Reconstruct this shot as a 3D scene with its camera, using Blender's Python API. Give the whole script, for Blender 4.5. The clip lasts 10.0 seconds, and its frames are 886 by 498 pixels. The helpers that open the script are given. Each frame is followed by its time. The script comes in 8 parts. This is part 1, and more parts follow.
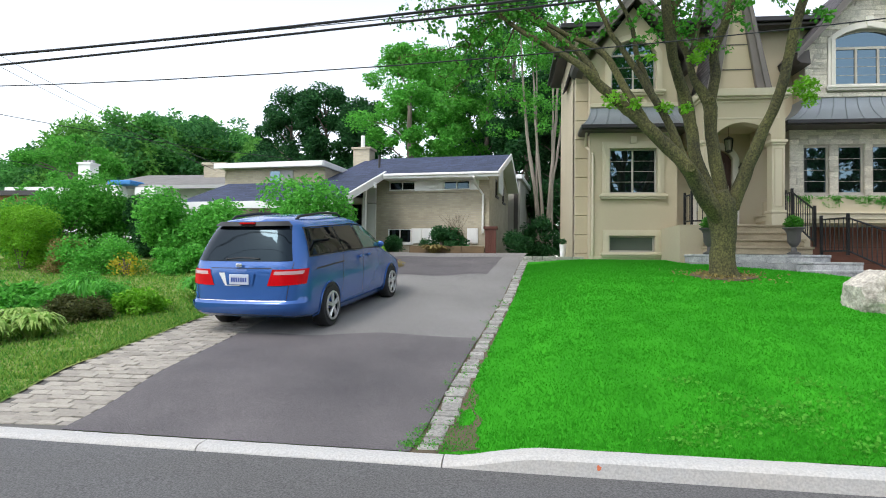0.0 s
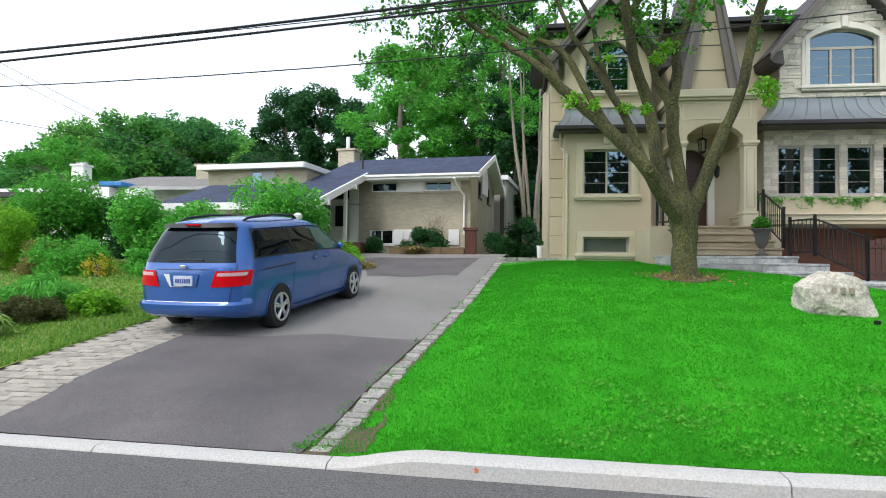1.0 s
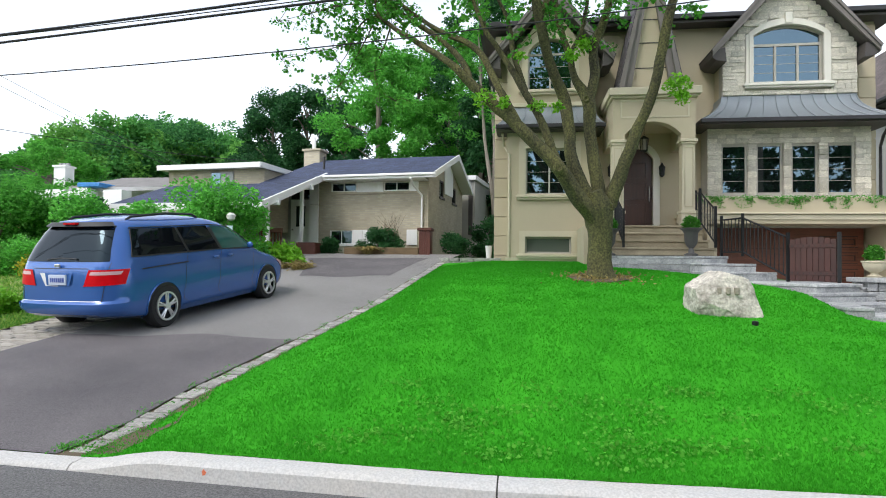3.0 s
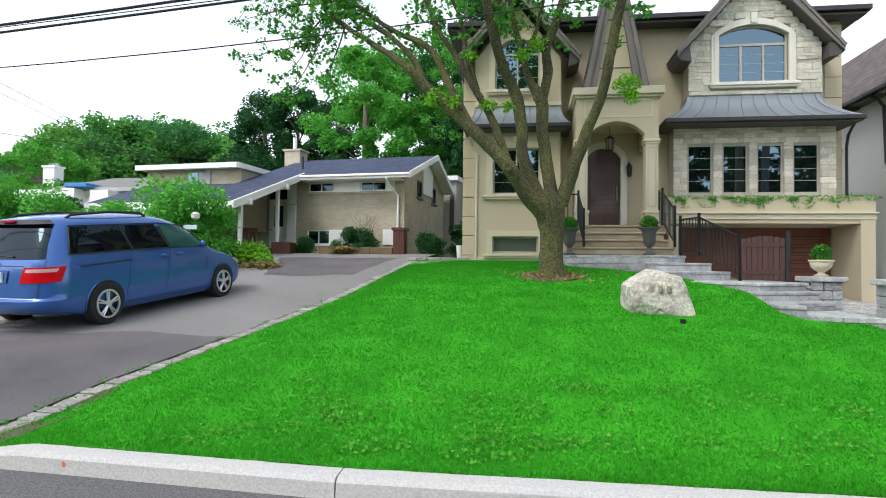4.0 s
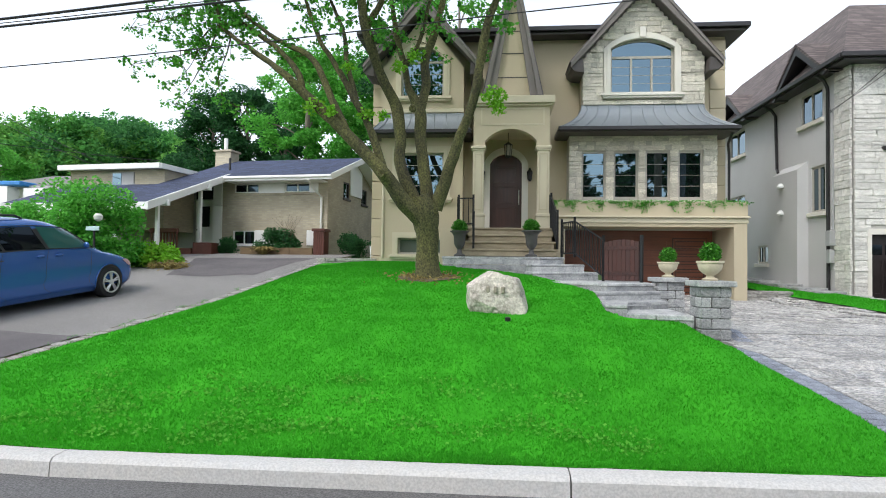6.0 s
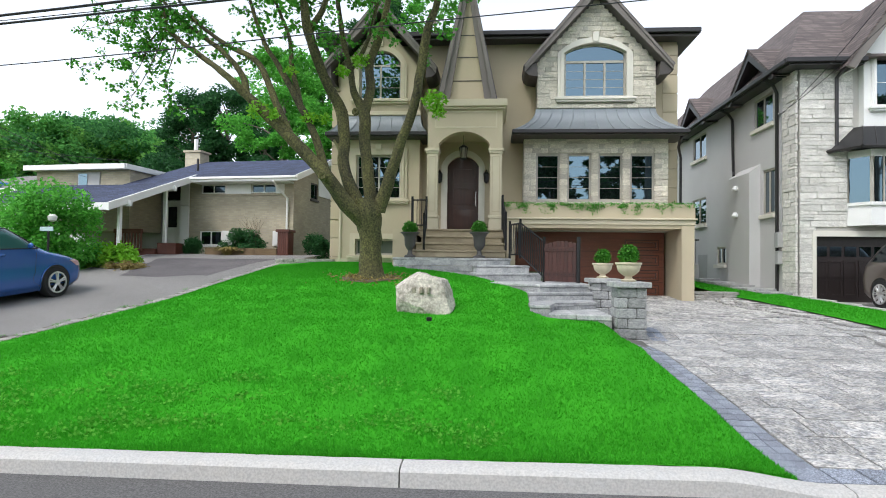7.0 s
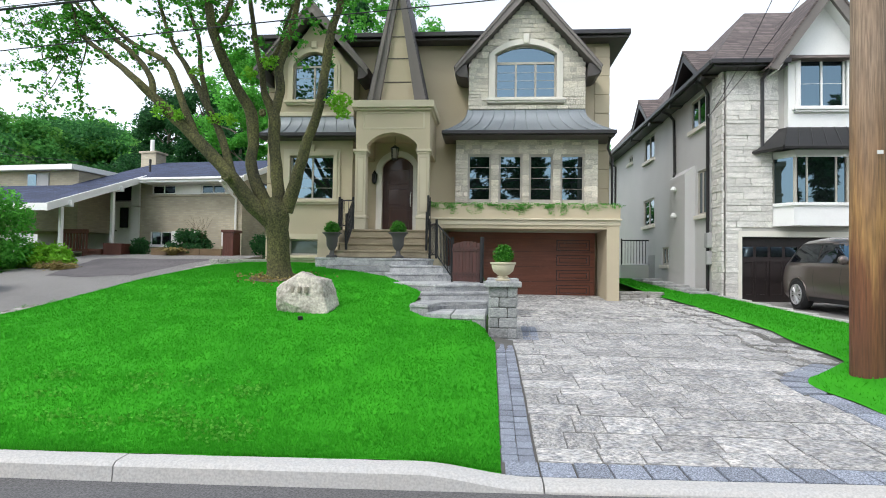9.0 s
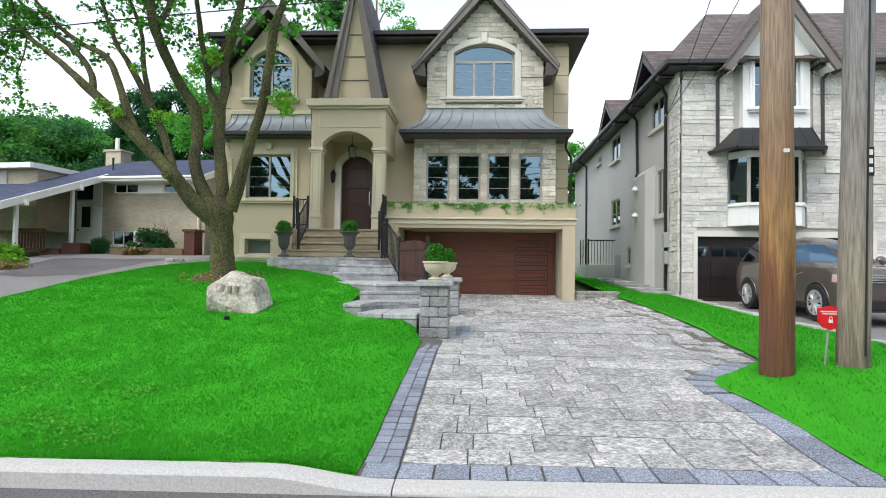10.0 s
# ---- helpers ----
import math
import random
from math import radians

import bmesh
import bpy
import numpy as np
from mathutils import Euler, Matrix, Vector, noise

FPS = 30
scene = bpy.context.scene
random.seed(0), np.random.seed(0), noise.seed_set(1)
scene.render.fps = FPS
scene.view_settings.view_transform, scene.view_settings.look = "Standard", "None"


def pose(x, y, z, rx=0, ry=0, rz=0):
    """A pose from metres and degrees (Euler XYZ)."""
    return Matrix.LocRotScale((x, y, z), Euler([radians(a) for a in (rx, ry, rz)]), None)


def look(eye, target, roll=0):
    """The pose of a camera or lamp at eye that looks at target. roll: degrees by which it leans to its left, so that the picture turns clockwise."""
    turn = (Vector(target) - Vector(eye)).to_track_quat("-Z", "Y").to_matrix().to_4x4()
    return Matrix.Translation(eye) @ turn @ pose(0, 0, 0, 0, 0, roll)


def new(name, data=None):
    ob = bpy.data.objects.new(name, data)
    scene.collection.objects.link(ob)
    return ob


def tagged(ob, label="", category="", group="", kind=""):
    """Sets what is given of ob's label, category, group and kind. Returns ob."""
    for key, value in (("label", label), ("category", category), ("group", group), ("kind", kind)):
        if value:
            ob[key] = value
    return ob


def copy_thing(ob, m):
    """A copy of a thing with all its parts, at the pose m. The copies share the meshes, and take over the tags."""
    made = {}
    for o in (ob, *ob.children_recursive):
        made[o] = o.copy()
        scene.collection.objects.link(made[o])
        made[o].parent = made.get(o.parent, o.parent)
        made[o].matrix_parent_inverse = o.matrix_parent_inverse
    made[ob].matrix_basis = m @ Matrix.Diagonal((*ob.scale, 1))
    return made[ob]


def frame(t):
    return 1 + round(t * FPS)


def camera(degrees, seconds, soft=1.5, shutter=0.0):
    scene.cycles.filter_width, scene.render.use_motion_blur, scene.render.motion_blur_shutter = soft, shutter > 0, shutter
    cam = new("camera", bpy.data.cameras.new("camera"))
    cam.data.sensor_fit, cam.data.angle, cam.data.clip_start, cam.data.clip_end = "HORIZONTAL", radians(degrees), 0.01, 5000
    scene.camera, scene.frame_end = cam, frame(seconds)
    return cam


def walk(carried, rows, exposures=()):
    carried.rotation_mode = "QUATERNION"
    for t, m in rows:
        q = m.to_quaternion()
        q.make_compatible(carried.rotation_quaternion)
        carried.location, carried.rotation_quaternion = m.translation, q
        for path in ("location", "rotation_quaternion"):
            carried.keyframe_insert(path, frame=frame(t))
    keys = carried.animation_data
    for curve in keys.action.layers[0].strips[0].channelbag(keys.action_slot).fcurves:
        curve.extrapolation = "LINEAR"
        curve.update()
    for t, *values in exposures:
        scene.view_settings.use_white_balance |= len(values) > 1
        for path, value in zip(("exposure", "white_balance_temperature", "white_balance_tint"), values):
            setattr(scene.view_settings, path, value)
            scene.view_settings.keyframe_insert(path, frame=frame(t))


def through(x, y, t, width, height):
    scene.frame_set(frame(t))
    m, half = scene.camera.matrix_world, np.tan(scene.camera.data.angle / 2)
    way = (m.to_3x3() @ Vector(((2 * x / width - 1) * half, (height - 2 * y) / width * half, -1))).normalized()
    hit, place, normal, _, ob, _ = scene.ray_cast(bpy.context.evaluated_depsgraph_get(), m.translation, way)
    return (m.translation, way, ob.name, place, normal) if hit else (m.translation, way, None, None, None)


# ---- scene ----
cam = camera(73.9, 10.0, soft=1.0)
PATH = [
    (0, (0.225, 0.151, 1.768), (0.002, 2.138, 1.813), 0.6),
    (0.5, (0.673, 0.192, 1.776), (0.442, 2.178, 1.823), 0.6),
    (1, (1.137, 0.253, 1.786), (0.897, 2.238, 1.834), 0.6),
    (1.5, (1.615, 0.322, 1.785), (1.366, 2.305, 1.834), 0.6),
    (2, (2.086, 0.414, 1.778), (1.83, 2.397, 1.83), 0.6),
    (2.5, (2.568, 0.519, 1.785), (2.305, 2.501, 1.836), 0.6),
    (4, (4.111, 0.717, 1.745), (3.831, 2.697, 1.8), 0.7),
    (4.5, (4.577, 0.672, 1.735), (4.312, 2.654, 1.792), 0.7),
    (5, (5.06, 0.552, 1.763), (4.821, 2.537, 1.818), 0.7),
    (5.5, (5.583, 0.434, 1.797), (5.373, 2.422, 1.849), 0.7),
    (7, (7.226, 0.202, 1.854), (7.066, 2.195, 1.907), 0.8),
    (7.5, (7.741, 0.183, 1.836), (7.583, 2.176, 1.892), 0.8),
    (8, (8.255, 0.189, 1.863), (8.095, 2.182, 1.917), 0.8),
    (8.5, (8.783, 0.188, 1.879), (8.618, 2.181, 1.931), 0.8),
    (9, (9.237, 0.273, 1.862), (9.081, 2.266, 1.918), 0.8),
    (9.5, (9.718, 0.325, 1.855), (9.575, 2.319, 1.912), 0.9),
    (10, (10.16, 0.426, 1.852), (10.041, 2.421, 1.91), 0.8),
]
walk(cam, [(t, look(eye, target, roll)) for t, eye, target, roll in PATH])

# ---- light ----
world = bpy.data.worlds.new("sky")
scene.world = world
world.use_nodes = True
wn, wl = world.node_tree.nodes, world.node_tree.links
sky = wn.new("ShaderNodeTexSky")
sky.sky_type, sky.sun_disc = "NISHITA", False
sky.sun_elevation, sky.sun_rotation = radians(52), radians(215)
sky.air_density, sky.dust_density, sky.ozone_density = 1.0, 1.2, 1.0
pale = wn.new("ShaderNodeHueSaturation")
pale.inputs["Saturation"].default_value = 0.4
pale.inputs["Value"].default_value = 1.45
wl.new(sky.outputs[0], pale.inputs["Color"])
wl.new(pale.outputs[0], wn["Background"].inputs["Color"])
wn["Background"].inputs["Strength"].default_value = 0.15
sun = new("sun", bpy.data.lights.new("sun", "SUN"))
sun.data.energy, sun.data.angle, sun.data.color = 0.75, radians(14), (1.0, 0.96, 0.9)
sun.matrix_basis = look((-20, -28, 45), (0, 0, 0))
scene.view_settings.exposure = 0.78

# ---- building helpers ----


def world_of(ob):
    up = world_of(ob.parent) @ ob.matrix_parent_inverse if ob.parent else Matrix()
    return up @ ob.matrix_basis


def base(name, label, category, loc=(0, 0, 0), group="", kind=""):
    ob = new(name)
    ob.empty_display_size = 0.2
    ob.matrix_basis = Matrix.Translation(loc)
    return tagged(ob, label, category, group, kind)


def mesh_ob(name, bm, material, smooth=False):
    me = bpy.data.meshes.new(name)
    bmesh.ops.recalc_face_normals(bm, faces=bm.faces[:])
    bm.to_mesh(me)
    bm.free()
    me.materials.append(material)
    if smooth:
        me.polygons.foreach_set("use_smooth", [True] * len(me.polygons))
        me.set_sharp_from_angle(angle=radians(38))
    return new(name, me)


def part(name, bm, material, parent, label="", smooth=False):
    ob = mesh_ob(name, bm, material, smooth)
    ob.parent = parent
    ob.matrix_parent_inverse = world_of(parent).inverted()
    return tagged(ob, label)


def walls(parent, material_, *rows):
    for row in rows:
        part("wall", boxes(row), material_, parent)


def setting(name, bm, material, label, category, smooth=False, kind="structure"):
    return tagged(mesh_ob(name, bm, material, smooth), label, category, "", kind)


def box(bm, x0, x1, y0, y1, z0, z1):
    v = [bm.verts.new((x, y, z)) for x in (x0, x1) for y in (y0, y1) for z in (z0, z1)]
    for f in ((0, 1, 3, 2), (4, 6, 7, 5), (0, 4, 5, 1), (2, 3, 7, 6), (0, 2, 6, 4), (1, 5, 7, 3)):
        bm.faces.new([v[i] for i in f])
    return v


def soft_box(bm, x0, x1, y0, y1, z0, z1, r=0.01, seg=1):
    v = box(bm, x0, x1, y0, y1, z0, z1)
    edges = {e for p in v for e in p.link_edges}
    bmesh.ops.bevel(bm, geom=list(edges), offset=r, segments=seg, affect="EDGES", profile=0.6)


def fresh():
    return bmesh.new()


def boxes(*rows, r=0.0):
    bm = fresh()
    for row in rows:
        (soft_box(bm, *row, r=r) if r else box(bm, *row))
    return bm


def prism(bm, pts, place, a, b):
    """A polygon swept from a to b; place(u, w, d) gives the point."""
    lo = [bm.verts.new(place(u, w, a)) for u, w in pts]
    hi = [bm.verts.new(place(u, w, b)) for u, w in pts]
    n = len(pts)
    bm.faces.new(lo)
    bm.faces.new(hi[::-1])
    for i in range(n):
        bm.faces.new((lo[i], hi[i], hi[(i + 1) % n], lo[(i + 1) % n]))


def alongy(u, w, d):
    return (u, d, w)


def alongx(u, w, d):
    return (d, u, w)


def alongz(u, w, d):
    return (u, w, d)


def panel(outer, holes, place, a, b):
    """A sheet with holes and thickness."""
    bm = fresh()
    edges = []
    for loop in (outer, *holes):
        vs = [bm.verts.new(place(u, w, a)) for u, w in loop]
        edges += [bm.edges.new((vs[i], vs[(i + 1) % len(vs)])) for i in range(len(vs))]
    bmesh.ops.triangle_fill(bm, edges=edges, use_beauty=True)
    step = Vector(place(0, 0, b)) - Vector(place(0, 0, a))
    out = bmesh.ops.extrude_face_region(bm, geom=bm.faces[:])
    bmesh.ops.translate(bm, vec=step, verts=[g for g in out["geom"] if isinstance(g, bmesh.types.BMVert)])
    return bm


def rect(x0, x1, z0, z1):
    return [(x0, z0), (x1, z0), (x1, z1), (x0, z1)]


def arch_loop(x0, x1, z0, zs, zt, n=14):
    """Outline with a segmental arch on top: springs at zs, crown at zt."""
    c, h, r2 = (x0 + x1) / 2, (x1 - x0) / 2, zt - zs
    rad = (h * h + r2 * r2) / (2 * r2)
    a = math.asin(min(1, h / rad))
    top = [(c + rad * math.sin(t), zt - rad + rad * math.cos(t)) for t in [a - 2 * a * i / n for i in range(n + 1)]]
    return [(x0, z0), (x1, z0)] + top


def tube(bm, pts, radii, sides=8, cap=True):
    pts = [Vector(p) for p in pts]
    rings = []
    ref = Vector((0.3, 0.9, 0.2))
    for i, p in enumerate(pts):
        d = (pts[min(i + 1, len(pts) - 1)] - pts[max(i - 1, 0)]).normalized()
        u = d.cross(ref)
        if u.length < 0.05:
            u = d.cross(Vector((1, 0, 0)))
        u.normalize()
        w = d.cross(u)
        r = radii[i] if isinstance(radii, (list, tuple)) else radii
        rings.append([bm.verts.new(p + r * (math.cos(2 * math.pi * k / sides) * u + math.sin(2 * math.pi * k / sides) * w)) for k in range(sides)])
    for a, b in zip(rings, rings[1:]):
        for k in range(sides):
            bm.faces.new((a[k], a[(k + 1) % sides], b[(k + 1) % sides], b[k]))
    if cap:
        bm.faces.new(rings[0])
        bm.faces.new(rings[-1][::-1])


def lathe(bm, profile, centre=(0, 0, 0), n=24):
    cx, cy, cz = centre
    rings = [[bm.verts.new((cx + r * math.cos(2 * math.pi * k / n), cy + r * math.sin(2 * math.pi * k / n), cz + z)) for k in range(n)] for r, z in profile]
    for a, b in zip(rings, rings[1:]):
        for k in range(n):
            bm.faces.new((a[k], a[(k + 1) % n], b[(k + 1) % n], b[k]))
    bm.faces.new(rings[0][::-1])
    bm.faces.new(rings[-1])


def spline(pts, n=6):
    """A smooth line through points (numbers of any size)."""
    p = [np.array(q, float) for q in pts]
    p = [2 * p[0] - p[1], *p, 2 * p[-1] - p[-2]]
    out = []
    for i in range(1, len(p) - 2):
        for k in range(n):
            t = k / n
            out.append(0.5 * (2 * p[i] + (p[i + 1] - p[i - 1]) * t + (2 * p[i - 1] - 5 * p[i] + 4 * p[i + 1] - p[i + 2]) * t * t + (3 * p[i] - p[i - 1] - 3 * p[i + 1] + p[i + 2]) * t ** 3))
    out.append(p[-2])
    return out


def profile_of(rows):
    a = np.array(rows, float)
    return lambda y: float(np.interp(y, a[:, 0], a[:, 1]))


def raw_mesh(name, verts, quads, material):
    """A mesh from arrays of vertices (n, 3) and of faces (m, k)."""
    me = bpy.data.meshes.new(name)
    k = quads.shape[1]
    me.vertices.add(len(verts))
    me.vertices.foreach_set("co", np.asarray(verts, np.float32).ravel())
    me.loops.add(quads.size)
    me.loops.foreach_set("vertex_index", quads.astype(np.int32).ravel())
    me.polygons.add(len(quads))
    me.polygons.foreach_set("loop_start", np.arange(0, quads.size, k, dtype=np.int32))
    me.update(calc_edges=True)
    me.materials.append(material)
    return me


rng = np.random.default_rng(7)


def leaf_mesh(name, pts, size, material, droop=0.0, slim=0.55):
    """Leaves as bent diamonds at the points."""
    n = len(pts)
    d = rng.normal(size=(n, 3))
    d[:, 2] = d[:, 2] * 0.6 - droop
    d /= np.linalg.norm(d, axis=1)[:, None]
    s = np.cross(d, rng.normal(size=(n, 3)))
    s /= np.linalg.norm(s, axis=1)[:, None] + 1e-9
    up = np.cross(s, d)
    ln = (size * rng.uniform(0.6, 1.3, n))[:, None]
    p = np.asarray(pts)
    v = np.stack([p, p + ln * 0.45 * d + ln * slim * 0.5 * s + 0.12 * ln * up, p + ln * d, p + ln * 0.45 * d - ln * slim * 0.5 * s + 0.12 * ln * up], 1).reshape(-1, 3)
    return raw_mesh(name, v, np.arange(4 * n).reshape(n, 4), material)


def leaf_part(name, pts, size, material, parent, label="", droop=0.0, slim=0.55):
    ob = new(name, leaf_mesh(name, pts, size, material, droop, slim))
    ob.parent = parent
    ob.matrix_parent_inverse = world_of(parent).inverted()
    return tagged(ob, label)


# ---- materials ----
def material(name):
    m = bpy.data.materials.new(name)
    m.use_nodes = True
    return m, m.node_tree.nodes, m.node_tree.links, m.node_tree.nodes["Principled BSDF"]


def surface(name, colour, rough=0.75, metal=0.0, var=0.25, coarse=1.5, fine=40.0, bump=0.15, spread=0.0, second=None, island=0.0, ior=1.5, coat=0.0, stretch=(1, 1, 1), speck=0.0, speck_scale=70.0):
    """Plain stuff with stains at a coarse scale, grain at a fine one, relief, and a spread from piece to piece."""
    m, n, l, b = material(name)
    tc = n.new("ShaderNodeTexCoord")
    mp = n.new("ShaderNodeMapping")
    mp.inputs["Scale"].default_value = stretch
    l.new(tc.outputs["Object"], mp.inputs["Vector"])
    n1, n2 = n.new("ShaderNodeTexNoise"), n.new("ShaderNodeTexNoise")
    if spread:
        for q in (n1, n2):
            oi, ml = n.new("ShaderNodeObjectInfo"), n.new("ShaderNodeMath")
            ml.operation, ml.inputs[1].default_value = "MULTIPLY", 61.0
            q.noise_dimensions = "4D"
            l.new(oi.outputs["Random"], ml.inputs[0])
            l.new(ml.outputs[0], q.inputs["W"])
    for q, s, det in ((n1, coarse, 5.0), (n2, fine, 3.0)):
        q.inputs["Scale"].default_value, q.inputs["Detail"].default_value = s, det
        l.new(mp.outputs[0], q.inputs["Vector"])
    add = n.new("ShaderNodeMath")
    add.operation = "MULTIPLY_ADD"
    add.inputs[1].default_value = 0.6
    l.new(n1.outputs["Fac"], add.inputs[0])
    sc = n.new("ShaderNodeMath")
    sc.operation = "MULTIPLY"
    sc.inputs[1].default_value = 0.4
    l.new(n2.outputs["Fac"], sc.inputs[0])
    l.new(sc.outputs[0], add.inputs[2])
    ramp = n.new("ShaderNodeMapRange")
    ramp.inputs["From Min"].default_value, ramp.inputs["From Max"].default_value = 0.3, 0.7
    l.new(add.outputs[0], ramp.inputs["Value"])
    mix = n.new("ShaderNodeMix")
    mix.data_type = "RGBA"
    c2 = second or colour
    mix.inputs["A"].default_value = (*[c * (1 - var) for c in colour], 1)
    mix.inputs["B"].default_value = (*[min(1, c * (1 + var)) for c in c2], 1)
    l.new(ramp.outputs[0], mix.inputs["Factor"])
    out = mix.outputs["Result"]
    for source, amount in (("object", spread), ("island", island)):
        if not amount:
            continue
        hs = n.new("ShaderNodeHueSaturation")
        inf = n.new("ShaderNodeObjectInfo" if source == "object" else "ShaderNodeNewGeometry")
        mr = n.new("ShaderNodeMapRange")
        mr.inputs["To Min"].default_value, mr.inputs["To Max"].default_value = 1 - amount, 1 + amount
        l.new(inf.outputs["Random" if source == "object" else "Random Per Island"], mr.inputs["Value"])
        l.new(mr.outputs[0], hs.inputs["Value"])
        l.new(out, hs.inputs["Color"])
        out = hs.outputs[0]
    if speck:
        n3, mr, hs = n.new("ShaderNodeTexNoise"), n.new("ShaderNodeMapRange"), n.new("ShaderNodeHueSaturation")
        n3.inputs["Scale"].default_value, n3.inputs["Detail"].default_value = speck_scale, 2.0
        l.new(tc.outputs["Object"], n3.inputs["Vector"])
        mr.inputs["From Min"].default_value, mr.inputs["From Max"].default_value = 0.35, 0.65
        mr.inputs["To Min"].default_value, mr.inputs["To Max"].default_value = 1 - speck, 1 + speck
        l.new(n3.outputs["Fac"], mr.inputs["Value"])
        l.new(mr.outputs[0], hs.inputs["Value"])
        l.new(out, hs.inputs["Color"])
        out = hs.outputs[0]
    l.new(out, b.inputs["Base Color"])
    if bump:
        bp = n.new("ShaderNodeBump")
        bp.inputs["Strength"].default_value, bp.inputs["Distance"].default_value = bump, 0.02
        l.new(n2.outputs["Fac"], bp.inputs["Height"])
        l.new(bp.outputs[0], b.inputs["Normal"])
    b.inputs["Roughness"].default_value, b.inputs["Metallic"].default_value = rough, metal
    b.inputs["IOR"].default_value, b.inputs["Coat Weight"].default_value = ior, coat
    b.inputs["Coat Roughness"].default_value = 0.04
    return m


def courses(name, colour, mortar, bw, bh, rough=0.85, offset=0.5, gap=0.008, bump=0.3, axes="xz", bias=0.0, var=0.3):
    """Brick or shingle courses too fine and far to be pieces."""
    m, n, l, b = material(name)
    tc, sep, com = n.new("ShaderNodeTexCoord"), n.new("ShaderNodeSeparateXYZ"), n.new("ShaderNodeCombineXYZ")
    l.new(tc.outputs["Object"], sep.inputs[0])
    sm = n.new("ShaderNodeMath")
    sm.operation = "ADD"
    l.new(sep.outputs["X"], sm.inputs[0])
    l.new(sep.outputs["Y"], sm.inputs[1])
    l.new(sm.outputs[0] if axes == "xz" else sep.outputs["X" if axes == "xy" else "Y"], com.inputs["X"])
    l.new(sep.outputs["Z"], com.inputs["Y"])
    br = n.new("ShaderNodeTexBrick")
    br.offset = offset
    br.inputs["Scale"].default_value, br.inputs["Mortar Size"].default_value = 1.0, gap
    br.inputs["Brick Width"].default_value, br.inputs["Row Height"].default_value = bw, bh
    br.inputs["Bias"].default_value = bias
    br.inputs["Color1"].default_value = (*[c * (1 - var) for c in colour], 1)
    br.inputs["Color2"].default_value = (*[c * (1 + var) for c in colour], 1)
    br.inputs["Mortar"].default_value = (*mortar, 1)
    l.new(com.outputs[0], br.inputs["Vector"])
    ns = n.new("ShaderNodeTexNoise")
    ns.inputs["Scale"].default_value = 0.9
    l.new(tc.outputs["Object"], ns.inputs["Vector"])
    hs = n.new("ShaderNodeHueSaturation")
    mr = n.new("ShaderNodeMapRange")
    mr.inputs["To Min"].default_value, mr.inputs["To Max"].default_value = 0.7, 1.3
    l.new(ns.outputs["Fac"], mr.inputs["Value"])
    l.new(mr.outputs[0], hs.inputs["Value"])
    l.new(br.outputs["Color"], hs.inputs["Color"])
    l.new(hs.outputs[0], b.inputs["Base Color"])
    bp = n.new("ShaderNodeBump")
    bp.inputs["Strength"].default_value, bp.inputs["Distance"].default_value = bump, 0.01
    bp.invert = True
    l.new(br.outputs["Fac"], bp.inputs["Height"])
    l.new(bp.outputs[0], b.inputs["Normal"])
    b.inputs["Roughness"].default_value = rough
    return m


def foliage(name, dark, light, rough=0.55, through=0.35):
    m, n, l, b = material(name)
    g = n.new("ShaderNodeNewGeometry")
    mix = n.new("ShaderNodeMix")
    mix.data_type = "RGBA"
    mix.inputs["A"].default_value, mix.inputs["B"].default_value = (*dark, 1), (*light, 1)
    l.new(g.outputs["Random Per Island"], mix.inputs["Factor"])
    l.new(mix.outputs["Result"], b.inputs["Base Color"])
    b.inputs["Roughness"].default_value = rough
    b.inputs["Specular IOR Level"].default_value = 0.22
    tr = n.new("ShaderNodeBsdfTranslucent")
    l.new(mix.outputs["Result"], tr.inputs["Color"])
    ms = n.new("ShaderNodeMixShader")
    ms.inputs[0].default_value = through
    l.new(b.outputs[0], ms.inputs[1])
    l.new(tr.outputs[0], ms.inputs[2])
    l.new(ms.outputs[0], n["Material Output"].inputs["Surface"])
    return m


def pane_glass(name, tint=(0.006, 0.008, 0.008), ior=2.9, sheen=(0.55, 0.82, 1.0)):
    m, n, l, b = material(name)
    b.inputs["Base Color"].default_value = (*tint, 1)
    b.inputs["Roughness"].default_value, b.inputs["IOR"].default_value = 0.02, ior
    b.inputs["Specular Tint"].default_value = (*sheen, 1)
    ns, bp, tc = n.new("ShaderNodeTexNoise"), n.new("ShaderNodeBump"), n.new("ShaderNodeTexCoord")
    ns.inputs["Scale"].default_value = 1.3
    bp.inputs["Strength"].default_value, bp.inputs["Distance"].default_value = 0.03, 0.02
    l.new(tc.outputs["Object"], ns.inputs["Vector"])
    l.new(ns.outputs["Fac"], bp.inputs["Height"])
    l.new(bp.outputs[0], b.inputs["Normal"])
    return m


STUCCO = surface("stucco", (0.5, 0.43, 0.3), 0.9, var=0.09, coarse=0.5, fine=180, bump=0.12)
STUCCO_TRIM = surface("stucco_trim", (0.57, 0.51, 0.37), 0.85, var=0.06, coarse=1.0, fine=160, bump=0.08)
PRECAST = surface("precast", (0.7, 0.67, 0.59), 0.8, var=0.06, fine=120, bump=0.06)
STONE = surface("ledge_stone", (0.58, 0.535, 0.43), 0.9, var=0.25, coarse=5, fine=45, bump=0.8, spread=0.22, island=0.2, second=(0.68, 0.64, 0.55), speck=0.2, speck_scale=28)
STONE_BED = surface("stone_bed", (0.42, 0.4, 0.34), 0.95, var=0.15, fine=60)
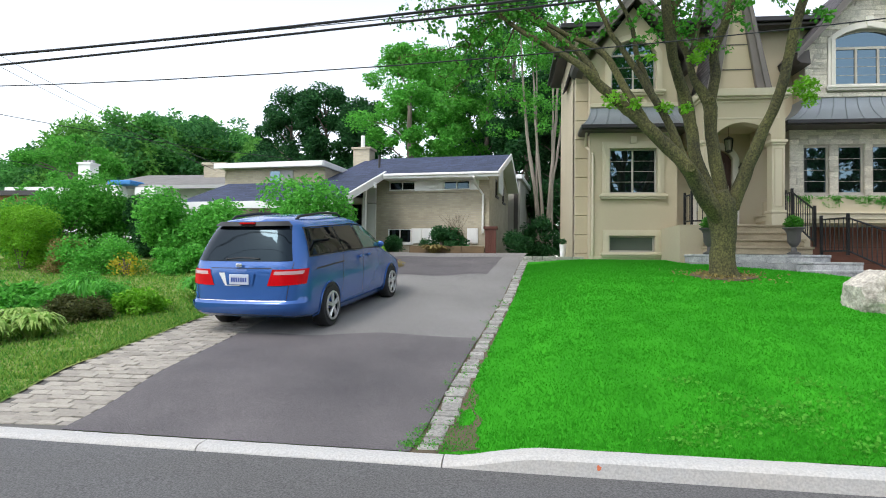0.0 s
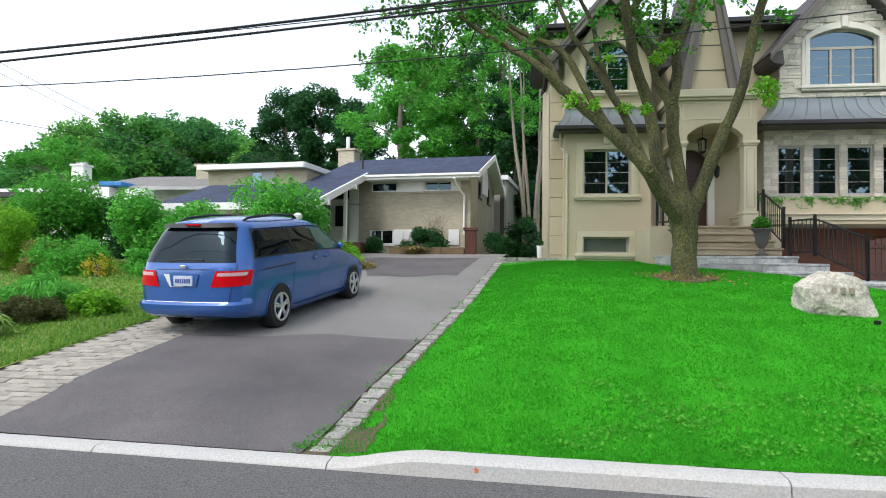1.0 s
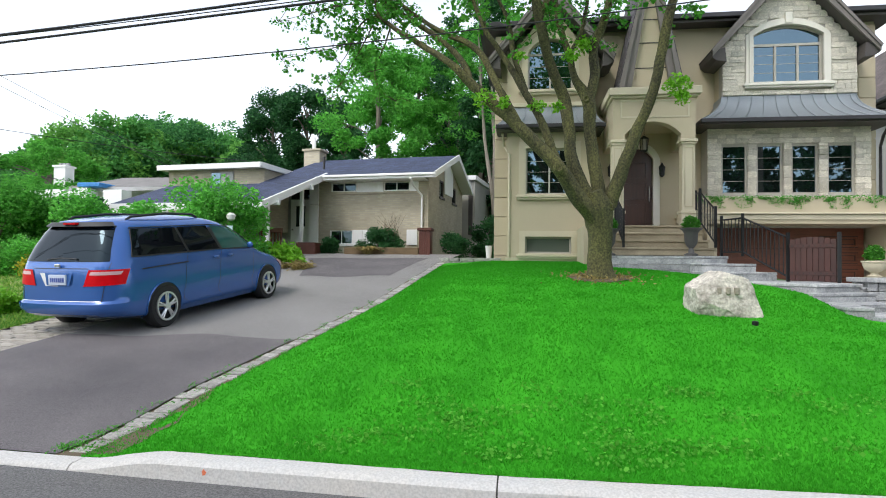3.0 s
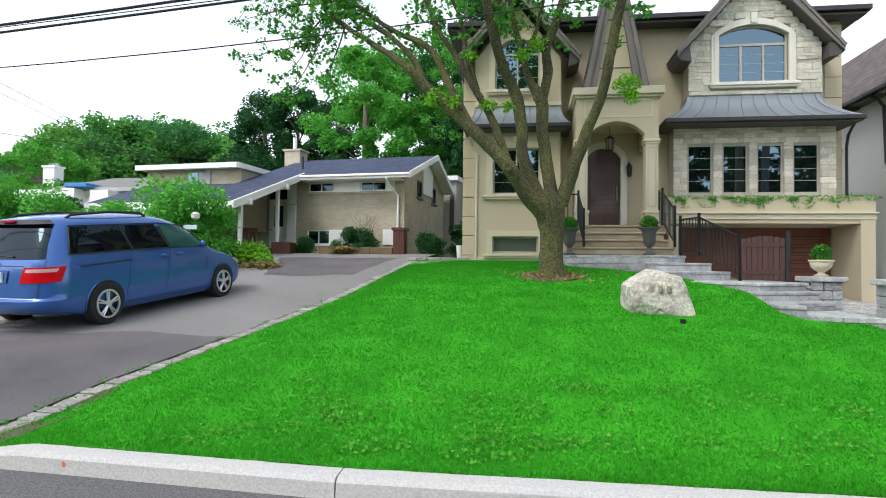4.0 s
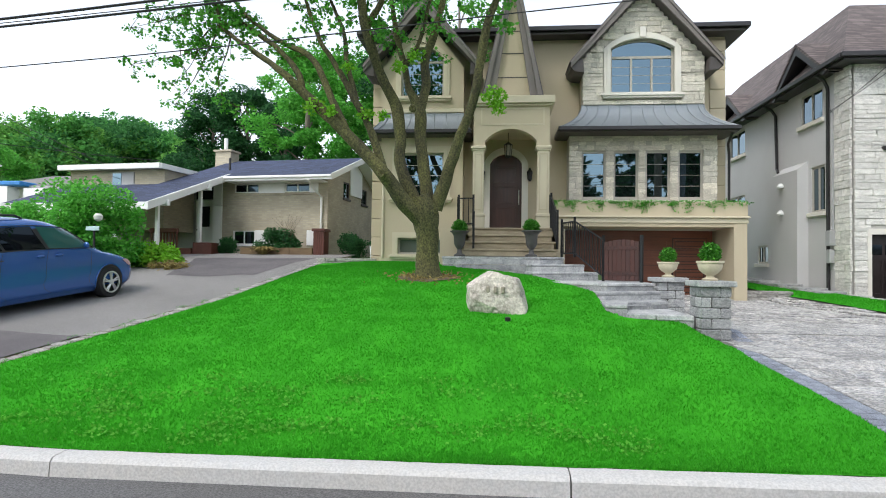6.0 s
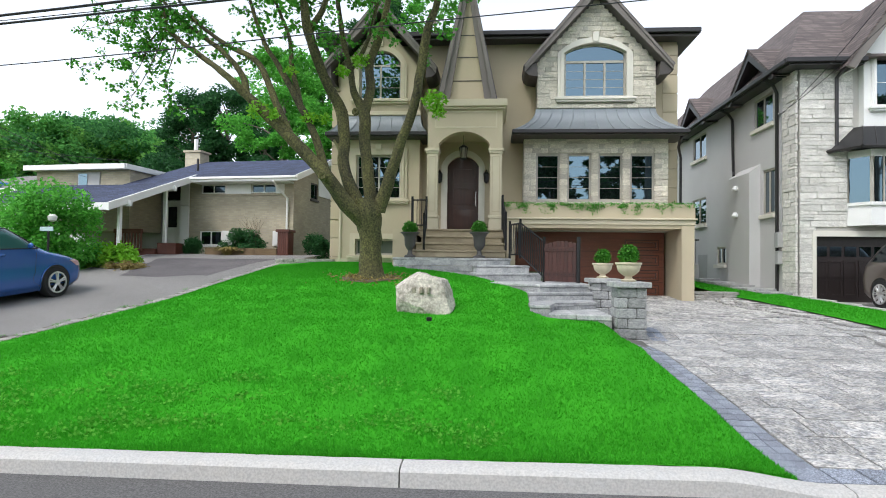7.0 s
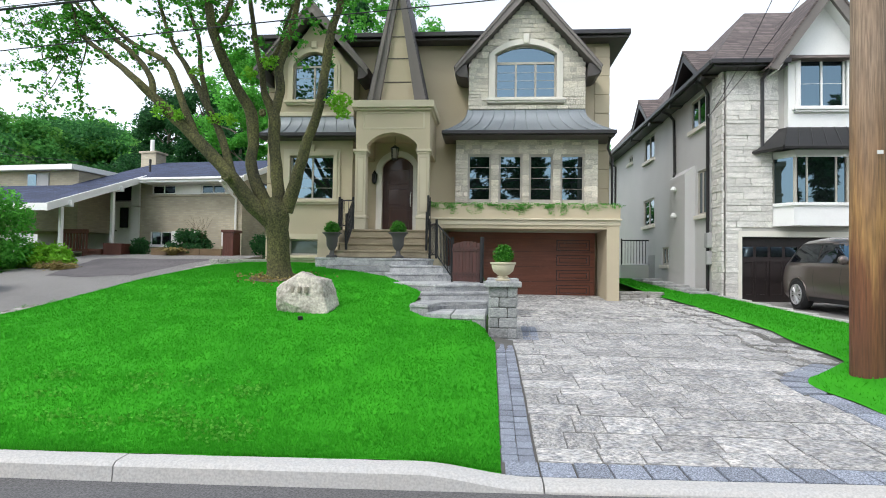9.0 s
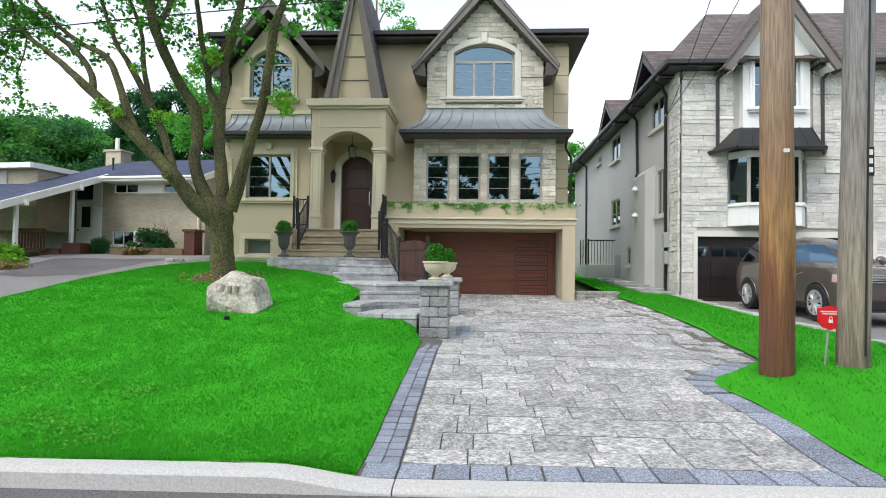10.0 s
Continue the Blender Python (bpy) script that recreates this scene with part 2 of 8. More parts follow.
PALE_BED = surface("pale_stone_bed", (0.46, 0.445, 0.41), 0.95, var=0.12, fine=60)
PALE_STONE = surface("pale_ledge_stone", (0.6, 0.575, 0.52), 0.9, var=0.25, coarse=3, fine=30, bump=0.7, spread=0.13, island=0.13, second=(0.72, 0.7, 0.655), speck=0.2, speck_scale=25)
PALE_STUCCO = surface("pale_stucco", (0.54, 0.535, 0.53), 0.9, var=0.07, coarse=0.6, fine=150, bump=0.1)
METAL_ROOF = surface("zinc_roof", (0.25, 0.275, 0.29), 0.5, 0.4, var=0.14, coarse=0.9, fine=30, bump=0.02)
GUTTER = surface("dark_metal", (0.035, 0.033, 0.034), 0.4, 0.3, var=0.2, bump=0.0)
SOFFIT = surface("brown_fascia", (0.065, 0.056, 0.052), 0.6, var=0.12, fine=25, bump=0.05)
RAKE = surface("taupe_board", (0.17, 0.15, 0.135), 0.6, var=0.12, fine=30, bump=0.06)
SHINGLE = courses("shingles", (0.1, 0.09, 0.095), (0.04, 0.037, 0.04), 0.32, 0.11, axes="xz", gap=0.01, bump=0.5)
BROWN_SHINGLE = courses("brown_shingles", (0.135, 0.108, 0.1), (0.06, 0.05, 0.047), 0.33, 0.105, gap=0.012, bump=0.6)
BLUE_SHINGLE = courses("blue_shingles", (0.042, 0.056, 0.108), (0.02, 0.026, 0.05), 0.3, 0.055, gap=0.008, bump=0.5)
GREY_ROOF = surface("old_grey_roof", (0.2, 0.19, 0.18), 0.9, var=0.2, fine=20)
BRICK = courses("buff_brick", (0.4, 0.355, 0.26), (0.36, 0.33, 0.27), 0.21, 0.075, var=0.1, bump=0.25)
WHITE = surface("white_paint", (0.78, 0.78, 0.76), 0.5, var=0.05, fine=30, bump=0.03)
GREY_PAINT = surface("grey_paint", (0.36, 0.36, 0.36), 0.6, var=0.08, fine=25, bump=0.05)
DOOR_WOOD = surface("door_wood", (0.055, 0.022, 0.015), 0.35, var=0.35, coarse=2, fine=25, bump=0.06, stretch=(8, 8, 0.6), coat=0.2)
GARAGE_WOOD = surface("garage_wood", (0.17, 0.052, 0.026), 0.4, var=0.35, coarse=1.5, fine=18, bump=0.08, stretch=(0.8, 4, 9), coat=0.1)
RED_WOOD = surface("red_brown_wood", (0.1, 0.03, 0.018), 0.6, var=0.3, fine=20, bump=0.1, stretch=(3, 3, 1))
IRON = surface("black_iron", (0.012, 0.012, 0.013), 0.45, 0.3, var=0.2, bump=0.04)
WINDOW_FRAME = surface("taupe_frame", (0.4, 0.375, 0.32), 0.5, var=0.05, bump=0.02)
GLASS = pane_glass("window_glass", ior=2.4)
CELLAR_GLASS = pane_glass("cellar_glass", (0.1, 0.12, 0.095), 1.4)
SLATE = surface("grey_flagstone", (0.26, 0.275, 0.29), 0.85, var=0.45, coarse=5, fine=40, bump=0.5, spread=0.2, second=(0.38, 0.38, 0.37))
SAND_STEP = surface("sandstone_step", (0.36, 0.3, 0.2), 0.85, var=0.3, coarse=2.5, fine=40, bump=0.35, spread=0.12)
PAVER = surface("driveway_paver", (0.31, 0.34, 0.38), 0.85, var=0.4, coarse=4, fine=24, bump=0.8, spread=0.22, second=(0.42, 0.395, 0.355), speck=0.42, speck_scale=13)
DARK_PAVER = surface("charcoal_paver", (0.26, 0.285, 0.335), 0.85, var=0.4, coarse=8, fine=50, bump=0.6, spread=0.2, speck=0.5, speck_scale=20)
JOINT = surface("joint_sand", (0.12, 0.115, 0.105), 0.95, var=0.25, fine=80)
OLD_PAVER = surface("old_brick_paver", (0.36, 0.33, 0.28), 0.9, var=0.2, coarse=4, fine=50, bump=0.35, spread=0.18)
ASPHALT = surface("driveway_asphalt", (0.08, 0.074, 0.079), 0.85, var=0.25, coarse=0.7, fine=150, bump=0.4, second=(0.135, 0.122, 0.122), speck=0.38, speck_scale=85)
OLD_ASPHALT = surface("worn_asphalt", (0.225, 0.215, 0.205), 0.9, var=0.2, coarse=0.6, fine=110, bump=0.4, speck=0.35)
ROAD = surface("road_asphalt", (0.15, 0.15, 0.152), 0.8, var=0.2, coarse=0.55, fine=90, bump=0.35, second=(0.082, 0.078, 0.072), speck=0.4, stretch=(0.6, 1.6, 1))
CONCRETE = surface("kerb_concrete", (0.5, 0.5, 0.49), 0.85, var=0.1, coarse=1.1, fine=16, bump=0.3, second=(0.44, 0.42, 0.385), speck=0.12, speck_scale=60)
SOIL = surface("soil", (0.11, 0.085, 0.05), 0.95, var=0.35, coarse=3, fine=40, bump=0.6)
TURF = surface("turf", (0.03, 0.27, 0.012), 0.95, var=0.16, coarse=0.9, fine=60, bump=0.4, second=(0.044, 0.32, 0.014), stretch=(2.2, 0.35, 1))
ROUGH_TURF = surface("rough_grass", (0.09, 0.24, 0.03), 0.95, var=0.35, coarse=0.7, fine=30, bump=0.6, second=(0.22, 0.24, 0.06))
FIELD = surface("far_ground", (0.07, 0.13, 0.03), 0.95, var=0.3, coarse=0.2, fine=4, bump=0.2)
BLADE = foliage("grass_blade", (0.038, 0.31, 0.016), (0.066, 0.4, 0.026), 0.8, 0.42)
for grass in (TURF, BLADE):
    grass.node_tree.nodes["Principled BSDF"].inputs["Specular IOR Level"].default_value = 0.08
WILD_BLADE = foliage("wild_grass_blade", (0.08, 0.27, 0.035), (0.27, 0.42, 0.075), 0.6, 0.45)
CLOVER = foliage("clover_leaf", (0.075, 0.36, 0.028), (0.14, 0.46, 0.05), 0.8, 0.42)
BARK = surface("mossy_bark", (0.034, 0.029, 0.023), 0.9, var=0.5, coarse=1.3, fine=26, bump=1.0, second=(0.092, 0.088, 0.028), stretch=(2.2, 2.2, 0.7), speck=0.45, speck_scale=26)
GREY_BARK = surface("grey_bark", (0.16, 0.135, 0.11), 0.9, var=0.3, coarse=2, fine=30, bump=0.7, stretch=(2, 2, 0.6))
LEAF = foliage("maple_leaf", (0.04, 0.2, 0.022), (0.12, 0.42, 0.045), 0.55, 0.4)
YOUNG_LEAF = foliage("young_leaf", (0.14, 0.38, 0.02), (0.26, 0.58, 0.05), through=0.45)
DARK_LEAF = foliage("dark_leaf", (0.014, 0.066, 0.024), (0.05, 0.175, 0.05), 0.6, 0.4)
MID_LEAF = foliage("mid_leaf", (0.055, 0.25, 0.032), (0.15, 0.5, 0.07), 0.6, 0.5)
LIGHT_LEAF = foliage("light_leaf", (0.07, 0.308, 0.042), (0.182, 0.588, 0.084), 0.6, 0.45)
HOSTA_LEAF = foliage("hosta_leaf", (0.2, 0.4, 0.06), (0.44, 0.58, 0.17), 0.45, 0.3)
STRAW = foliage("straw", (0.2, 0.17, 0.06), (0.36, 0.28, 0.1), 0.8, 0.2)
YELLOW = foliage("yellow_flower", (0.4, 0.36, 0.02), (0.6, 0.52, 0.05), 0.6, 0.2)
BOX_LEAF = foliage("boxwood_leaf", (0.03, 0.16, 0.015), (0.09, 0.32, 0.03), 0.5, 0.25)
URN_IRON = surface("lead_urn", (0.1, 0.095, 0.09), 0.6, 0.2, var=0.2, fine=60, bump=0.15)
URN_STONE = surface("cast_stone_urn", (0.56, 0.5, 0.36), 0.85, var=0.15, coarse=6, fine=60, bump=0.2)
BOULDER = surface("boulder_rock", (0.3, 0.265, 0.215), 0.9, var=0.45, coarse=3.2, fine=18, bump=1.0, second=(0.5, 0.46, 0.4), speck=0.18, speck_scale=26)
PIER_STONE = surface("split_block", (0.25, 0.265, 0.28), 0.9, var=0.4, coarse=7, fine=35, bump=0.8, spread=0.22, second=(0.4, 0.4, 0.39))


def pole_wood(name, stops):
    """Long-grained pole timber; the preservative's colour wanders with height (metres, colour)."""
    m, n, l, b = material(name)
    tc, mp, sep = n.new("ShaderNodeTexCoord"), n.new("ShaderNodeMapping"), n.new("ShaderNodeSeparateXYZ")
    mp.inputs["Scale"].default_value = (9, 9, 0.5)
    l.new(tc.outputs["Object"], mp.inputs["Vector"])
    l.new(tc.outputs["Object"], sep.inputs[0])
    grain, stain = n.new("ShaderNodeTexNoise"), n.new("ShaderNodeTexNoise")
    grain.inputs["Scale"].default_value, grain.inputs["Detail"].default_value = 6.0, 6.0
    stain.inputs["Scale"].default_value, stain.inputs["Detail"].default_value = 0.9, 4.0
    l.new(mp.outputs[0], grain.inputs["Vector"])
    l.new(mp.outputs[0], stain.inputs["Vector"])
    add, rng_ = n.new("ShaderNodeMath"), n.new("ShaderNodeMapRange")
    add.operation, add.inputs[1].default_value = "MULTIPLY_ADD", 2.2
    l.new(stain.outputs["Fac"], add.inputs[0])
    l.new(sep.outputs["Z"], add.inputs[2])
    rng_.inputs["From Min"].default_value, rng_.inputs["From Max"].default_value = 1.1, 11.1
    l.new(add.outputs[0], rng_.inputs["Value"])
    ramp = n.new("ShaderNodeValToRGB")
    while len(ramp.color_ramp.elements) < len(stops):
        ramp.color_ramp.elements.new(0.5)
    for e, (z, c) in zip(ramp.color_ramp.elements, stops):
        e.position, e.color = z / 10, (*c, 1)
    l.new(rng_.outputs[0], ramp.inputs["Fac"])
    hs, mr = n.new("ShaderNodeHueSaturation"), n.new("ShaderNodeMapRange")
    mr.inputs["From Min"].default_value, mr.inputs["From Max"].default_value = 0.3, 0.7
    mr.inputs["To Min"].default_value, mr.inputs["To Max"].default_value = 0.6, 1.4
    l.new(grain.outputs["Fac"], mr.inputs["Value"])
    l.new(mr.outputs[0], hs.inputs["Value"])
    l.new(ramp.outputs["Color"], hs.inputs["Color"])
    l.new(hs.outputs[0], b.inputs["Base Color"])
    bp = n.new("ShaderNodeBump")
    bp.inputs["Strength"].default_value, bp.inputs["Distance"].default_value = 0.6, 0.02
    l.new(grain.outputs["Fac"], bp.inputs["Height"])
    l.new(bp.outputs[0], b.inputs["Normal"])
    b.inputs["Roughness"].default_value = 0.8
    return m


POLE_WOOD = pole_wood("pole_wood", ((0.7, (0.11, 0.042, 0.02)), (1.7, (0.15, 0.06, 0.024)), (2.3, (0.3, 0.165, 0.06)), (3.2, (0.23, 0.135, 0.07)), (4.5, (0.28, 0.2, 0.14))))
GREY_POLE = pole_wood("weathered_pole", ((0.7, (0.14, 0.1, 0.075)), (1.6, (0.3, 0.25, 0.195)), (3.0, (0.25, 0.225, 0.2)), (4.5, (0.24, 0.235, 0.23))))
CABLE = surface("cable", (0.02, 0.02, 0.022), 0.6, var=0.1, bump=0.0)

# ---- ground ----
OLD_DRIVE = profile_of([(0, 0.2), (4.8, 0.25), (9.5, 0.72), (12.45, 1.03), (15, 1.4), (17.8, 1.8), (21.5, 2.12), (30, 2.4)])
LAWN = profile_of([(4.4, 0.37), (7, 0.66), (9.8, 1.03), (12.6, 1.5), (15, 1.76), (17.8, 1.9), (30, 2.2)])
NEW_DRIVE = profile_of([(4.4, 0.40), (7, 0.6), (9.9, 0.78), (13.5, 0.9), (17, 0.95), (24, 1.35), (34, 1.6)])
EAST_LAWN = profile_of([(4.4, 0.45), (7.2, 0.74), (10, 0.88), (17.6, 1.12), (24, 1.4), (34, 1.6)])
KERB_BACK = profile_of([(-60, 10), (-10, 5.6), (-4.5, 5.2), (-0.25, 4.8), (2.93, 4.52), (6.6, 4.44), (9.6, 4.43), (14, 4.46), (20, 4.6), (60, 8)])


def road_z(x):
    return 0.22 + 0.015 * max(-10, min(20, x))


def strip_x(y):
    return -0.3 + 0.085 * (y - 5)


def smooth(a, b, x):
    t = max(0, min(1, (x - a) / (b - a)))
    return t * t * (3 - 2 * t)


def kerb_rise(x):
    if x < -0.25:
        return 0.035
    if x < 0.5:
        return 0.035 + 0.095 * smooth(-0.25, 0.5, x)
    if x < 8.75:
        return 0.13
    if x < 9.55:
        return 0.13 - 0.09 * smooth(8.75, 9.55, x)
    return 0.04 + 0.09 * smooth(14.2, 15.0, x)


def ground_z(x, y):
    xs = strip_x(y)
    lawn = OLD_DRIVE(y) + (LAWN(y) - OLD_DRIVE(y)) * smooth(xs, xs + 1.6, x)
    east = smooth(8.9 - 1.6 * smooth(8.6, 7.0, y), 9.5, x)
    z = lawn + (NEW_DRIVE(y) - lawn) * east
    z -= 0.07 * smooth(7.5, 8.3, x) * smooth(8.4, 9.5, y) * smooth(10.4, 9.9, y)
    z += (EAST_LAWN(y) - z) * smooth(13.0, 14.4, x)
    k, top = KERB_BACK(x), road_z(x) + kerb_rise(x) + 0.004
    return top + (z - top) * smooth(k - 0.2, k + 1.7, y)


def sheet(ys, left, right, nx, lift=0.0, wave=0.0, z=ground_z):
    bm = fresh()
    rows = []
    for y in ys:
        a, b = left(y), right(y)
        row = []
        for i in range(nx + 1):
            x = a + (b - a) * i / nx
            row.append(bm.verts.new((x, y, z(x, y) + lift + wave * noise.noise(Vector((x * 2.1, y * 2.1, 0))))))
        rows.append(row)
    for r, s in zip(rows, rows[1:]):
        for i in range(nx):
            bm.faces.new((r[i], r[i + 1], s[i + 1], s[i]))
    return bm


def steps_of(a, b, n):
    return [a + (b - a) * i / n for i in range(n + 1)]


def far_ground(x, y):
    f = smooth(20, 60, max(abs(x - 3), abs(y - 10) - 5))
    near = ground_z(x, max(4.4, min(y, 40))) if y > 4.3 else road_z(x)
    return (near - 0.1) * (1 - f) + 1.6 * f - 0.03


xs = [-900, -400, -180, -90, -50, -35, -25, -18, -13, -9, -6.5, -5, -3.5, -2, -1, 0, 1, 2, 3, 4.5, 6, 7, 8, 9, 9.5, 10.5, 12, 13.3, 14.5, 17, 20, 25, 35, 50, 90, 180, 400, 900]
gys = [-900, -400, -150, -70, -40, -25, -15, -8, 0, 3, 4.2, 5, 6, 7, 8.5, 10, 11.5, 13, 15, 17, 19, 21, 24, 28, 34, 40, 50, 70, 110, 200, 400, 900]
bm = fresh()
rows = [[bm.verts.new((x, y, far_ground(x, y) - 0.06)) for x in xs] for y in gys]
for r, s in zip(rows, rows[1:]):
    for i in range(len(xs) - 1):
        bm.faces.new((r[i], r[i + 1], s[i + 1], s[i]))
setting("ground", bm, FIELD, "dull green open ground reaching to the horizon", "ground", True)

bm = fresh()
rxs = steps_of(-60, 60, 80)
rows = [[bm.verts.new((x, KERB_BACK(x) - 0.16 - w, road_z(x) - 0.004 + 0.05 * math.sin(math.pi * min(1, w / 8.5)))) for w in (0, 0.3, 1, 2, 4, 6, 8.5)] for x in rxs]
for r, s in zip(rows, rows[1:]):
    for i in range(6):
        bm.faces.new((r[i], s[i], s[i + 1], r[i + 1]))
setting("road", bm, ROAD, "grey asphalt street with patches and cracks", "road", True)

# pale patch and dark seam on the street
bm = fresh()
pts = [(-4.6, 4.15), (-3.95, 4.1), (-3.5, 3.62), (-3.7, 3.1), (-4.9, 3.0), (-5.3, 3.7)]
bm.faces.new([bm.verts.new((x, y, road_z(x) + 0.028)) for x, y in pts])
setting("pavement", bm, OLD_ASPHALT, "pale worn patch in the street asphalt", "road patch")


joints = [-60, -40, -20, -12, -7.5, -4.65, -2.35, -0.27, 2.93, 6.62, 9.62, 12.9, 16.5, 20, 40, 60]
for a, b in zip(joints, joints[1:]):
    bm = fresh()
    n = max(2, int((b - a) / 0.12)) if b - a < 5 else 12
    rings = []
    for i in range(n + 1):
        x = a + 0.005 + (b - a - 0.01) * i / n
        y, z0, h = KERB_BACK(x), road_z(x), kerb_rise(x)
        j = 0.004 * noise.noise(Vector((x * 5, 0, 0)))
        pr = [(-0.2, -0.15), (-0.2 + 0.02, h - 0.03), (-0.155, h - 0.006 + j), (-0.13, h + j), (0, h + 0.004 + j), (0.01, -0.15)]
        rings.append([bm.verts.new((x, y + u, z0 + w)) for u, w in pr])
    for r, s in zip(rings, rings[1:]):
        for k in range(len(r)):
            bm.faces.new((r[k], s[k], s[(k + 1) % len(r)], r[(k + 1) % len(r)]))
    bm.faces.new(rings[0])
    bm.faces.new(rings[-1][::-1])
    setting("kerb", bm, CONCRETE, "pale concrete kerb along the street", "kerb", True)

o = base("paint_mark", "faded orange paint mark on the kerb", "paint mark", (0.88, 4.5, 0.33))
bm = fresh()
x, y = 0.88, KERB_BACK(0.88) - 0.184
z = road_z(x) + 0.07
prism(bm, [(x - 0.01, z - 0.022), (x + 0.008, z - 0.018), (x + 0.018, z + 0.004), (x + 0.004, z + 0.012), (x - 0.008, z + 0.024), (x - 0.016, z + 0.004)], alongy, y - 0.004, y)
part("mark", bm, surface("orange_paint", (0.6, 0.16, 0.07), 0.8, var=0.3, coarse=20, fine=90, bump=0.1), o)

# old driveway: worn upper part, darker patch by the street
SEAM = 8.75
setting("driveway", sheet(steps_of(SEAM, 22.0, 40), lambda y: -3.9 - 0.22 * max(0, y - 14), lambda y: strip_x(y) - 0.24, 14), OLD_ASPHALT, "worn grey asphalt driveway rising beside the lawn", "driveway", True)
bm = sheet(steps_of(4.4, SEAM + 0.12, 40), lambda y: -3.85, lambda y: strip_x(y) - 0.24, 24, 0.012)
for v in bm.verts:
    if v.co.y > SEAM:
        v.co.y += 0.28 * noise.noise(Vector((v.co.x * 0.9, 3.1, 0))) - 0.25 * smooth(-3.0, -3.85, v.co.x)
    v.co.y = max(v.co.y, KERB_BACK(v.co.x) + 0.008)
    v.co.z = ground_z(v.co.x, v.co.y) + 0.004 + 0.008 * smooth(KERB_BACK(v.co.x), KERB_BACK(v.co.x) + 0.3, v.co.y)
setting("driveway_patch", bm, ASPHALT, "newer dark asphalt patch at the street end of the driveway", "driveway", True)
bm = sheet(steps_of(15.2, 19.5, 10), lambda y: -2.6 - 0.3 * (y - 15), lambda y: strip_x(y) - 0.9, 10, 0.006)
for v in bm.verts:
    v.co.y += 0.5 * noise.noise(Vector((v.co.x * 0.8, v.co.y * 0.6, 2)))
    v.co.z = ground_z(v.co.x, v.co.y) + 0.006
setting("driveway_stain", bm, ASPHALT, "darker resealed band across the upper driveway", "driveway", True)

NEW_RIGHT = profile_of([(4.4, 12.95), (5.7, 12.98), (6.4, 12.89), (6.85, 12.79), (7.1, 12.79), (7.35, 12.9), (7.6, 13.16), (7.8, 13.42), (8.05, 13.72), (10.6, 13.9), (14.5, 14.0), (17, 14.0)])
# lawns
LAWN_EDGE = profile_of([(4.4, 9.34), (9.2, 9.34), (9.72, 9.2), (9.92, 9.18), (10.0, 8.2), (10.2, 7.93), (11.7, 7.93), (12.2, 7.6), (13.5, 6.9), (14.4, 6.0), (14.9, 5.1), (15.5, 5.0), (17.9, 5.0)])


bm = sheet(steps_of(4.4, 17.9, 135), lambda y: strip_x(y), LAWN_EDGE, 40, 0.0, 0.012)
for v in bm.verts:
    if v.co.y < 4.9:
        v.co.y = max(v.co.y, KERB_BACK(v.co.x) + 0.005)
setting("lawn", bm, TURF, "mown bright green front lawn sloping to the street", "lawn", True)
setting("lawn_east", sheet(steps_of(4.45, 34, 190), lambda y: NEW_RIGHT(y) - 0.02, lambda y: 15.6 + 0.1 * max(0, 12 - y), 10, 0.01, 0.01), TURF, "green grass strip between two driveways", "lawn", True)
bm = sheet(steps_of(4.8, 24, 60), lambda y: -30, lambda y: -5.08 - 0.2 * max(0, y - 14), 50, 0.0, 0.03)
for v in bm.verts:
    v.co.y = max(v.co.y, KERB_BACK(v.co.x) + 0.008)
setting("lawn_west", bm, ROUGH_TURF, "patchy dry grass yard beside the driveway", "lawn", True)
EAST_DRIVE = profile_of([(4.4, 0.44), (9, 0.66), (12.9, 0.82), (15.8, 0.88), (17.7, 0.95)])
setting("driveway_east", sheet(steps_of(4.5, 17.8, 20), lambda y: 15.6 + 0.1 * max(0, 12 - y) + 0.12, lambda y: 26, 10, 0.0, z=lambda x, y: EAST_DRIVE(y)), OLD_ASPHALT, "grey driveway before a dark garage door", "driveway", True)
bm = fresh()
for a, b in zip(steps_of(5.5, 17.4, 12), steps_of(5.5, 17.4, 12)[1:]):
    x = 15.6 + 0.1 * max(0, 12 - (a + b) / 2)
    z = ground_z(x, (a + b) / 2)
    soft_box(bm, x, x + 0.14, a + 0.005, b - 0.005, z - 0.35, z + 0.04, 0.01)
setting("kerb_east", bm, CONCRETE, "low concrete edging beside a driveway", "edging")

# mown grass, blade by blade
def blades(name, count, place, height, mat_, label, width=0.006):
    p = place(count)
    n = len(p)
    a = rng.uniform(0, 2 * math.pi, n)
    lean = rng.normal(size=(n, 2)) * 0.45
    h = height * rng.uniform(0.6, 1.3, n)
    w = width * rng.uniform(0.7, 1.5, n) * (1 + 0.16 * np.maximum(0, p[:, 1] - 5))
    side = np.stack([np.cos(a) * w, np.sin(a) * w, np.zeros(n)], 1)
    tip = p + np.stack([lean[:, 0] * h, lean[:, 1] * h, h], 1)
    v = np.stack([p - side, p + side, tip], 1).reshape(-1, 3)
    ob = new(name, raw_mesh(name, v, np.arange(3 * n).reshape(n, 3), mat_))
    return tagged(ob, label, "grass", "", "stuff")


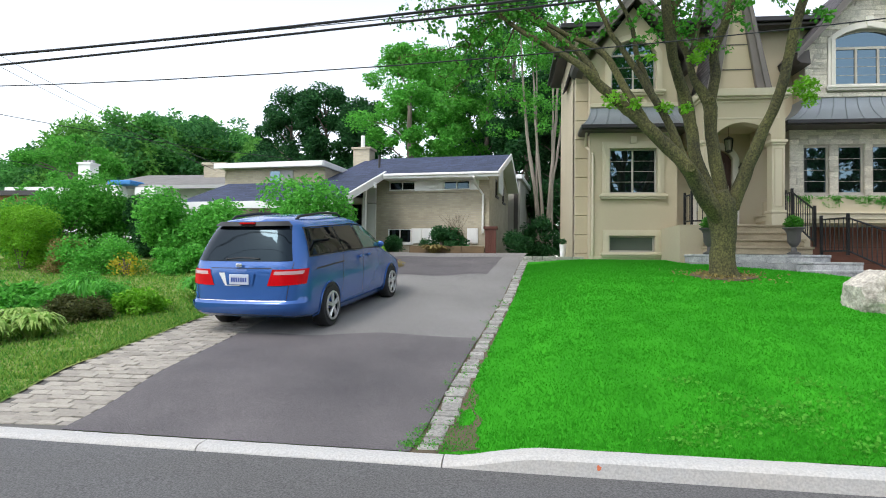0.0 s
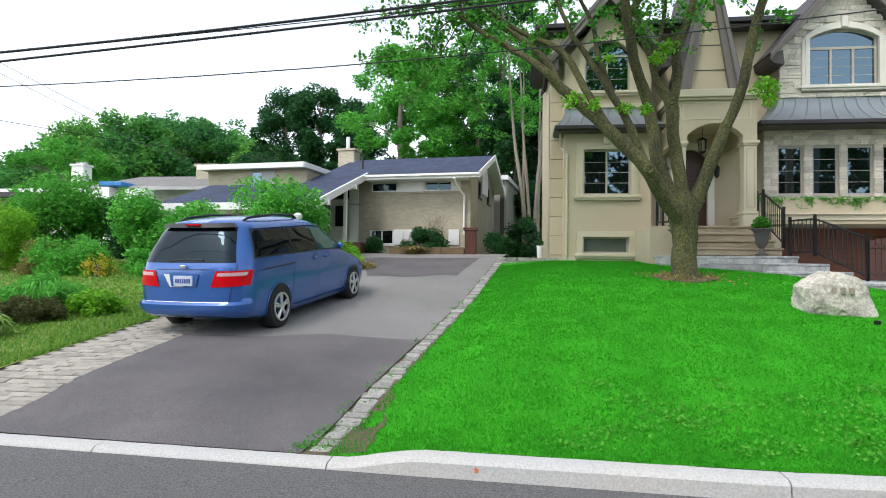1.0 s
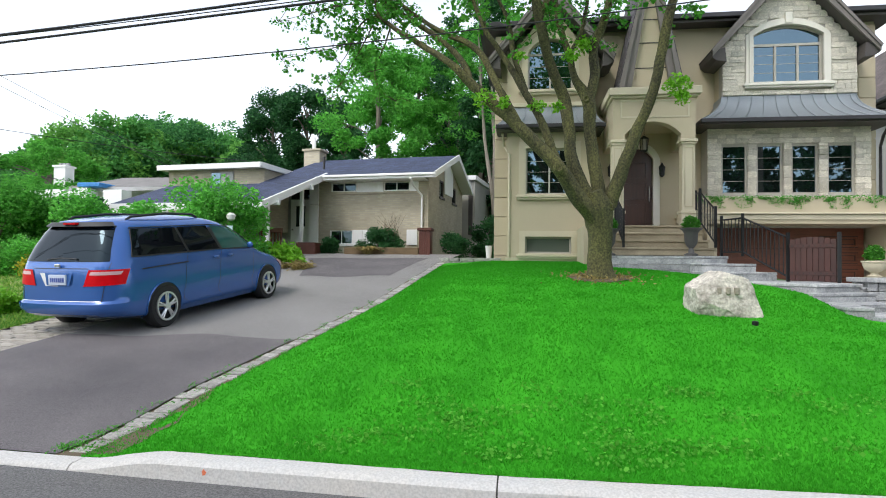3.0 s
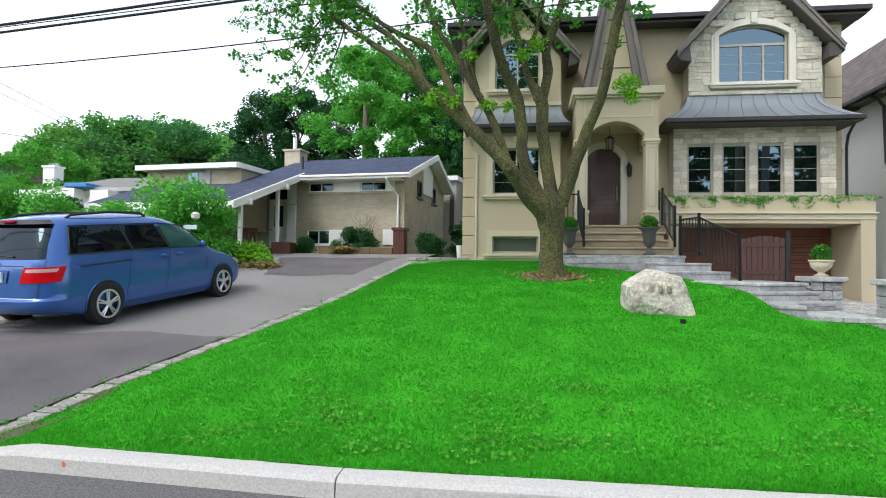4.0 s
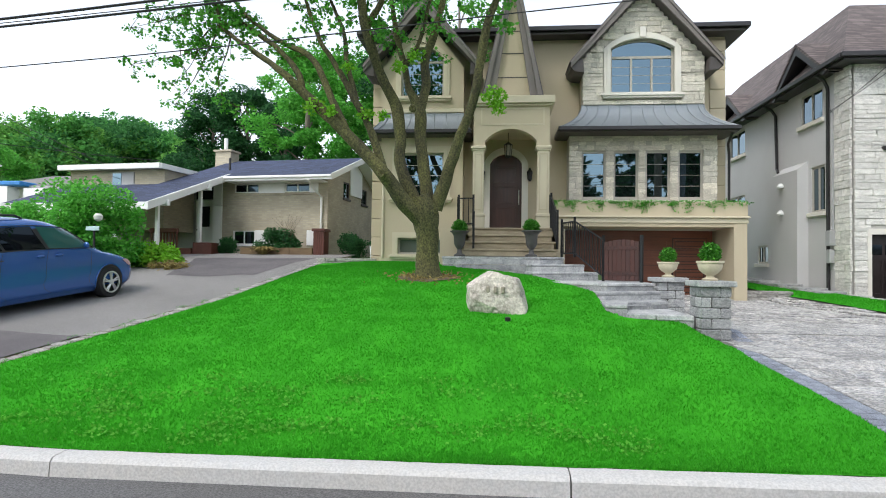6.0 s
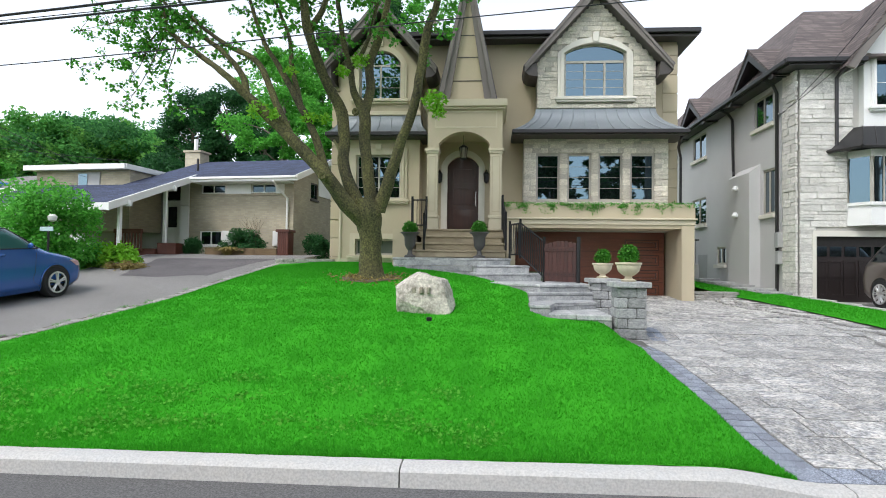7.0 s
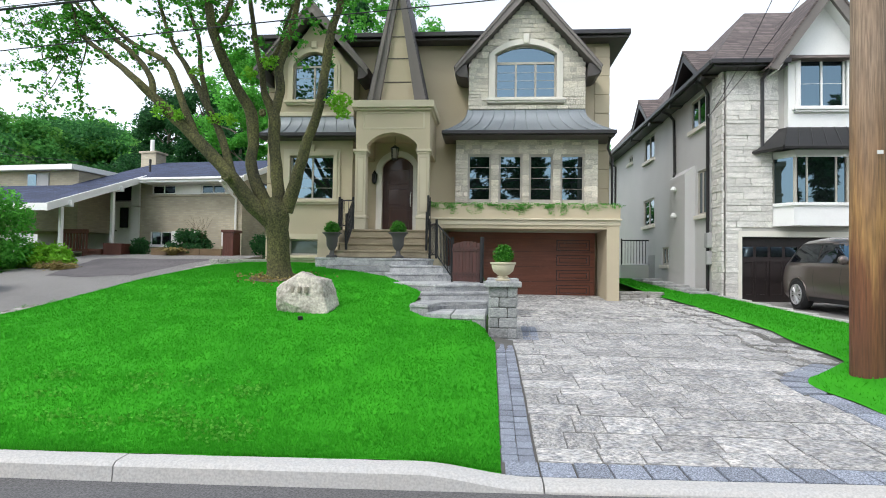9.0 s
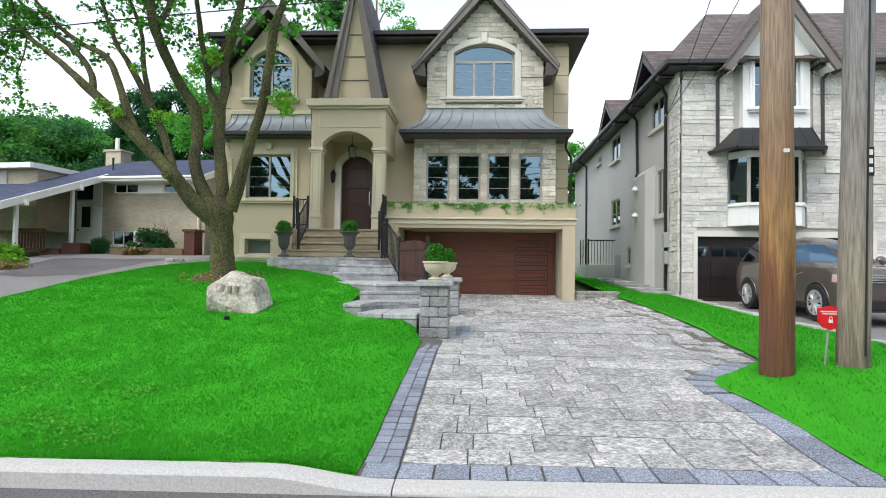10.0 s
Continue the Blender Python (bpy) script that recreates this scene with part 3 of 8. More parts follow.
def lawn_points(n):
    y = 4.46 + 12.9 * rng.uniform(0, 1, n) ** 1.9
    a = -0.3 + 0.085 * (y - 5)
    b = np.array([LAWN_EDGE(q) for q in y])
    x = a + (b - a) * rng.uniform(0, 1, n)
    ok = y > np.array([KERB_BACK(q) for q in x]) + 0.0
    ok &= (x - 4.63) ** 2 + ((y - 12.9) * 1.2) ** 2 > 0.45
    x, y = x[ok], y[ok]
    return np.array([(q, r, ground_z(q, r) - 0.003) for q, r in zip(x, y)])


def west_points(n):
    y = 5.3 + 12 * rng.uniform(0, 1, n) ** 1.5
    x = -5.12 - 12 * rng.uniform(0, 1, n) ** 1.5
    ok = y > np.array([KERB_BACK(q) for q in x]) + 0.03
    return np.array([(q, r, ground_z(q, r)) for q, r in zip(x[ok], y[ok])])


def east_points(n):
    y = 4.6 + 20 * rng.uniform(0, 1, n) ** 1.6
    a = np.array([NEW_RIGHT(q) for q in y]) + 0.02
    x = a + rng.uniform(0, 1, n) * (15.55 + 0.1 * np.maximum(0, 12 - y) - a)
    return np.array([(q, r, ground_z(q, r)) for q, r in zip(x, y)])


blades("lawn_grass", 190000, lawn_points, 0.026, BLADE, "short mown bright green grass blades")
blades("wild_grass", 60000, west_points, 0.055, WILD_BLADE, "uneven yellowish green grass", 0.009)
blades("verge_grass", 22000, east_points, 0.04, BLADE, "short green grass beside the poles")


def weed_points(n):
    out = []
    for _ in range(46):
        y = 4.75 + 1.7 * random.random() ** 1.4
        x = random.uniform(1.2, 7.2)
        for _ in range(n // 46):
            q, r = x + random.gauss(0, 0.13), y + random.gauss(0, 0.09)
            out.append((q, r, ground_z(q, r) + random.uniform(0.01, 0.04)))
    return np.array(out)


tagged(new("clover", leaf_mesh("clover", weed_points(2600), 0.035, CLOVER, slim=0.9)), "pale green clover patches in the lawn", "weeds", "", "stuff")

# stone strip between the old driveway and the lawn, with weeds
edging = setting("stone_edging", sheet(steps_of(4.79, 19.5, 60), lambda y: strip_x(y) - 0.26, lambda y: strip_x(y) + 0.03, 2, -0.005), SOIL, "row of grey edging stones beside the driveway", "edging")


def unit_stone(name, rough, bevel, material_, seed):
    """A stone one metre cube about its middle, to be scaled."""
    random.seed(seed)
    bm = fresh()
    soft_box(bm, -0.5, 0.5, -0.5, 0.5, -0.5, 0.5, bevel)
    for v in bm.verts:
        v.co += Vector((random.uniform(-1, 1), random.uniform(-1, 1), random.uniform(-1, 1))) * rough
    me = bpy.data.meshes.new(name)
    bm.to_mesh(me)
    bm.free()
    me.materials.append(material_)
    return me


def piece(name, me, parent, m):
    ob = new(name, me)
    ob.parent = parent
    ob.matrix_parent_inverse = world_of(parent).inverted()
    ob.matrix_basis = m
    return ob


def slope_at(y, x):
    return math.atan2(ground_z(x, y + 0.2) - ground_z(x, y - 0.2), 0.4)


def flag(name, me, parent, x0, x1, y0, y1, thick, lift, jitter=0.006):
    x, y = (x0 + x1) / 2, (y0 + y1) / 2
    m = Matrix.Translation((x, y, ground_z(x, y) + lift - thick / 2 + random.uniform(-jitter, jitter) * 0.5))
    m = m @ Euler((slope_at(y, x), 0, random.uniform(-jitter, jitter))).to_matrix().to_4x4() @ Matrix.Diagonal((x1 - x0, y1 - y0, thick, 1))
    return piece(name, me, parent, m)


EDGE_STONE = surface("edging_granite", (0.24, 0.235, 0.225), 0.9, var=0.4, coarse=5, fine=40, bump=0.5, spread=0.25, second=(0.36, 0.345, 0.31))
edge_stones = [unit_stone("edging_stone", 0.035, 0.1, EDGE_STONE, 40 + i) for i in range(4)]
random.seed(4)
y = 4.9
while y < 19.2:
    d = random.uniform(0.12, 0.21)
    x = strip_x(y + d / 2)
    flag("edging_stone", random.choice(edge_stones), edging, x - 0.22 + random.uniform(-0.02, 0.02), x + random.uniform(-0.05, 0.0), y + 0.012, y + d, 0.09, 0.008, 0.02)
    y += d


def strip_weeds(n):
    out = []
    for _ in range(90):
        y = 4.95 + 10 * random.random() ** 2.6
        x = strip_x(y) + random.choice((-0.27, -0.27, -0.14, 0.0)) + random.gauss(0, 0.03)
        for _ in range(n // 90):
            q, r = x + random.gauss(0, 0.035), y + random.gauss(0, 0.05)
            out.append((q, r, ground_z(q, r) + random.uniform(0.0, 0.03)))
    return np.array(out)


tagged(new("driveway_weeds", leaf_mesh("driveway_weeds", strip_weeds(1900), 0.022, MID_LEAF)), "small green weeds growing along the driveway edge", "weeds", "", "stuff")
bm = sheet(steps_of(4.85, 6.5, 22), lambda y: strip_x(y) - 0.02, lambda y: strip_x(y) + (0.34 - 0.17 * (y - 4.8)) * (1 + 0.7 * noise.noise(Vector((y * 3.3, 0, 5)))), 8, 0.006, 0.02)
setting("bare_soil", bm, SOIL, "bare brown soil at the corner of the lawn", "soil", True)

# brick paver band beside the old driveway
bm = sheet(steps_of(5.15, 13, 20), lambda y: -5.14, lambda y: -3.83, 2, -0.012)
band = setting("paver_band", bm, JOINT, "band of worn buff brick pavers along the driveway", "paving")
old_pavers = [unit_stone("paver", 0.02, 0.06, OLD_PAVER, 60 + i) for i in range(4)]
random.seed(9)
rest = fresh()
for j in range(70):
    y = 5.28 + j * 0.112
    x = -5.1 + (0.11 if j % 2 else 0.0)
    while x < -3.9:
        if y < 9.9:
            flag("paver", random.choice(old_pavers), band, x + 0.004, x + 0.216, y + 0.004, y + 0.107, 0.06, 0.0, 0.014)
        else:
            z = ground_z(x, y)
            box(rest, x + 0.004, x + 0.216, y + 0.004, y + 0.107, z - 0.05, z)
        x += 0.22
part("far_pavers", rest, OLD_PAVER, band)

# paver driveway of the stucco house
drive = setting("paver_driveway", sheet(steps_of(4.42, 18.4, 110), lambda y: 9.32, lambda y: NEW_RIGHT(y) + 0.04, 12, -0.018), JOINT, "wide driveway of weathered grey pavers with a charcoal border", "driveway")
pavers = [unit_stone("paver", 0.012, 0.035, PAVER, 80 + i) for i in range(6)]
border = [unit_stone("border_paver", 0.015, 0.05, DARK_PAVER, 90 + i) for i in range(4)]
random.seed(21)
rest, dark_rest = fresh(), fresh()
y = 4.76
count = 0
while y < 18.2:
    d = random.choice((0.24, 0.3, 0.36, 0.4))
    x = 9.62
    end = NEW_RIGHT(y + d / 2) - (0.3 if y < 7 else 0.42 if y < 8.0 else 0.0)
    while x < end - 0.05:
        w = random.choice((0.26, 0.32, 0.38, 0.48, 0.6))
        if end - x - w < 0.18:
            w = end - x
        if y < 11.4 and count < 298:
            flag("paver", random.choice(pavers), drive, x + 0.005, x + w - 0.005, y + 0.005, y + d - 0.005, 0.06, 0.0)
            count += 1
        else:
            z = ground_z(x + w / 2, y + d / 2)
            soft_box(rest, x + 0.005, x + w - 0.005, y + 0.005, y + d - 0.005, z - 0.06, z + random.uniform(-0.003, 0.003), 0.006)
        x += w
    y += d
part("far_pavers", rest, surface("far_paver", (0.32, 0.325, 0.335), 0.85, var=0.35, coarse=5, fine=45, bump=0.4, island=0.22, second=(0.42, 0.4, 0.365), speck=0.42, speck_scale=13), drive)
for j in range(62):
    y = 4.72 + j * 0.145
    if y < 9.2:
        for xa in (9.35, 9.478):
            flag("border_paver", random.choice(border), drive, xa, xa + 0.122, y + 0.009, y + 0.138, 0.06, 0.003)
# slabs that follow the curved edge
y = 4.78
while y < 7.95:
    dx = (NEW_RIGHT(y + 0.1) - NEW_RIGHT(y - 0.1)) / 0.2
    run = math.hypot(1, dx)
    size = 0.3 if y < 6.6 else 0.2
    a = math.atan(dx)
    x, yy = NEW_RIGHT(y) - 0.15 * math.cos(a), y + 0.15 * math.sin(a)
    m = Matrix.Translation((x, yy, ground_z(x, yy) - 0.026)) @ Euler((slope_at(yy, x), 0, -a)).to_matrix().to_4x4() @ Matrix.Diagonal((0.29, size - 0.008, 0.06, 1))
    piece("border_paver", random.choice(border), drive, m)
    y += size / run
for y in (9.75, 10.0, 10.25, 10.5):
    for xa in (9.8, 9.93):
        flag("border_paver", random.choice(border), drive, xa, xa + 0.122, y + 0.005, y + 0.245, 0.06, 0.004)
x = 9.36
while x < 12.75:
    flag("border_paver", random.choice(border), drive, x + 0.009, x + 0.247, KERB_BACK(x) + 0.02, 4.74, 0.06, 0.003)
    x += 0.254

# ---- stucco house ----
def window(parent, outer, y, cols, bars, frame=0.05, depth=0.1, mat_=None, glass=None, heads=None, name="window", label="", transom=None, arch=None):
    """A window in a wall that faces -y: frame, sashes between posts, glass, thin glazing bars."""
    x0, x1, z0, z1 = outer
    mat_, glass = mat_ or WINDOW_FRAME, glass or GLASS
    top = arch if arch else z1
    holes = []
    zt = transom if transom else z1
    w = (x1 - x0 - frame * (cols + 1)) / cols
    cells = [(x0 + frame + i * (w + frame), x0 + frame + i * (w + frame) + w) for i in range(cols)]
    for a, b in cells:
        holes.append(rect(a, b, z0 + frame, zt - frame))
    outline = rect(x0, x1, z0, z1)
    if arch:
        outline = arch_loop(x0, x1, z0, z1, arch)
        holes.append(arch_loop(x0 + frame, x1 - frame, zt + 0.01, z1 + 0.01, arch - frame))
    win = part(name, panel(outline, holes, alongy, y, y + 0.07), mat_, parent, label)
    for i, h in enumerate(holes):
        bm = fresh()
        prism(bm, [(u, v) for u, v in h], alongy, y + 0.035, y + 0.045)
        part("pane", bm, glass, win)
    for a, b in cells:
        zs = [z0 + frame + (zt - z0 - 2 * frame) * k / (bars + 1) for k in range(1, bars + 1)]
        for z in zs:
            part("glazing_bar", boxes((a, b, y + 0.028, y + 0.034, z - 0.006, z + 0.006)), mat_, win)
    return win


def frame_trim(parent, x0, x1, z0, z1, y, wide, proud, mat_, sill=True, arch=None, name="window_trim"):
    o = arch_loop(x0 - wide, x1 + wide, z0, z1, arch + wide) if arch else rect(x0 - wide, x1 + wide, z0, z1 + wide)
    i = arch_loop(x0, x1, z0 + 0.001, z1, arch) if arch else rect(x0, x1, z0 + 0.001, z1)
    t = part(name, panel(o, [i], alongy, y - proud, y + 0.02), mat_, parent)
    o2 = arch_loop(x0 - wide * 0.55, x1 + wide * 0.55, z0, z1, arch + wide * 0.55) if arch else rect(x0 - wide * 0.55, x1 + wide * 0.55, z0, z1 + wide * 0.55)
    part("moulding", panel(o2, [i], alongy, y - proud - 0.03, y - proud + 0.001), mat_, t)
    if sill:
        s = boxes((x0 - wide - 0.08, x1 + wide + 0.08, y - proud - 0.1, y + 0.02, z0 - 0.1, z0 - 0.035), (x0 - wide - 0.04, x1 + wide + 0.04, y - proud - 0.06, y + 0.02, z0 - 0.16, z0 - 0.1), (x0 - wide - 0.04, x1 + wide + 0.04, y - proud - 0.06, y + 0.02, z0 - 0.035, z0), r=0.008)
        part("sill", s, mat_, t)
    return t


def lay_stones(parent, meshes, z0, z1, spans, y, heights, lengths, depth=0.07, seed=3, limit=300, face="y", joint=0.009):
    """Courses of stones on a wall. spans(z_low, z_high) gives the free stretches."""
    random.seed(seed)
    z, n, spare = z0, 0, fresh()
    while z < z1 - 0.03:
        h = min(random.choice(heights), z1 - z)
        if z1 - z - h < 0.05:
            h = z1 - z
        for a, b in spans(z, z + h):
            x = a
            while x < b - 0.02:
                w = random.uniform(*lengths)
                if b - x - w < lengths[0] * 0.7:
                    w = b - x
                split = h > 0.17 and random.random() < 0.35
                for zz, hh in (((z, h * 0.5), (z + h * 0.5, h * 0.5)) if split else ((z, h),)):
                    out = random.uniform(0.0, 0.03)
                    if n >= limit:
                        a0, a1, d0, d1 = x + joint / 2, x + w - joint / 2, y - out - depth + 0.03, y - out + 0.03
                        box(spare, *((d0, d1, a0, a1) if face == "x" else (a0, a1, d0, d1)), zz + joint / 2, zz + hh - joint / 2)
                    else:
                        at, size = ((x + w / 2, y - out - depth / 2 + 0.03, zz + hh / 2), (max(0.02, w - joint), depth, hh - joint))
                        if face == "x":
                            at, size = (y - out - depth / 2 + 0.03, x + w / 2, zz + hh / 2), (depth, max(0.02, w - joint), hh - joint)
                        piece("stone", random.choice(meshes), parent, Matrix.Translation(at) @ Matrix.Diagonal((*size, 1)))
                        n += 1
                x += w
        z += h
    if spare.verts:
        tagged(part("stonework", spare, meshes[0].materials[0], parent), kind="stuff")
    else:
        spare.free()


def cut(spans, holes, z0, z1):
    for x0, x1, a, b in holes:
        if b <= z0 + 0.02 or a >= z1 - 0.02:
            continue
        new_spans = []
        for s, e in spans:
            if x1 <= s or x0 >= e:
                new_spans.append((s, e))
                continue
            if x0 > s + 0.03:
                new_spans.append((s, x0))
            if x1 < e - 0.03:
                new_spans.append((x1, e))
        spans = new_spans
    return spans


house = base("house", "two-storey beige stucco house with stone gable and arched porch", "house", (7.5, 18, 1.0))
WY, MY, SY, GY = 17.86, 18.6, 18.02, 17.9
# main body
part("wall", panel(rect(2.3, 12.86, 0.5, 8.85), [arch_loop(5.86, 6.84, 2.86, 4.95, 5.26), rect(7.95, 12.4, 0.6, 2.9)], alongy, MY, MY + 0.25), STUCCO, house)
part("wall", boxes((2.2, 2.45, 18.62, 23.4, 0.5, 8.85)), STUCCO, house)
part("wall", boxes((12.6, 12.855, 18.86, 23.4, 0.5, 8.85)), STUCCO, house)
part("wall", boxes((2.46, 12.59, 23.2, 23.4, 0.5, 8.85)), STUCCO, house)
# wing
wl_, wu = (3.13, 4.49, 3.83, 5.16), (3.17, 4.46, 6.88, 7.95)
bw = (3.13, 4.44, 2.12, 2.6)
outline = [(2.58, 0.8), (5.06, 0.8), (5.06, 7.75), (3.82, 9.35), (2.58, 7.75)]
wing = part("wall", panel(outline, [rect(*wl_), arch_loop(wu[0], wu[1], wu[2], wu[3], 8.36), rect(*bw)], alongy, WY, WY + 0.25), STUCCO, house)
walls(house, STUCCO, (2.58, 2.8, WY + 0.251, MY + 0.1, 0.8, 7.9), (4.84, 5.06, WY + 0.251, MY + 0.1, 0.8, 7.9))
window(house, wl_, WY + 0.06, 2, 3, label="casement window reflecting sky and trees")
window(house, (wu[0], wu[1], wu[2], wu[3]), WY + 0.06, 2, 2, transom=wu[3], arch=8.36, label="arched upstairs window reflecting branches")
window(house, bw, WY + 0.06, 1, 0, glass=CELLAR_GLASS, label="low basement window with dull grey-green glass")
frame_trim(house, *wl_, WY, 0.2, 0.05, STUCCO_TRIM)
frame_trim(house, wu[0], wu[1], wu[2], wu[3], WY, 0.17, 0.05, STUCCO_TRIM, arch=8.36)
frame_trim(house, *bw, WY, 0.17, 0.05, STUCCO_TRIM)
part("keystone", boxes((3.72, 3.9, WY - 0.11, WY, 5.3, 5.5), r=0.01), STUCCO_TRIM, house)
part("keystone", boxes((3.73, 3.9, WY - 0.11, WY, 8.47, 8.68), r=0.01), STUCCO_TRIM, house)
part("plinth", boxes((2.56, 5.08, WY - 0.03, WY - 0.001, 1.2, 2.0)), STUCCO_TRIM, house)
# corner blocks
for x0, x1, z0, z1, y in ((2.2, 2.6, 0.9, 8.7, 18.35), (12.42, 12.88, 3.7, 8.7, 18.57)):
    z = z0
    while z < z1 - 0.1:
        part("quoin", boxes((x0, x1, y, MY - 0.001 if y > 18.4 else 18.95, z + 0.008, min(z1, z + 0.58) - 0.008), r=0.012), STUCCO, house)
        z += 0.58
part("band_course", boxes((2.58, 5.08, WY - 0.05, WY - 0.001, 6.38, 6.5), r=0.01), STUCCO_TRIM, house)


def skirt(x0b, x1b, x0t, x1t, yb, yt, zb, zt, seams):
    """A flared standing-seam roof with a gutter."""
    n = 10
    bm = fresh()
    rows = []
    for i in range(n + 1):
        t = i / n
        c = 1 - (1 - t) ** 2.1
        xa, xb, yy, zz = x0b + (x0t - x0b) * c, x1b + (x1t - x1b) * c, yb + (yt - yb) * c, zb + (zt - zb) * t
        rows.append([bm.verts.new(p) for p in ((xa, MY + 0.1, zz), (xa, yy, zz), (xb, yy, zz), (xb, MY + 0.1, zz))])
    for r, s in zip(rows, rows[1:]):
        for k in range(3):
            bm.faces.new((r[k], r[k + 1], s[k + 1], s[k]))
    roof = part("metal_roof", bm, METAL_ROOF, house, "grey standing-seam metal skirt roof", True)
    for k in range(seams):
        f = (k + 0.5) / seams
        pts = []
        for i in range(n + 1):
            t = i / n
            c = 1 - (1 - t) ** 2.1
            xa, xb = x0b + (x0t - x0b) * c, x1b + (x1t - x1b) * c
            pts.append((xa + (xb - xa) * f, yb + (yt - yb) * c - 0.012, zb + (zt - zb) * t + 0.012))
        b2 = fresh()
        tube(b2, pts, 0.014, 5)
        part("seam", b2, METAL_ROOF, roof)
    for k in (0, 1):
        pts = []
        for i in range(n + 1):
            t = i / n
            c = 1 - (1 - t) ** 2.1
            xa = (x0b + (x0t - x0b) * c) if k == 0 else (x1b + (x1t - x1b) * c)
            pts.append((xa, yb + (yt - yb) * c, zb + (zt - zb) * t + 0.005))
        b2 = fresh()
        tube(b2, pts, 0.018, 5)
        part("seam", b2, METAL_ROOF, roof)
    g = boxes((x0b - 0.03, x1b + 0.03, yb - 0.09, yb + 0.03, zb - 0.1, zb + 0.01), (x0b - 0.03, x0b + 0.08, yb + 0.031, MY, zb - 0.1, zb + 0.01), (x1b - 0.08, x1b + 0.03, yb + 0.031, MY, zb - 0.1, zb + 0.01), r=0.012)
    part("gutter", g, GUTTER, house, "dark metal gutter")
    part("soffit", boxes((x0b, x1b, yb, MY - 0.01, zb - 0.13, zb - 0.1)), SOFFIT, house)


skirt(7.85, 12.8, 8.55, 12.02, 17.33, GY - 0.02, 5.79, 6.55, 11)
skirt(2.3, 5.3, 2.6, 5.06, 17.4, WY - 0.02, 5.76, 6.36, 7)

# stone bay with four tall windows
bay_windows = [(8.57, 9.27, 3.82, 5.22), (9.5, 10.2, 3.82, 5.22), (10.41, 11.11, 3.82, 5.22), (11.34, 12.04, 3.82, 5.22)]
bay_wall = part("wall", panel(rect(8.2, 12.43, 2.9, 5.8), [rect(*w) for w in bay_windows], alongy, SY, SY + 0.3), STONE_BED, house, "stone-faced bay")
walls(house, STONE_BED, (8.2, 8.4, SY + 0.301, MY, 2.9, 5.8), (12.2, 12.43, SY + 0.301, MY, 2.9, 5.8))
for w in bay_windows:
    window(house, w, SY + 0.03, 1, 3, frame=0.055, label="tall narrow casement window")
ledge = [unit_stone("stone", 0.035, 0.09, STONE, 120 + i) for i in range(6)]
lay_stones(bay_wall, ledge, 3.68, 5.67, lambda a, b: cut([(8.2, 12.43)], bay_windows, a, b), SY, (0.09, 0.12, 0.15, 0.18), (0.14, 0.4), seed=31, joint=0.006)
# gable over the bay
gw = (9.36, 11.18, 6.9, 8.22)
gable_top = [(8.57, 6.5), (12.03, 6.5), (12.03, 7.95), (10.3, 9.85), (8.57, 7.95)]
gable = part("wall", panel(gable_top, [arch_loop(gw[0], gw[1], gw[2], gw[3], 8.5)], alongy, GY, GY + 0.3), STONE_BED, house, "stone-faced gable")
walls(house, STUCCO, (8.57, 8.8, GY + 0.301, MY, 6.5, 7.8), (11.8, 12.03, GY + 0.301, MY, 6.5, 7.8))


def gable_span(a, b):
    x = max(8.57, 8.22 + (a + 0.45 * (b - a) - 7.57) * 0.914)
    m = (x - 8.57) / 1.73
    s = [(x, 20.6 - x)]
    return cut(s, [(9.16, 11.38, 6.74, 8.28), (9.3, 11.24, 8.28, 8.5), (9.75, 10.8, 8.5, 8.68)], a, b) if m < 0.95 else []


lay_stones(gable, ledge, 6.56, 9.8, gable_span, GY, (0.09, 0.12, 0.15, 0.19), (0.14, 0.42), seed=33, joint=0.006)
window(house, (gw[0], gw[1], gw[2], gw[3]), GY + 0.05, 3, 3, transom=8.0, arch=8.5, frame=0.06, label="arched three-light window reflecting the sky")
frame_trim(house, gw[0], gw[1], gw[2], gw[3], GY, 0.19, 0.07, PRECAST, arch=8.5)
part("keystone", boxes((10.18, 10.36, GY - 0.14, GY, 8.52, 8.82), r=0.012), PRECAST, house)


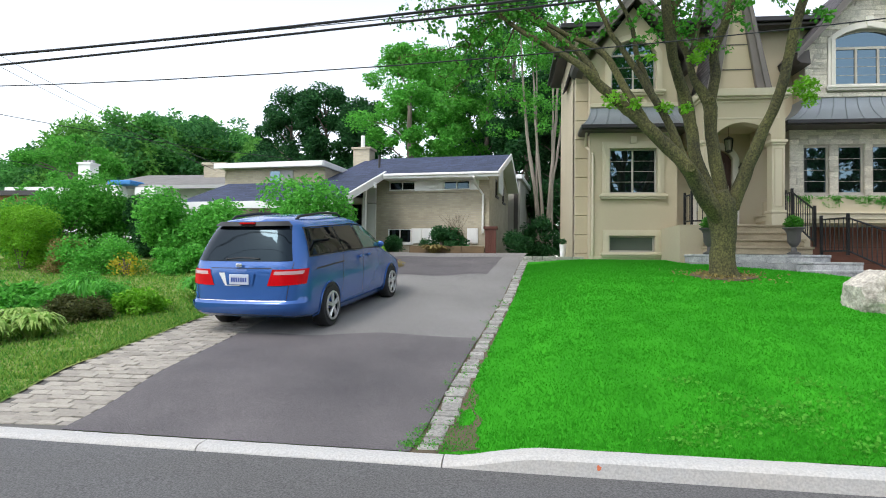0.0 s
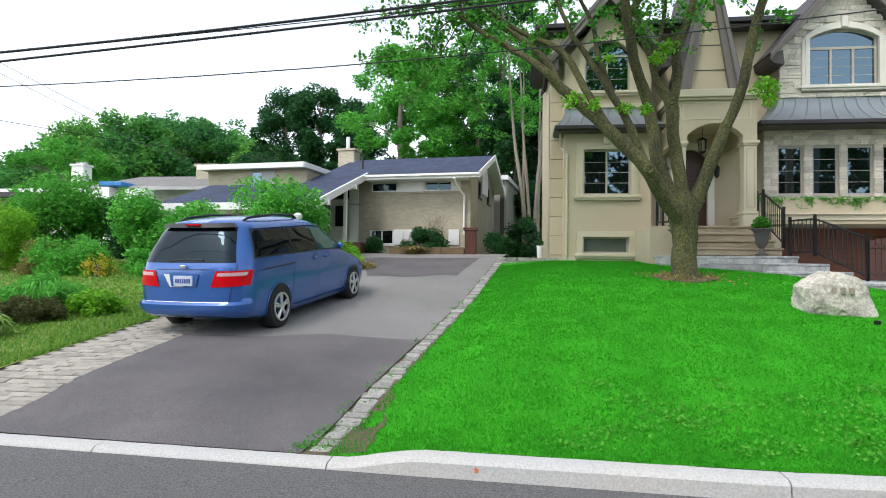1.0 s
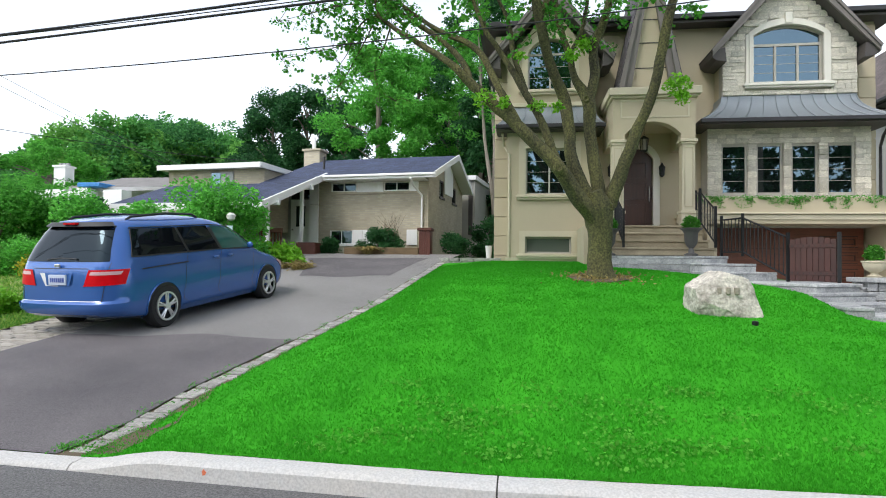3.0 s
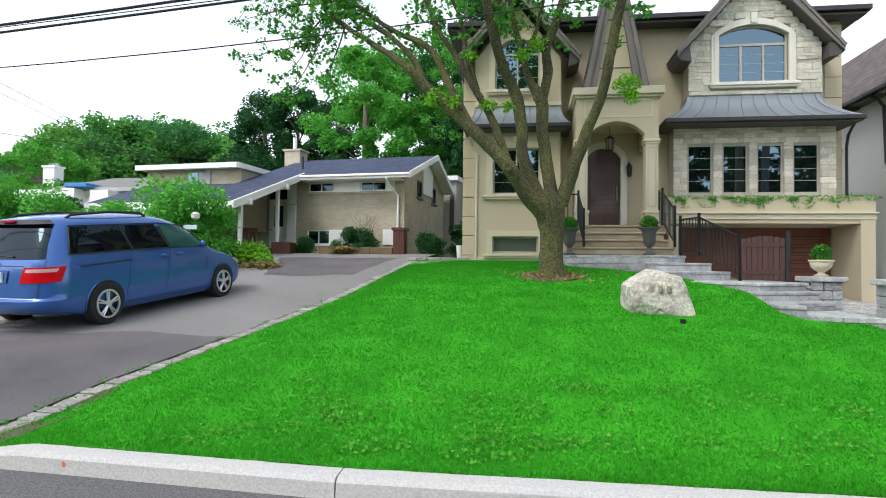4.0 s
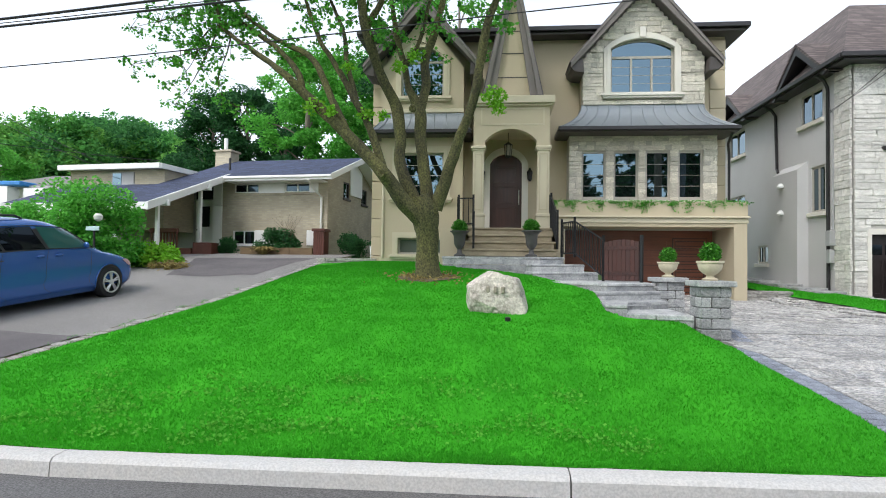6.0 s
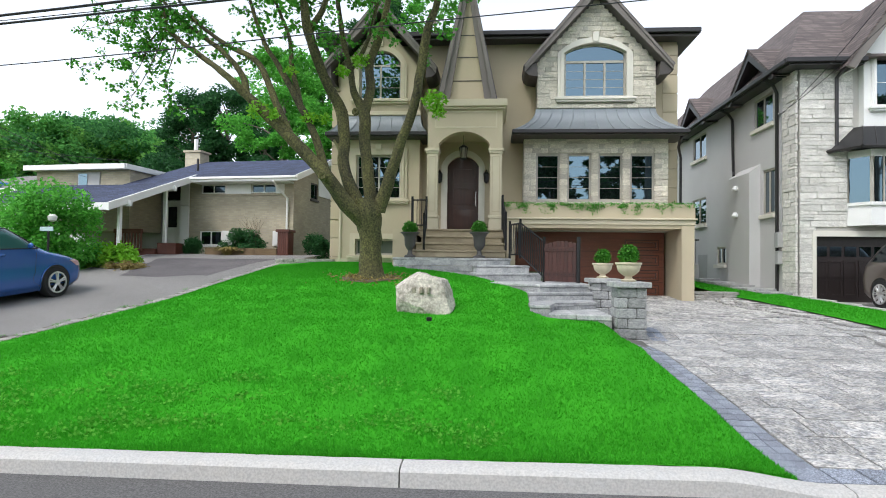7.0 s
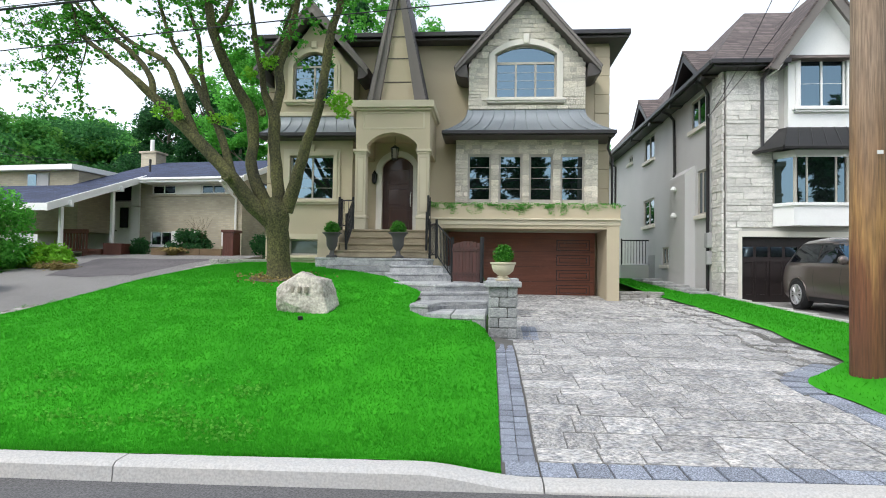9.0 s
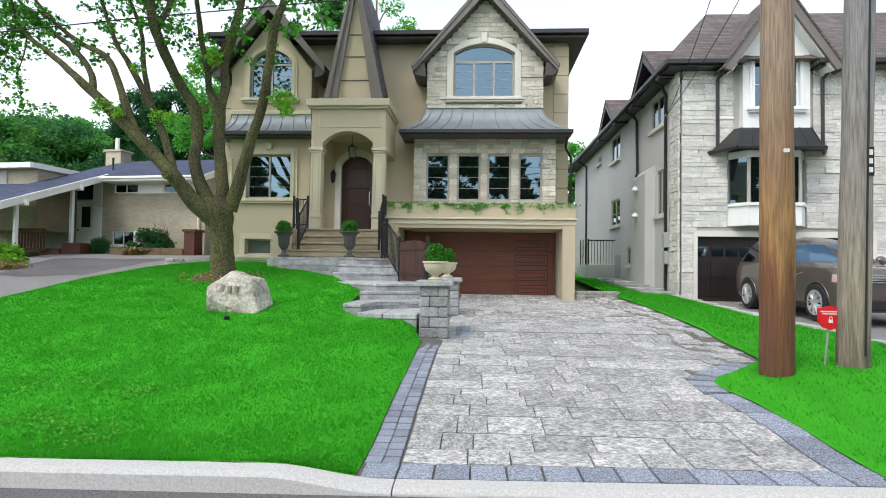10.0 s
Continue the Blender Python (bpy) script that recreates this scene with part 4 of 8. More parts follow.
def rakes(cx, half, z_eave, z_top, y0, y1, back, board=0.3):
    """Barge boards, soffit and roof of a steep gable."""
    for s in (-1, 1):
        d = Vector((-s * half, 0, z_top - z_eave)).normalized()
        nrm = Vector((s * abs(d.z), 0, abs(d.x)))
        e, t = Vector((cx + s * half, 0, z_eave)), Vector((cx, 0, z_top))
        bm = fresh()
        dn = Vector((0, 0, -board))
        prism(bm, [(p.x, p.z) for p in (e, t, t + dn * 1.15, e + dn * 0.55)], alongy, y0, y0 + 0.06)
        rk = part("barge_board", bm, RAKE, house)
        bm = fresh()
        prism(bm, [(p.x, p.z) for p in (e + nrm * 0.02, t + Vector((0, 0, 0.03)), t - Vector((0, 0, 0.06)), e - Vector((0, 0, 0.07)))], alongy, y0 - 0.035, y0 - 0.001)
        part("moulding", bm, RAKE, rk)
        bm = fresh()
        prism(bm, [(p.x, p.z) for p in (e + dn * 0.5, t + dn * 1.05, t + dn * 1.12, e + dn * 0.6)], alongy, y0 + 0.061, y1)
        part("soffit", bm, SOFFIT, house)
        bm = fresh()
        prism(bm, [(p.x, p.z) for p in (e + nrm * 0.035 - d * 0.03, t + Vector((0, 0, 0.06)), t + Vector((0, 0, 0.01)), e - d * 0.03)], alongy, y0 - 0.03, back)
        part("roof", bm, SHINGLE, house)
        # boxed end under the eave
        bm = fresh()
        prism(bm, [(e.x + s * 0.03, e.z - 0.03), (e.x - s * half * 0.16, e.z + 0.1), (e.x - s * half * 0.18, e.z - 0.3), (e.x - s * 0.12, e.z - 0.26), (e.x, e.z - 0.16)], alongy, y0 + 0.061, MY - 0.01)
        part("eave_return", bm, SOFFIT, house)


rakes(10.3, 2.12, 7.72, 10.2, 17.45, GY - 0.002, 21)
rakes(3.82, 1.74, 7.7, 9.78, 17.42, WY - 0.002, 21)
# main roof
bm = fresh()
v = [bm.verts.new(p) for p in ((1.75, 18.05, 9.02), (13.35, 18.05, 9.02), (13.35, 23.95, 9.02), (1.75, 23.95, 9.02), (4.6, 21.0, 9.95), (10.5, 21.0, 9.95))]
for f in ((0, 1, 5, 4), (1, 2, 5), (2, 3, 4, 5), (3, 0, 4), (3, 2, 1, 0)):
    bm.faces.new([v[i] for i in f])
part("roof", bm, SHINGLE, house, "dark shingled hip roof")
part("gutter", boxes((1.72, 13.38, 17.98, 18.1, 8.86, 9.0), (13.28, 13.4, 18.101, 23.9, 8.86, 9.0), (1.7, 1.82, 18.101, 23.9, 8.86, 9.0), r=0.015), GUTTER, house)
part("soffit", boxes((1.8, 13.3, 18.1, MY - 0.002, 8.78, 8.85), (12.861, 13.28, MY, 23.9, 8.78, 8.85), (1.82, 2.19, MY, 23.9, 8.78, 8.85)), SOFFIT, house)
# pointed gablet over the porch
cx = 6.5
part("wall", panel([(cx - 0.55, 6.45), (cx + 0.55, 6.45), (cx, 9.9)], [], alongy, 17.35, 17.5), STUCCO, house)
for zz in (7.25, 7.95, 8.6):
    h = 0.55 * (1 - (zz - 6.45) / 3.45)
    part("reveal", boxes((cx - h, cx + h, 17.335, 17.349, zz - 0.012, zz + 0.012)), SOFFIT, house)
for s in (-1, 1):
    bm = fresh()
    prism(bm, [(cx + s * 0.86, 6.44), (cx + s * 0.55, 6.44), (cx, 9.85), (cx, 10.6)], alongy, 17.2, 17.34)
    rk = part("barge_board", bm, RAKE, house)
    bm = fresh()
    prism(bm, [(cx + s * 0.9, 6.44), (cx + s * 0.76, 6.44), (cx + s * 0.02, 10.3), (cx, 10.62)], alongy, 17.13, 17.199)
    part("moulding", bm, RAKE, rk)
    bm = fresh()
    prism(bm, [(cx + s * 0.93, 6.44), (cx + s * 0.87, 6.44), (cx, 10.55), (cx, 10.7)], alongy, 17.15, 21)
    part("roof", bm, SHINGLE, house)
# porch
bm = panel([(5.42, 5.12), (5.74, 5.12)] + arch_loop(5.74, 7.17, 5.12, 5.28, 5.62)[2:][::-1] + [(7.17, 5.12), (7.53, 5.12), (7.53, 6.28), (5.42, 6.28)], [], alongy, 16.72, 17.02)
part("porch_front", bm, STUCCO, house)
part("porch_panel", panel(rect(5.62, 7.38, 5.72, 6.2), [rect(5.66, 7.34, 5.76, 6.16)], alongy, 16.705, 16.719), STUCCO_TRIM, house)
for x0 in (5.42, 7.35):
    part("porch_side", boxes((x0, x0 + 0.18, 17.021, MY, 5.12, 6.28)), STUCCO, house)
part("porch_ceiling", boxes((5.6, 7.35, 17.021, MY, 5.7, 5.76)), STUCCO, house)
part("porch_cap", boxes((5.3, 7.65, 16.55, MY, 6.3, 6.5), (5.36, 7.59, 16.62, MY, 6.24, 6.299), r=0.012), STUCCO_TRIM, house)
for x0, x1 in ((5.38, 5.74), (7.17, 7.55)):
    c = part("column", boxes((x0 + 0.03, x1 - 0.03, 16.72, 17.05, 3.25, 5.0)), STUCCO_TRIM, house)
    part("capital", boxes((x0 - 0.03, x1 + 0.03, 16.66, 17.1, 5.06, 5.14), (x0, x1, 16.69, 17.08, 5.0, 5.059), r=0.01), STUCCO_TRIM, c)
    part("plinth", boxes((x0, x1, 16.69, 17.08, 2.82, 3.17), (x0 - 0.02, x1 + 0.02, 16.67, 17.1, 3.171, 3.25), r=0.01), STUCCO_TRIM, c)
    part("fluting", panel(rect(x0 + 0.08, x1 - 0.08, 3.35, 4.92), [rect(x0 + 0.1, x1 - 0.1, 3.37, 4.9)], alongy, 16.705, 16.719), STUCCO, c)
# entrance door
frame_trim(house, 5.86, 6.84, 2.86, 4.95, MY, 0.19, 0.07, PRECAST, sill=False, arch=5.26, name="door_surround")
bm = fresh()
prism(bm, arch_loop(5.86, 6.84, 2.86, 4.95, 5.25), alongy, MY + 0.08, MY + 0.14)
door = part("door", bm, DOOR_WOOD, house, "dark brown arched wooden entrance door")
for z0, z1 in ((3.0, 3.65), (3.75, 4.3), (4.4, 4.9)):
    part("door_panel", panel(rect(6.0, 6.7, z0, z1), [rect(6.05, 6.65, z0 + 0.05, z1 - 0.05)], alongy, MY + 0.055, MY + 0.081), DOOR_WOOD, door)
bm = fresh()
tube(bm, [(6.76, MY + 0.06, 3.7), (6.75, MY + 0.01, 3.75), (6.75, MY + 0.01, 4.1), (6.76, MY + 0.06, 4.15)], 0.016, 6)
part("handle", bm, surface("brushed_steel", (0.6, 0.58, 0.54), 0.3, 1.0, var=0.05, bump=0), door, "long steel handle")
# planter above the garage and its posts
part("garage_lintel", boxes((7.5, 12.87, 16.92, MY - 0.002, 3.03, 3.17), (7.46, 12.9, 16.86, MY - 0.002, 3.171, 3.22), r=0.01), STUCCO_TRIM, house)
part("planter_box", boxes((7.48, 12.88, 17.0, 17.12, 3.221, 3.62), (7.48, 12.88, 17.75, 18.0, 3.221, 3.58), (7.48, 7.6, 17.121, 17.74, 3.221, 3.6), (12.76, 12.88, 17.121, MY, 3.221, 3.6), (7.6, 12.76, 17.121, 17.75, 3.23, 3.5)), STUCCO, house)
for gx0, gx1 in ((12.5, 12.84), (7.55, 7.9)):
    part("garage_post", boxes((gx0, gx1, 16.94, MY - 0.002, 0.7, 3.03)), STUCCO, house)
part("garage_ceiling", boxes((7.9, 12.5, 16.96, MY, 2.93, 3.03)), STUCCO, house)
bm = boxes((7.98, 12.42, 18.35, 18.4, 0.7, 2.9))
gd = part("garage_door", bm, GARAGE_WOOD, house, "reddish brown wooden garage door with raised panels")
# left columns nearly flat, standing in for reflection that blurs their panels
for c, x0 in enumerate((8.06, 9.14, 10.22, 11.3)):
    for r in range(4):
        z0, d = 1.02 + r * 0.455, 0.05 if c == 3 else 0.008
        part("door_panel", panel(rect(x0, x0 + 0.94, z0, z0 + 0.27), [rect(x0 + 0.05, x0 + 0.89, z0 + 0.05, z0 + 0.22)], alongy, 18.35 - d, 18.349), GARAGE_WOOD, gd)
# dark wood rings paint the shade along the right column's panel edges
for r in range(4):
    z0 = 1.02 + r * 0.455
    part("panel_groove", panel(rect(11.27, 12.27, z0 - 0.03, z0 + 0.3), [rect(11.3, 12.24, z0, z0 + 0.27)], alongy, 18.342, 18.3495), DOOR_WOOD, gd)
    part("panel_groove", panel(rect(11.35, 12.19, z0 + 0.05, z0 + 0.22), [rect(11.375, 12.165, z0 + 0.075, z0 + 0.195)], alongy, 18.338, 18.3495), DOOR_WOOD, gd)
for z in (1.41, 1.865, 2.32):
    part("section_joint", boxes((7.98, 12.42, 18.346, 18.3495, z - 0.006, z + 0.006)), DOOR_WOOD, gd)
# wall lanterns and hanging lantern
LAMP_GLASS = pane_glass("lamp_glass", (0.3, 0.28, 0.22), 1.5)


def wall_lantern(x, y, z):
    o = base("wall_lantern", "black iron wall lantern beside the entrance", "lantern", (x, y, z))
    bm = fresh()
    lathe(bm, [(0.02, -0.16), (0.07, -0.1), (0.085, 0.12), (0.1, 0.13), (0.05, 0.2), (0.012, 0.27)], (x, y - 0.12, z), 8)
    part("lamp_cage", bm, IRON, o)
    bm = fresh()
    tube(bm, [(x, y, z + 0.05), (x, y - 0.06, z + 0.28), (x, y - 0.12, z + 0.26)], 0.012, 6)
    part("bracket", bm, IRON, o)
    part("back_plate", boxes((x - 0.05, x + 0.05, y - 0.015, y - 0.001, z - 0.08, z + 0.12)), IRON, o)


wall_lantern(5.62, MY, 4.55)
wall_lantern(7.08, MY, 4.55)
o = base("hanging_lantern", "iron lantern hanging in the porch arch", "lantern", (6.4, 17.6, 5.7))
bm = fresh()
tube(bm, [(6.4, 17.6, 5.7), (6.4, 17.6, 5.4)], 0.008, 5)
part("chain", bm, IRON, o)
bm = fresh()
lathe(bm, [(0.03, 0.4), (0.13, 0.33), (0.135, 0.31)], (6.4, 17.6, 5.02), 8)
part("cap", bm, IRON, o)
bm = fresh()
for a in range(6):
    t = a * math.pi / 3
    tube(bm, [(6.4 + 0.12 * math.cos(t), 17.6 + 0.12 * math.sin(t), 5.33), (6.4 + 0.09 * math.cos(t), 17.6 + 0.09 * math.sin(t), 5.02)], 0.009, 4)
lathe(bm, [(0.02, -0.05), (0.1, 0.0), (0.1, 0.02)], (6.4, 17.6, 5.0), 8)
part("cage", bm, IRON, o)
bm = fresh()
lathe(bm, [(0.08, 0.0), (0.11, 0.3)], (6.4, 17.6, 5.02), 8)
part("glass", bm, LAMP_GLASS, o)
# downpipe at the corner
bm = fresh()
tube(bm, [(12.7, 17.6, 5.65), (12.7, 17.9, 5.4), (12.95, 18.5, 5.2), (12.95, 18.5, 3.6)], 0.04, 8)
part("downpipe", bm, GUTTER, house, smooth=True)
bm = fresh()
tube(bm, [(2.45, 17.7, 5.6), (2.5, 18.2, 5.3), (2.66, 17.83, 5.0), (2.66, 17.83, 2.0)], 0.035, 8)
part("downpipe", bm, STUCCO_TRIM, house, smooth=True)

# ivy along the planter
pts = []
random.seed(12)
for k in range(60):
    x = random.uniform(7.5, 12.86)
    ln = random.choice((0.05, 0.1, 0.12, 0.18, 0.3))
    for _ in range(26):
        d = random.random() * ln
        pts.append((x + random.gauss(0, 0.05), 16.98 - abs(random.gauss(0, 0.015)), 3.63 - d))
for _ in range(900):
    pts.append((random.uniform(7.5, 12.86), random.uniform(16.97, 17.15), 3.62 + random.uniform(0, 0.06)))
o = base("trailing_ivy", "green ivy trailing over the planter edge", "plant", (10, 17.05, 3.6))
leaf_part("leaves", np.array(pts), 0.05, MID_LEAF, o, droop=0.5)

# ---- porch steps ----
steps = base("porch_steps", "sandstone steps up to the entrance porch", "steps", (6.4, 16, 2.0))
for i, (y0, z) in enumerate(((16.45, 2.84), (16.13, 2.64), (15.81, 2.44), (15.49, 2.24))):
    x0, x1 = (5.2, 7.65) if i == 0 else (5.45 - 0.1 * i, 7.5 + 0.04 * i)
    part("step", boxes((x0, x1, y0, (MY if i == 0 else 16.9), z - 0.19, z - 0.055), r=0.01), SAND_STEP, steps)
    part("tread", boxes((x0 - 0.03, x1 + 0.03, y0 - 0.04, (MY if i == 0 else 16.46), z - 0.054, z), r=0.012), SAND_STEP, steps)
part("side_wall", boxes((4.6, 5.18, 15.9, 17.855, 1.3, 2.8)), STUCCO, steps)
part("side_wall", boxes((7.66, 7.9, 16.2, 16.93, 0.9, 2.8)), STUCCO, steps)

# flagstone terrace and the steps down to the driveway
terrace = base("terrace_steps", "grey flagstone terrace with steps winding to the driveway", "steps", (7, 14, 1.5))


def slab(pts, top, thick, foot, courses_=1):
    """A tread with a rock-faced riser under it."""
    cx_, cy_ = sum(p[0] for p in pts) / len(pts), sum(p[1] for p in pts) / len(pts)
    bm = fresh()
    prism(bm, pts, alongz, top - thick, top)
    bmesh.ops.bevel(bm, geom=bm.edges[:], offset=0.012, segments=1, affect="EDGES")
    t = part("tread", bm, SLATE, terrace)
    inner = [(cx_ + (x - cx_) * 0.985 , cy_ + (y - cy_) * 0.985) for x, y in pts]
    h = (top - thick - foot) / courses_
    for k in range(courses_):
        bm = fresh()
        prism(bm, inner, alongz, foot + k * h + 0.004, foot + (k + 1) * h - 0.004)
        part("riser", bm, SLATE, t)


slab([(4.7, 15.35), (5.6, 15.0), (6.6, 14.75), (7.15, 14.6), (7.75, 14.9), (7.75, 16.2), (5.0, 16.2), (4.7, 16.0)], 2.03, 0.06, 1.55, 3)
slab([(6.9, 14.0), (8.15, 14.35), (8.25, 15.6), (7.3, 15.6), (6.8, 14.55)], 1.86, 0.06, 1.5, 1)
slab([(6.9, 13.5), (8.4, 13.9), (8.55, 15.4), (7.6, 15.4), (6.75, 14.2)], 1.68, 0.06, 1.35, 1)
slab([(7.25, 12.5), (8.2, 11.75), (9.25, 12.35), (9.25, 14.6), (7.4, 14.6), (6.85, 13.7)], 1.5, 0.06, 1.2, 1)
slab([(7.95, 11.35), (9.25, 11.95), (9.25, 12.9), (7.9, 12.9)], 1.35, 0.06, 1.0, 1)
slab([(7.9, 10.22), (8.23, 10.1), (8.38, 10.85), (9.2, 11.3), (9.25, 12.4), (7.9, 12.0)], 1.2, 0.06, 0.85, 1)
slab([(8.2, 9.95), (8.62, 9.9), (8.64, 11.5), (8.25, 11.3)], 1.075, 0.085, 0.6, 1)
slab([(8.635, 9.9), (9.19, 9.86), (9.21, 11.8), (8.655, 11.5)], 1.07, 0.085, 0.6, 1)
slab([(9.2, 12.3), (9.45, 12.3), (9.45, 16.9), (9.2, 16.9)], 1.45, 0.06, 0.7, 2)


def pier(x0, x1, y0, y1, z0, z1, seed):
    o = base("stone_pier", "square pier of grey split-face blocks with a slab cap", "pier", ((x0 + x1) / 2, (y0 + y1) / 2, z0), "piers at the driveway")
    part("core", boxes((x0 + 0.03, x1 - 0.03, y0 + 0.03, y1 - 0.03, z0, z1 - 0.09)), JOINT, o)
    bm = fresh()
    soft_box(bm, x0 - 0.06, x1 + 0.06, y0 - 0.06, y1 + 0.06, z1 - 0.09, z1, 0.02, 2)
    part("cap", bm, PIER_STONE, o)
    random.seed(seed)
    blocks = [unit_stone("block", 0.03, 0.09, PIER_STONE, 200 + i) for i in range(4)]
    n = max(2, round((z1 - 0.09 - z0) / 0.165))
    h = (z1 - 0.09 - z0) / n
    for i in range(n):
        s = 0.35 + 0.3 * (i % 2)
        z = z0 + (i + 0.5) * h
        for a, b in ((0, s), (s, 1)):
            xa, xb = x0 + (x1 - x0) * a, x0 + (x1 - x0) * b
            for yy in (y0 + 0.06, y1 - 0.06):
                piece("block", random.choice(blocks), o, Matrix.Translation(((xa + xb) / 2, yy, z)) @ Matrix.Diagonal((xb - xa - 0.008, 0.12, h - 0.008, 1)))
        for xx in (x0 + 0.06, x1 - 0.06):
            for a, b in ((0.12, 0.5), (0.5, 0.88)):
                ya, yb = y0 + (y1 - y0) * a, y0 + (y1 - y0) * b
                piece("block", random.choice(blocks), o, Matrix.Translation((xx, (ya + yb) / 2, z)) @ Matrix.Diagonal((0.12, yb - ya - 0.008, h - 0.008, 1)))


pier(9.24, 9.7, 9.72, 10.26, 0.55, 1.62, 1)
pier(9.27, 9.78, 12.25, 12.8, 0.7, 1.62, 2)


def urn(name, label, prof, z, material_, loc, ball):
    o = base(name, label, "planter", (0, 0, 0))
    bm = fresh()
    lathe(bm, prof, (0, 0, 0), 28)
    part("urn", bm, material_, o, smooth=True)
    c, r, n, top = ball
    p = rng.normal(size=(n, 3))
    p /= np.linalg.norm(p, axis=1)[:, None]
    p = p * r * rng.uniform(0.55, 1.05, n)[:, None] * np.array([1, 1, top]) + np.array([0, 0, c])
    leaf_part("shrub", p[p[:, 2] > z], 0.05, BOX_LEAF, o, "clipped green shrub")
    o.matrix_basis = Matrix.Translation(loc)
    return o  # planted


bowl = [(0.11, 0.0), (0.125, 0.025), (0.065, 0.05), (0.055, 0.08), (0.11, 0.115), (0.165, 0.165), (0.19, 0.25), (0.185, 0.27), (0.21, 0.28), (0.21, 0.31), (0.18, 0.31), (0.16, 0.28)]
a = urn("stone_urn", "cream cast-stone urn with a green shrub on a stone pier", bowl, 0.27, URN_STONE, (9.47, 9.99, 1.62), (0.42, 0.15, 1400, 1.2))
copy_thing(a, Matrix.Translation((9.53, 12.52, 1.62)))
cup = [(0.14, 0.0), (0.15, 0.04), (0.07, 0.08), (0.05, 0.18), (0.1, 0.24), (0.14, 0.32), (0.15, 0.52), (0.2, 0.6), (0.25, 0.63), (0.25, 0.65), (0.17, 0.64)]
a = urn("iron_urn", "dark metal urn with a round boxwood ball", cup, 0.6, URN_IRON, (5.15, 15.35, 2.03), (0.74, 0.19, 1800, 1.0))
copy_thing(a, Matrix.Translation((6.95, 14.98, 2.03)))


def railing(name, pts, tops, spacing=0.115, label="black wrought-iron railing beside the steps"):
    """pts: posts along the foot; tops: height of the rail at each."""
    o = base(name, label, "railing", pts[0])
    for p, h in zip(pts, tops):
        part("post", boxes((p[0] - 0.028, p[0] + 0.028, p[1] - 0.028, p[1] + 0.028, p[2], p[2] + h + 0.1)), IRON, o)
    for (p, h), (q, g) in zip(zip(pts, tops), zip(pts[1:], tops[1:])):
        a, b = Vector(p), Vector(q)
        for lo in (0.1, None):
            bm = fresh()
            za, zb = (lo, lo) if lo else (h, g)
            tube(bm, [a + Vector((0, 0, za)), b + Vector((0, 0, zb))], 0.02, 4)
            part("rail", bm, IRON, o)
        n = max(2, int((b - a).length / spacing))
        for i in range(1, n):
            t = i / n
            c = a.lerp(b, t)
            hh = h + (g - h) * t
            bm = fresh()
            tube(bm, [c + Vector((0, 0, 0.1)), c + Vector((0, 0, hh))], 0.011, 4)
            part("baluster", bm, IRON, o)
    return o


railing("stair_railing", [(5.0, 16.9, 2.84), (5.05, 16.45, 2.84), (5.45, 16.4, 2.84), (5.5, 15.45, 2.24)], [0.8, 0.8, 0.8, 0.85])
railing("stair_railing", [(7.55, 16.8, 2.84), (7.55, 16.4, 2.84), (7.62, 15.4, 2.24)], [0.85, 0.85, 0.9])
railing("stair_railing", [(7.72, 15.3, 2.03), (7.95, 14.6, 2.03), (8.42, 13.45, 1.5)], [0.86, 0.86, 0.9])
gate = base("yard_gate", "reddish brown board gate with iron studs beside the steps", "gate", (8.72, 13.1, 1.5))
along, g0 = Vector((0.66, -0.58, 0)), Vector((8.44, 13.4, 1.5))
swing = Matrix.Translation(g0) @ Euler((0, 0, math.atan2(along.y, along.x))).to_matrix().to_4x4()
GATE_WOOD = surface("gate_wood", (0.055, 0.017, 0.012), 0.5, var=0.35, coarse=2, fine=20, bump=0.15, stretch=(6, 6, 0.6), spread=0.2)


def gate_part(name, rows, mat_, r=0.004):
    bm = boxes(*rows, r=r)
    bmesh.ops.transform(bm, matrix=swing, verts=bm.verts)
    part(name, bm, mat_, gate)


for k in range(8):
    gate_part("board", [(k * 0.102, k * 0.102 + 0.098, -0.015, 0.015, 0.02, 0.84 + 0.06 * math.sin(math.pi * (k + 0.5) / 8))], GATE_WOOD)
for z in (0.14, 0.68):
    gate_part("rail", [(0, 0.816, -0.035, -0.0155, z, z + 0.08)], GATE_WOOD)
for z in (0.18, 0.72):
    for k in range(8):
        gate_part("stud", [(0.04 + k * 0.102, 0.06 + k * 0.102, -0.046, -0.0355, z - 0.01, z + 0.01)], IRON, 0.003)
gate_part("post", [(0.83, 0.89, -0.03, 0.03, 0.0, 0.98)], IRON)

# boulder with a carved number
bm = fresh()
bmesh.ops.create_icosphere(bm, subdivisions=5, radius=1.0)
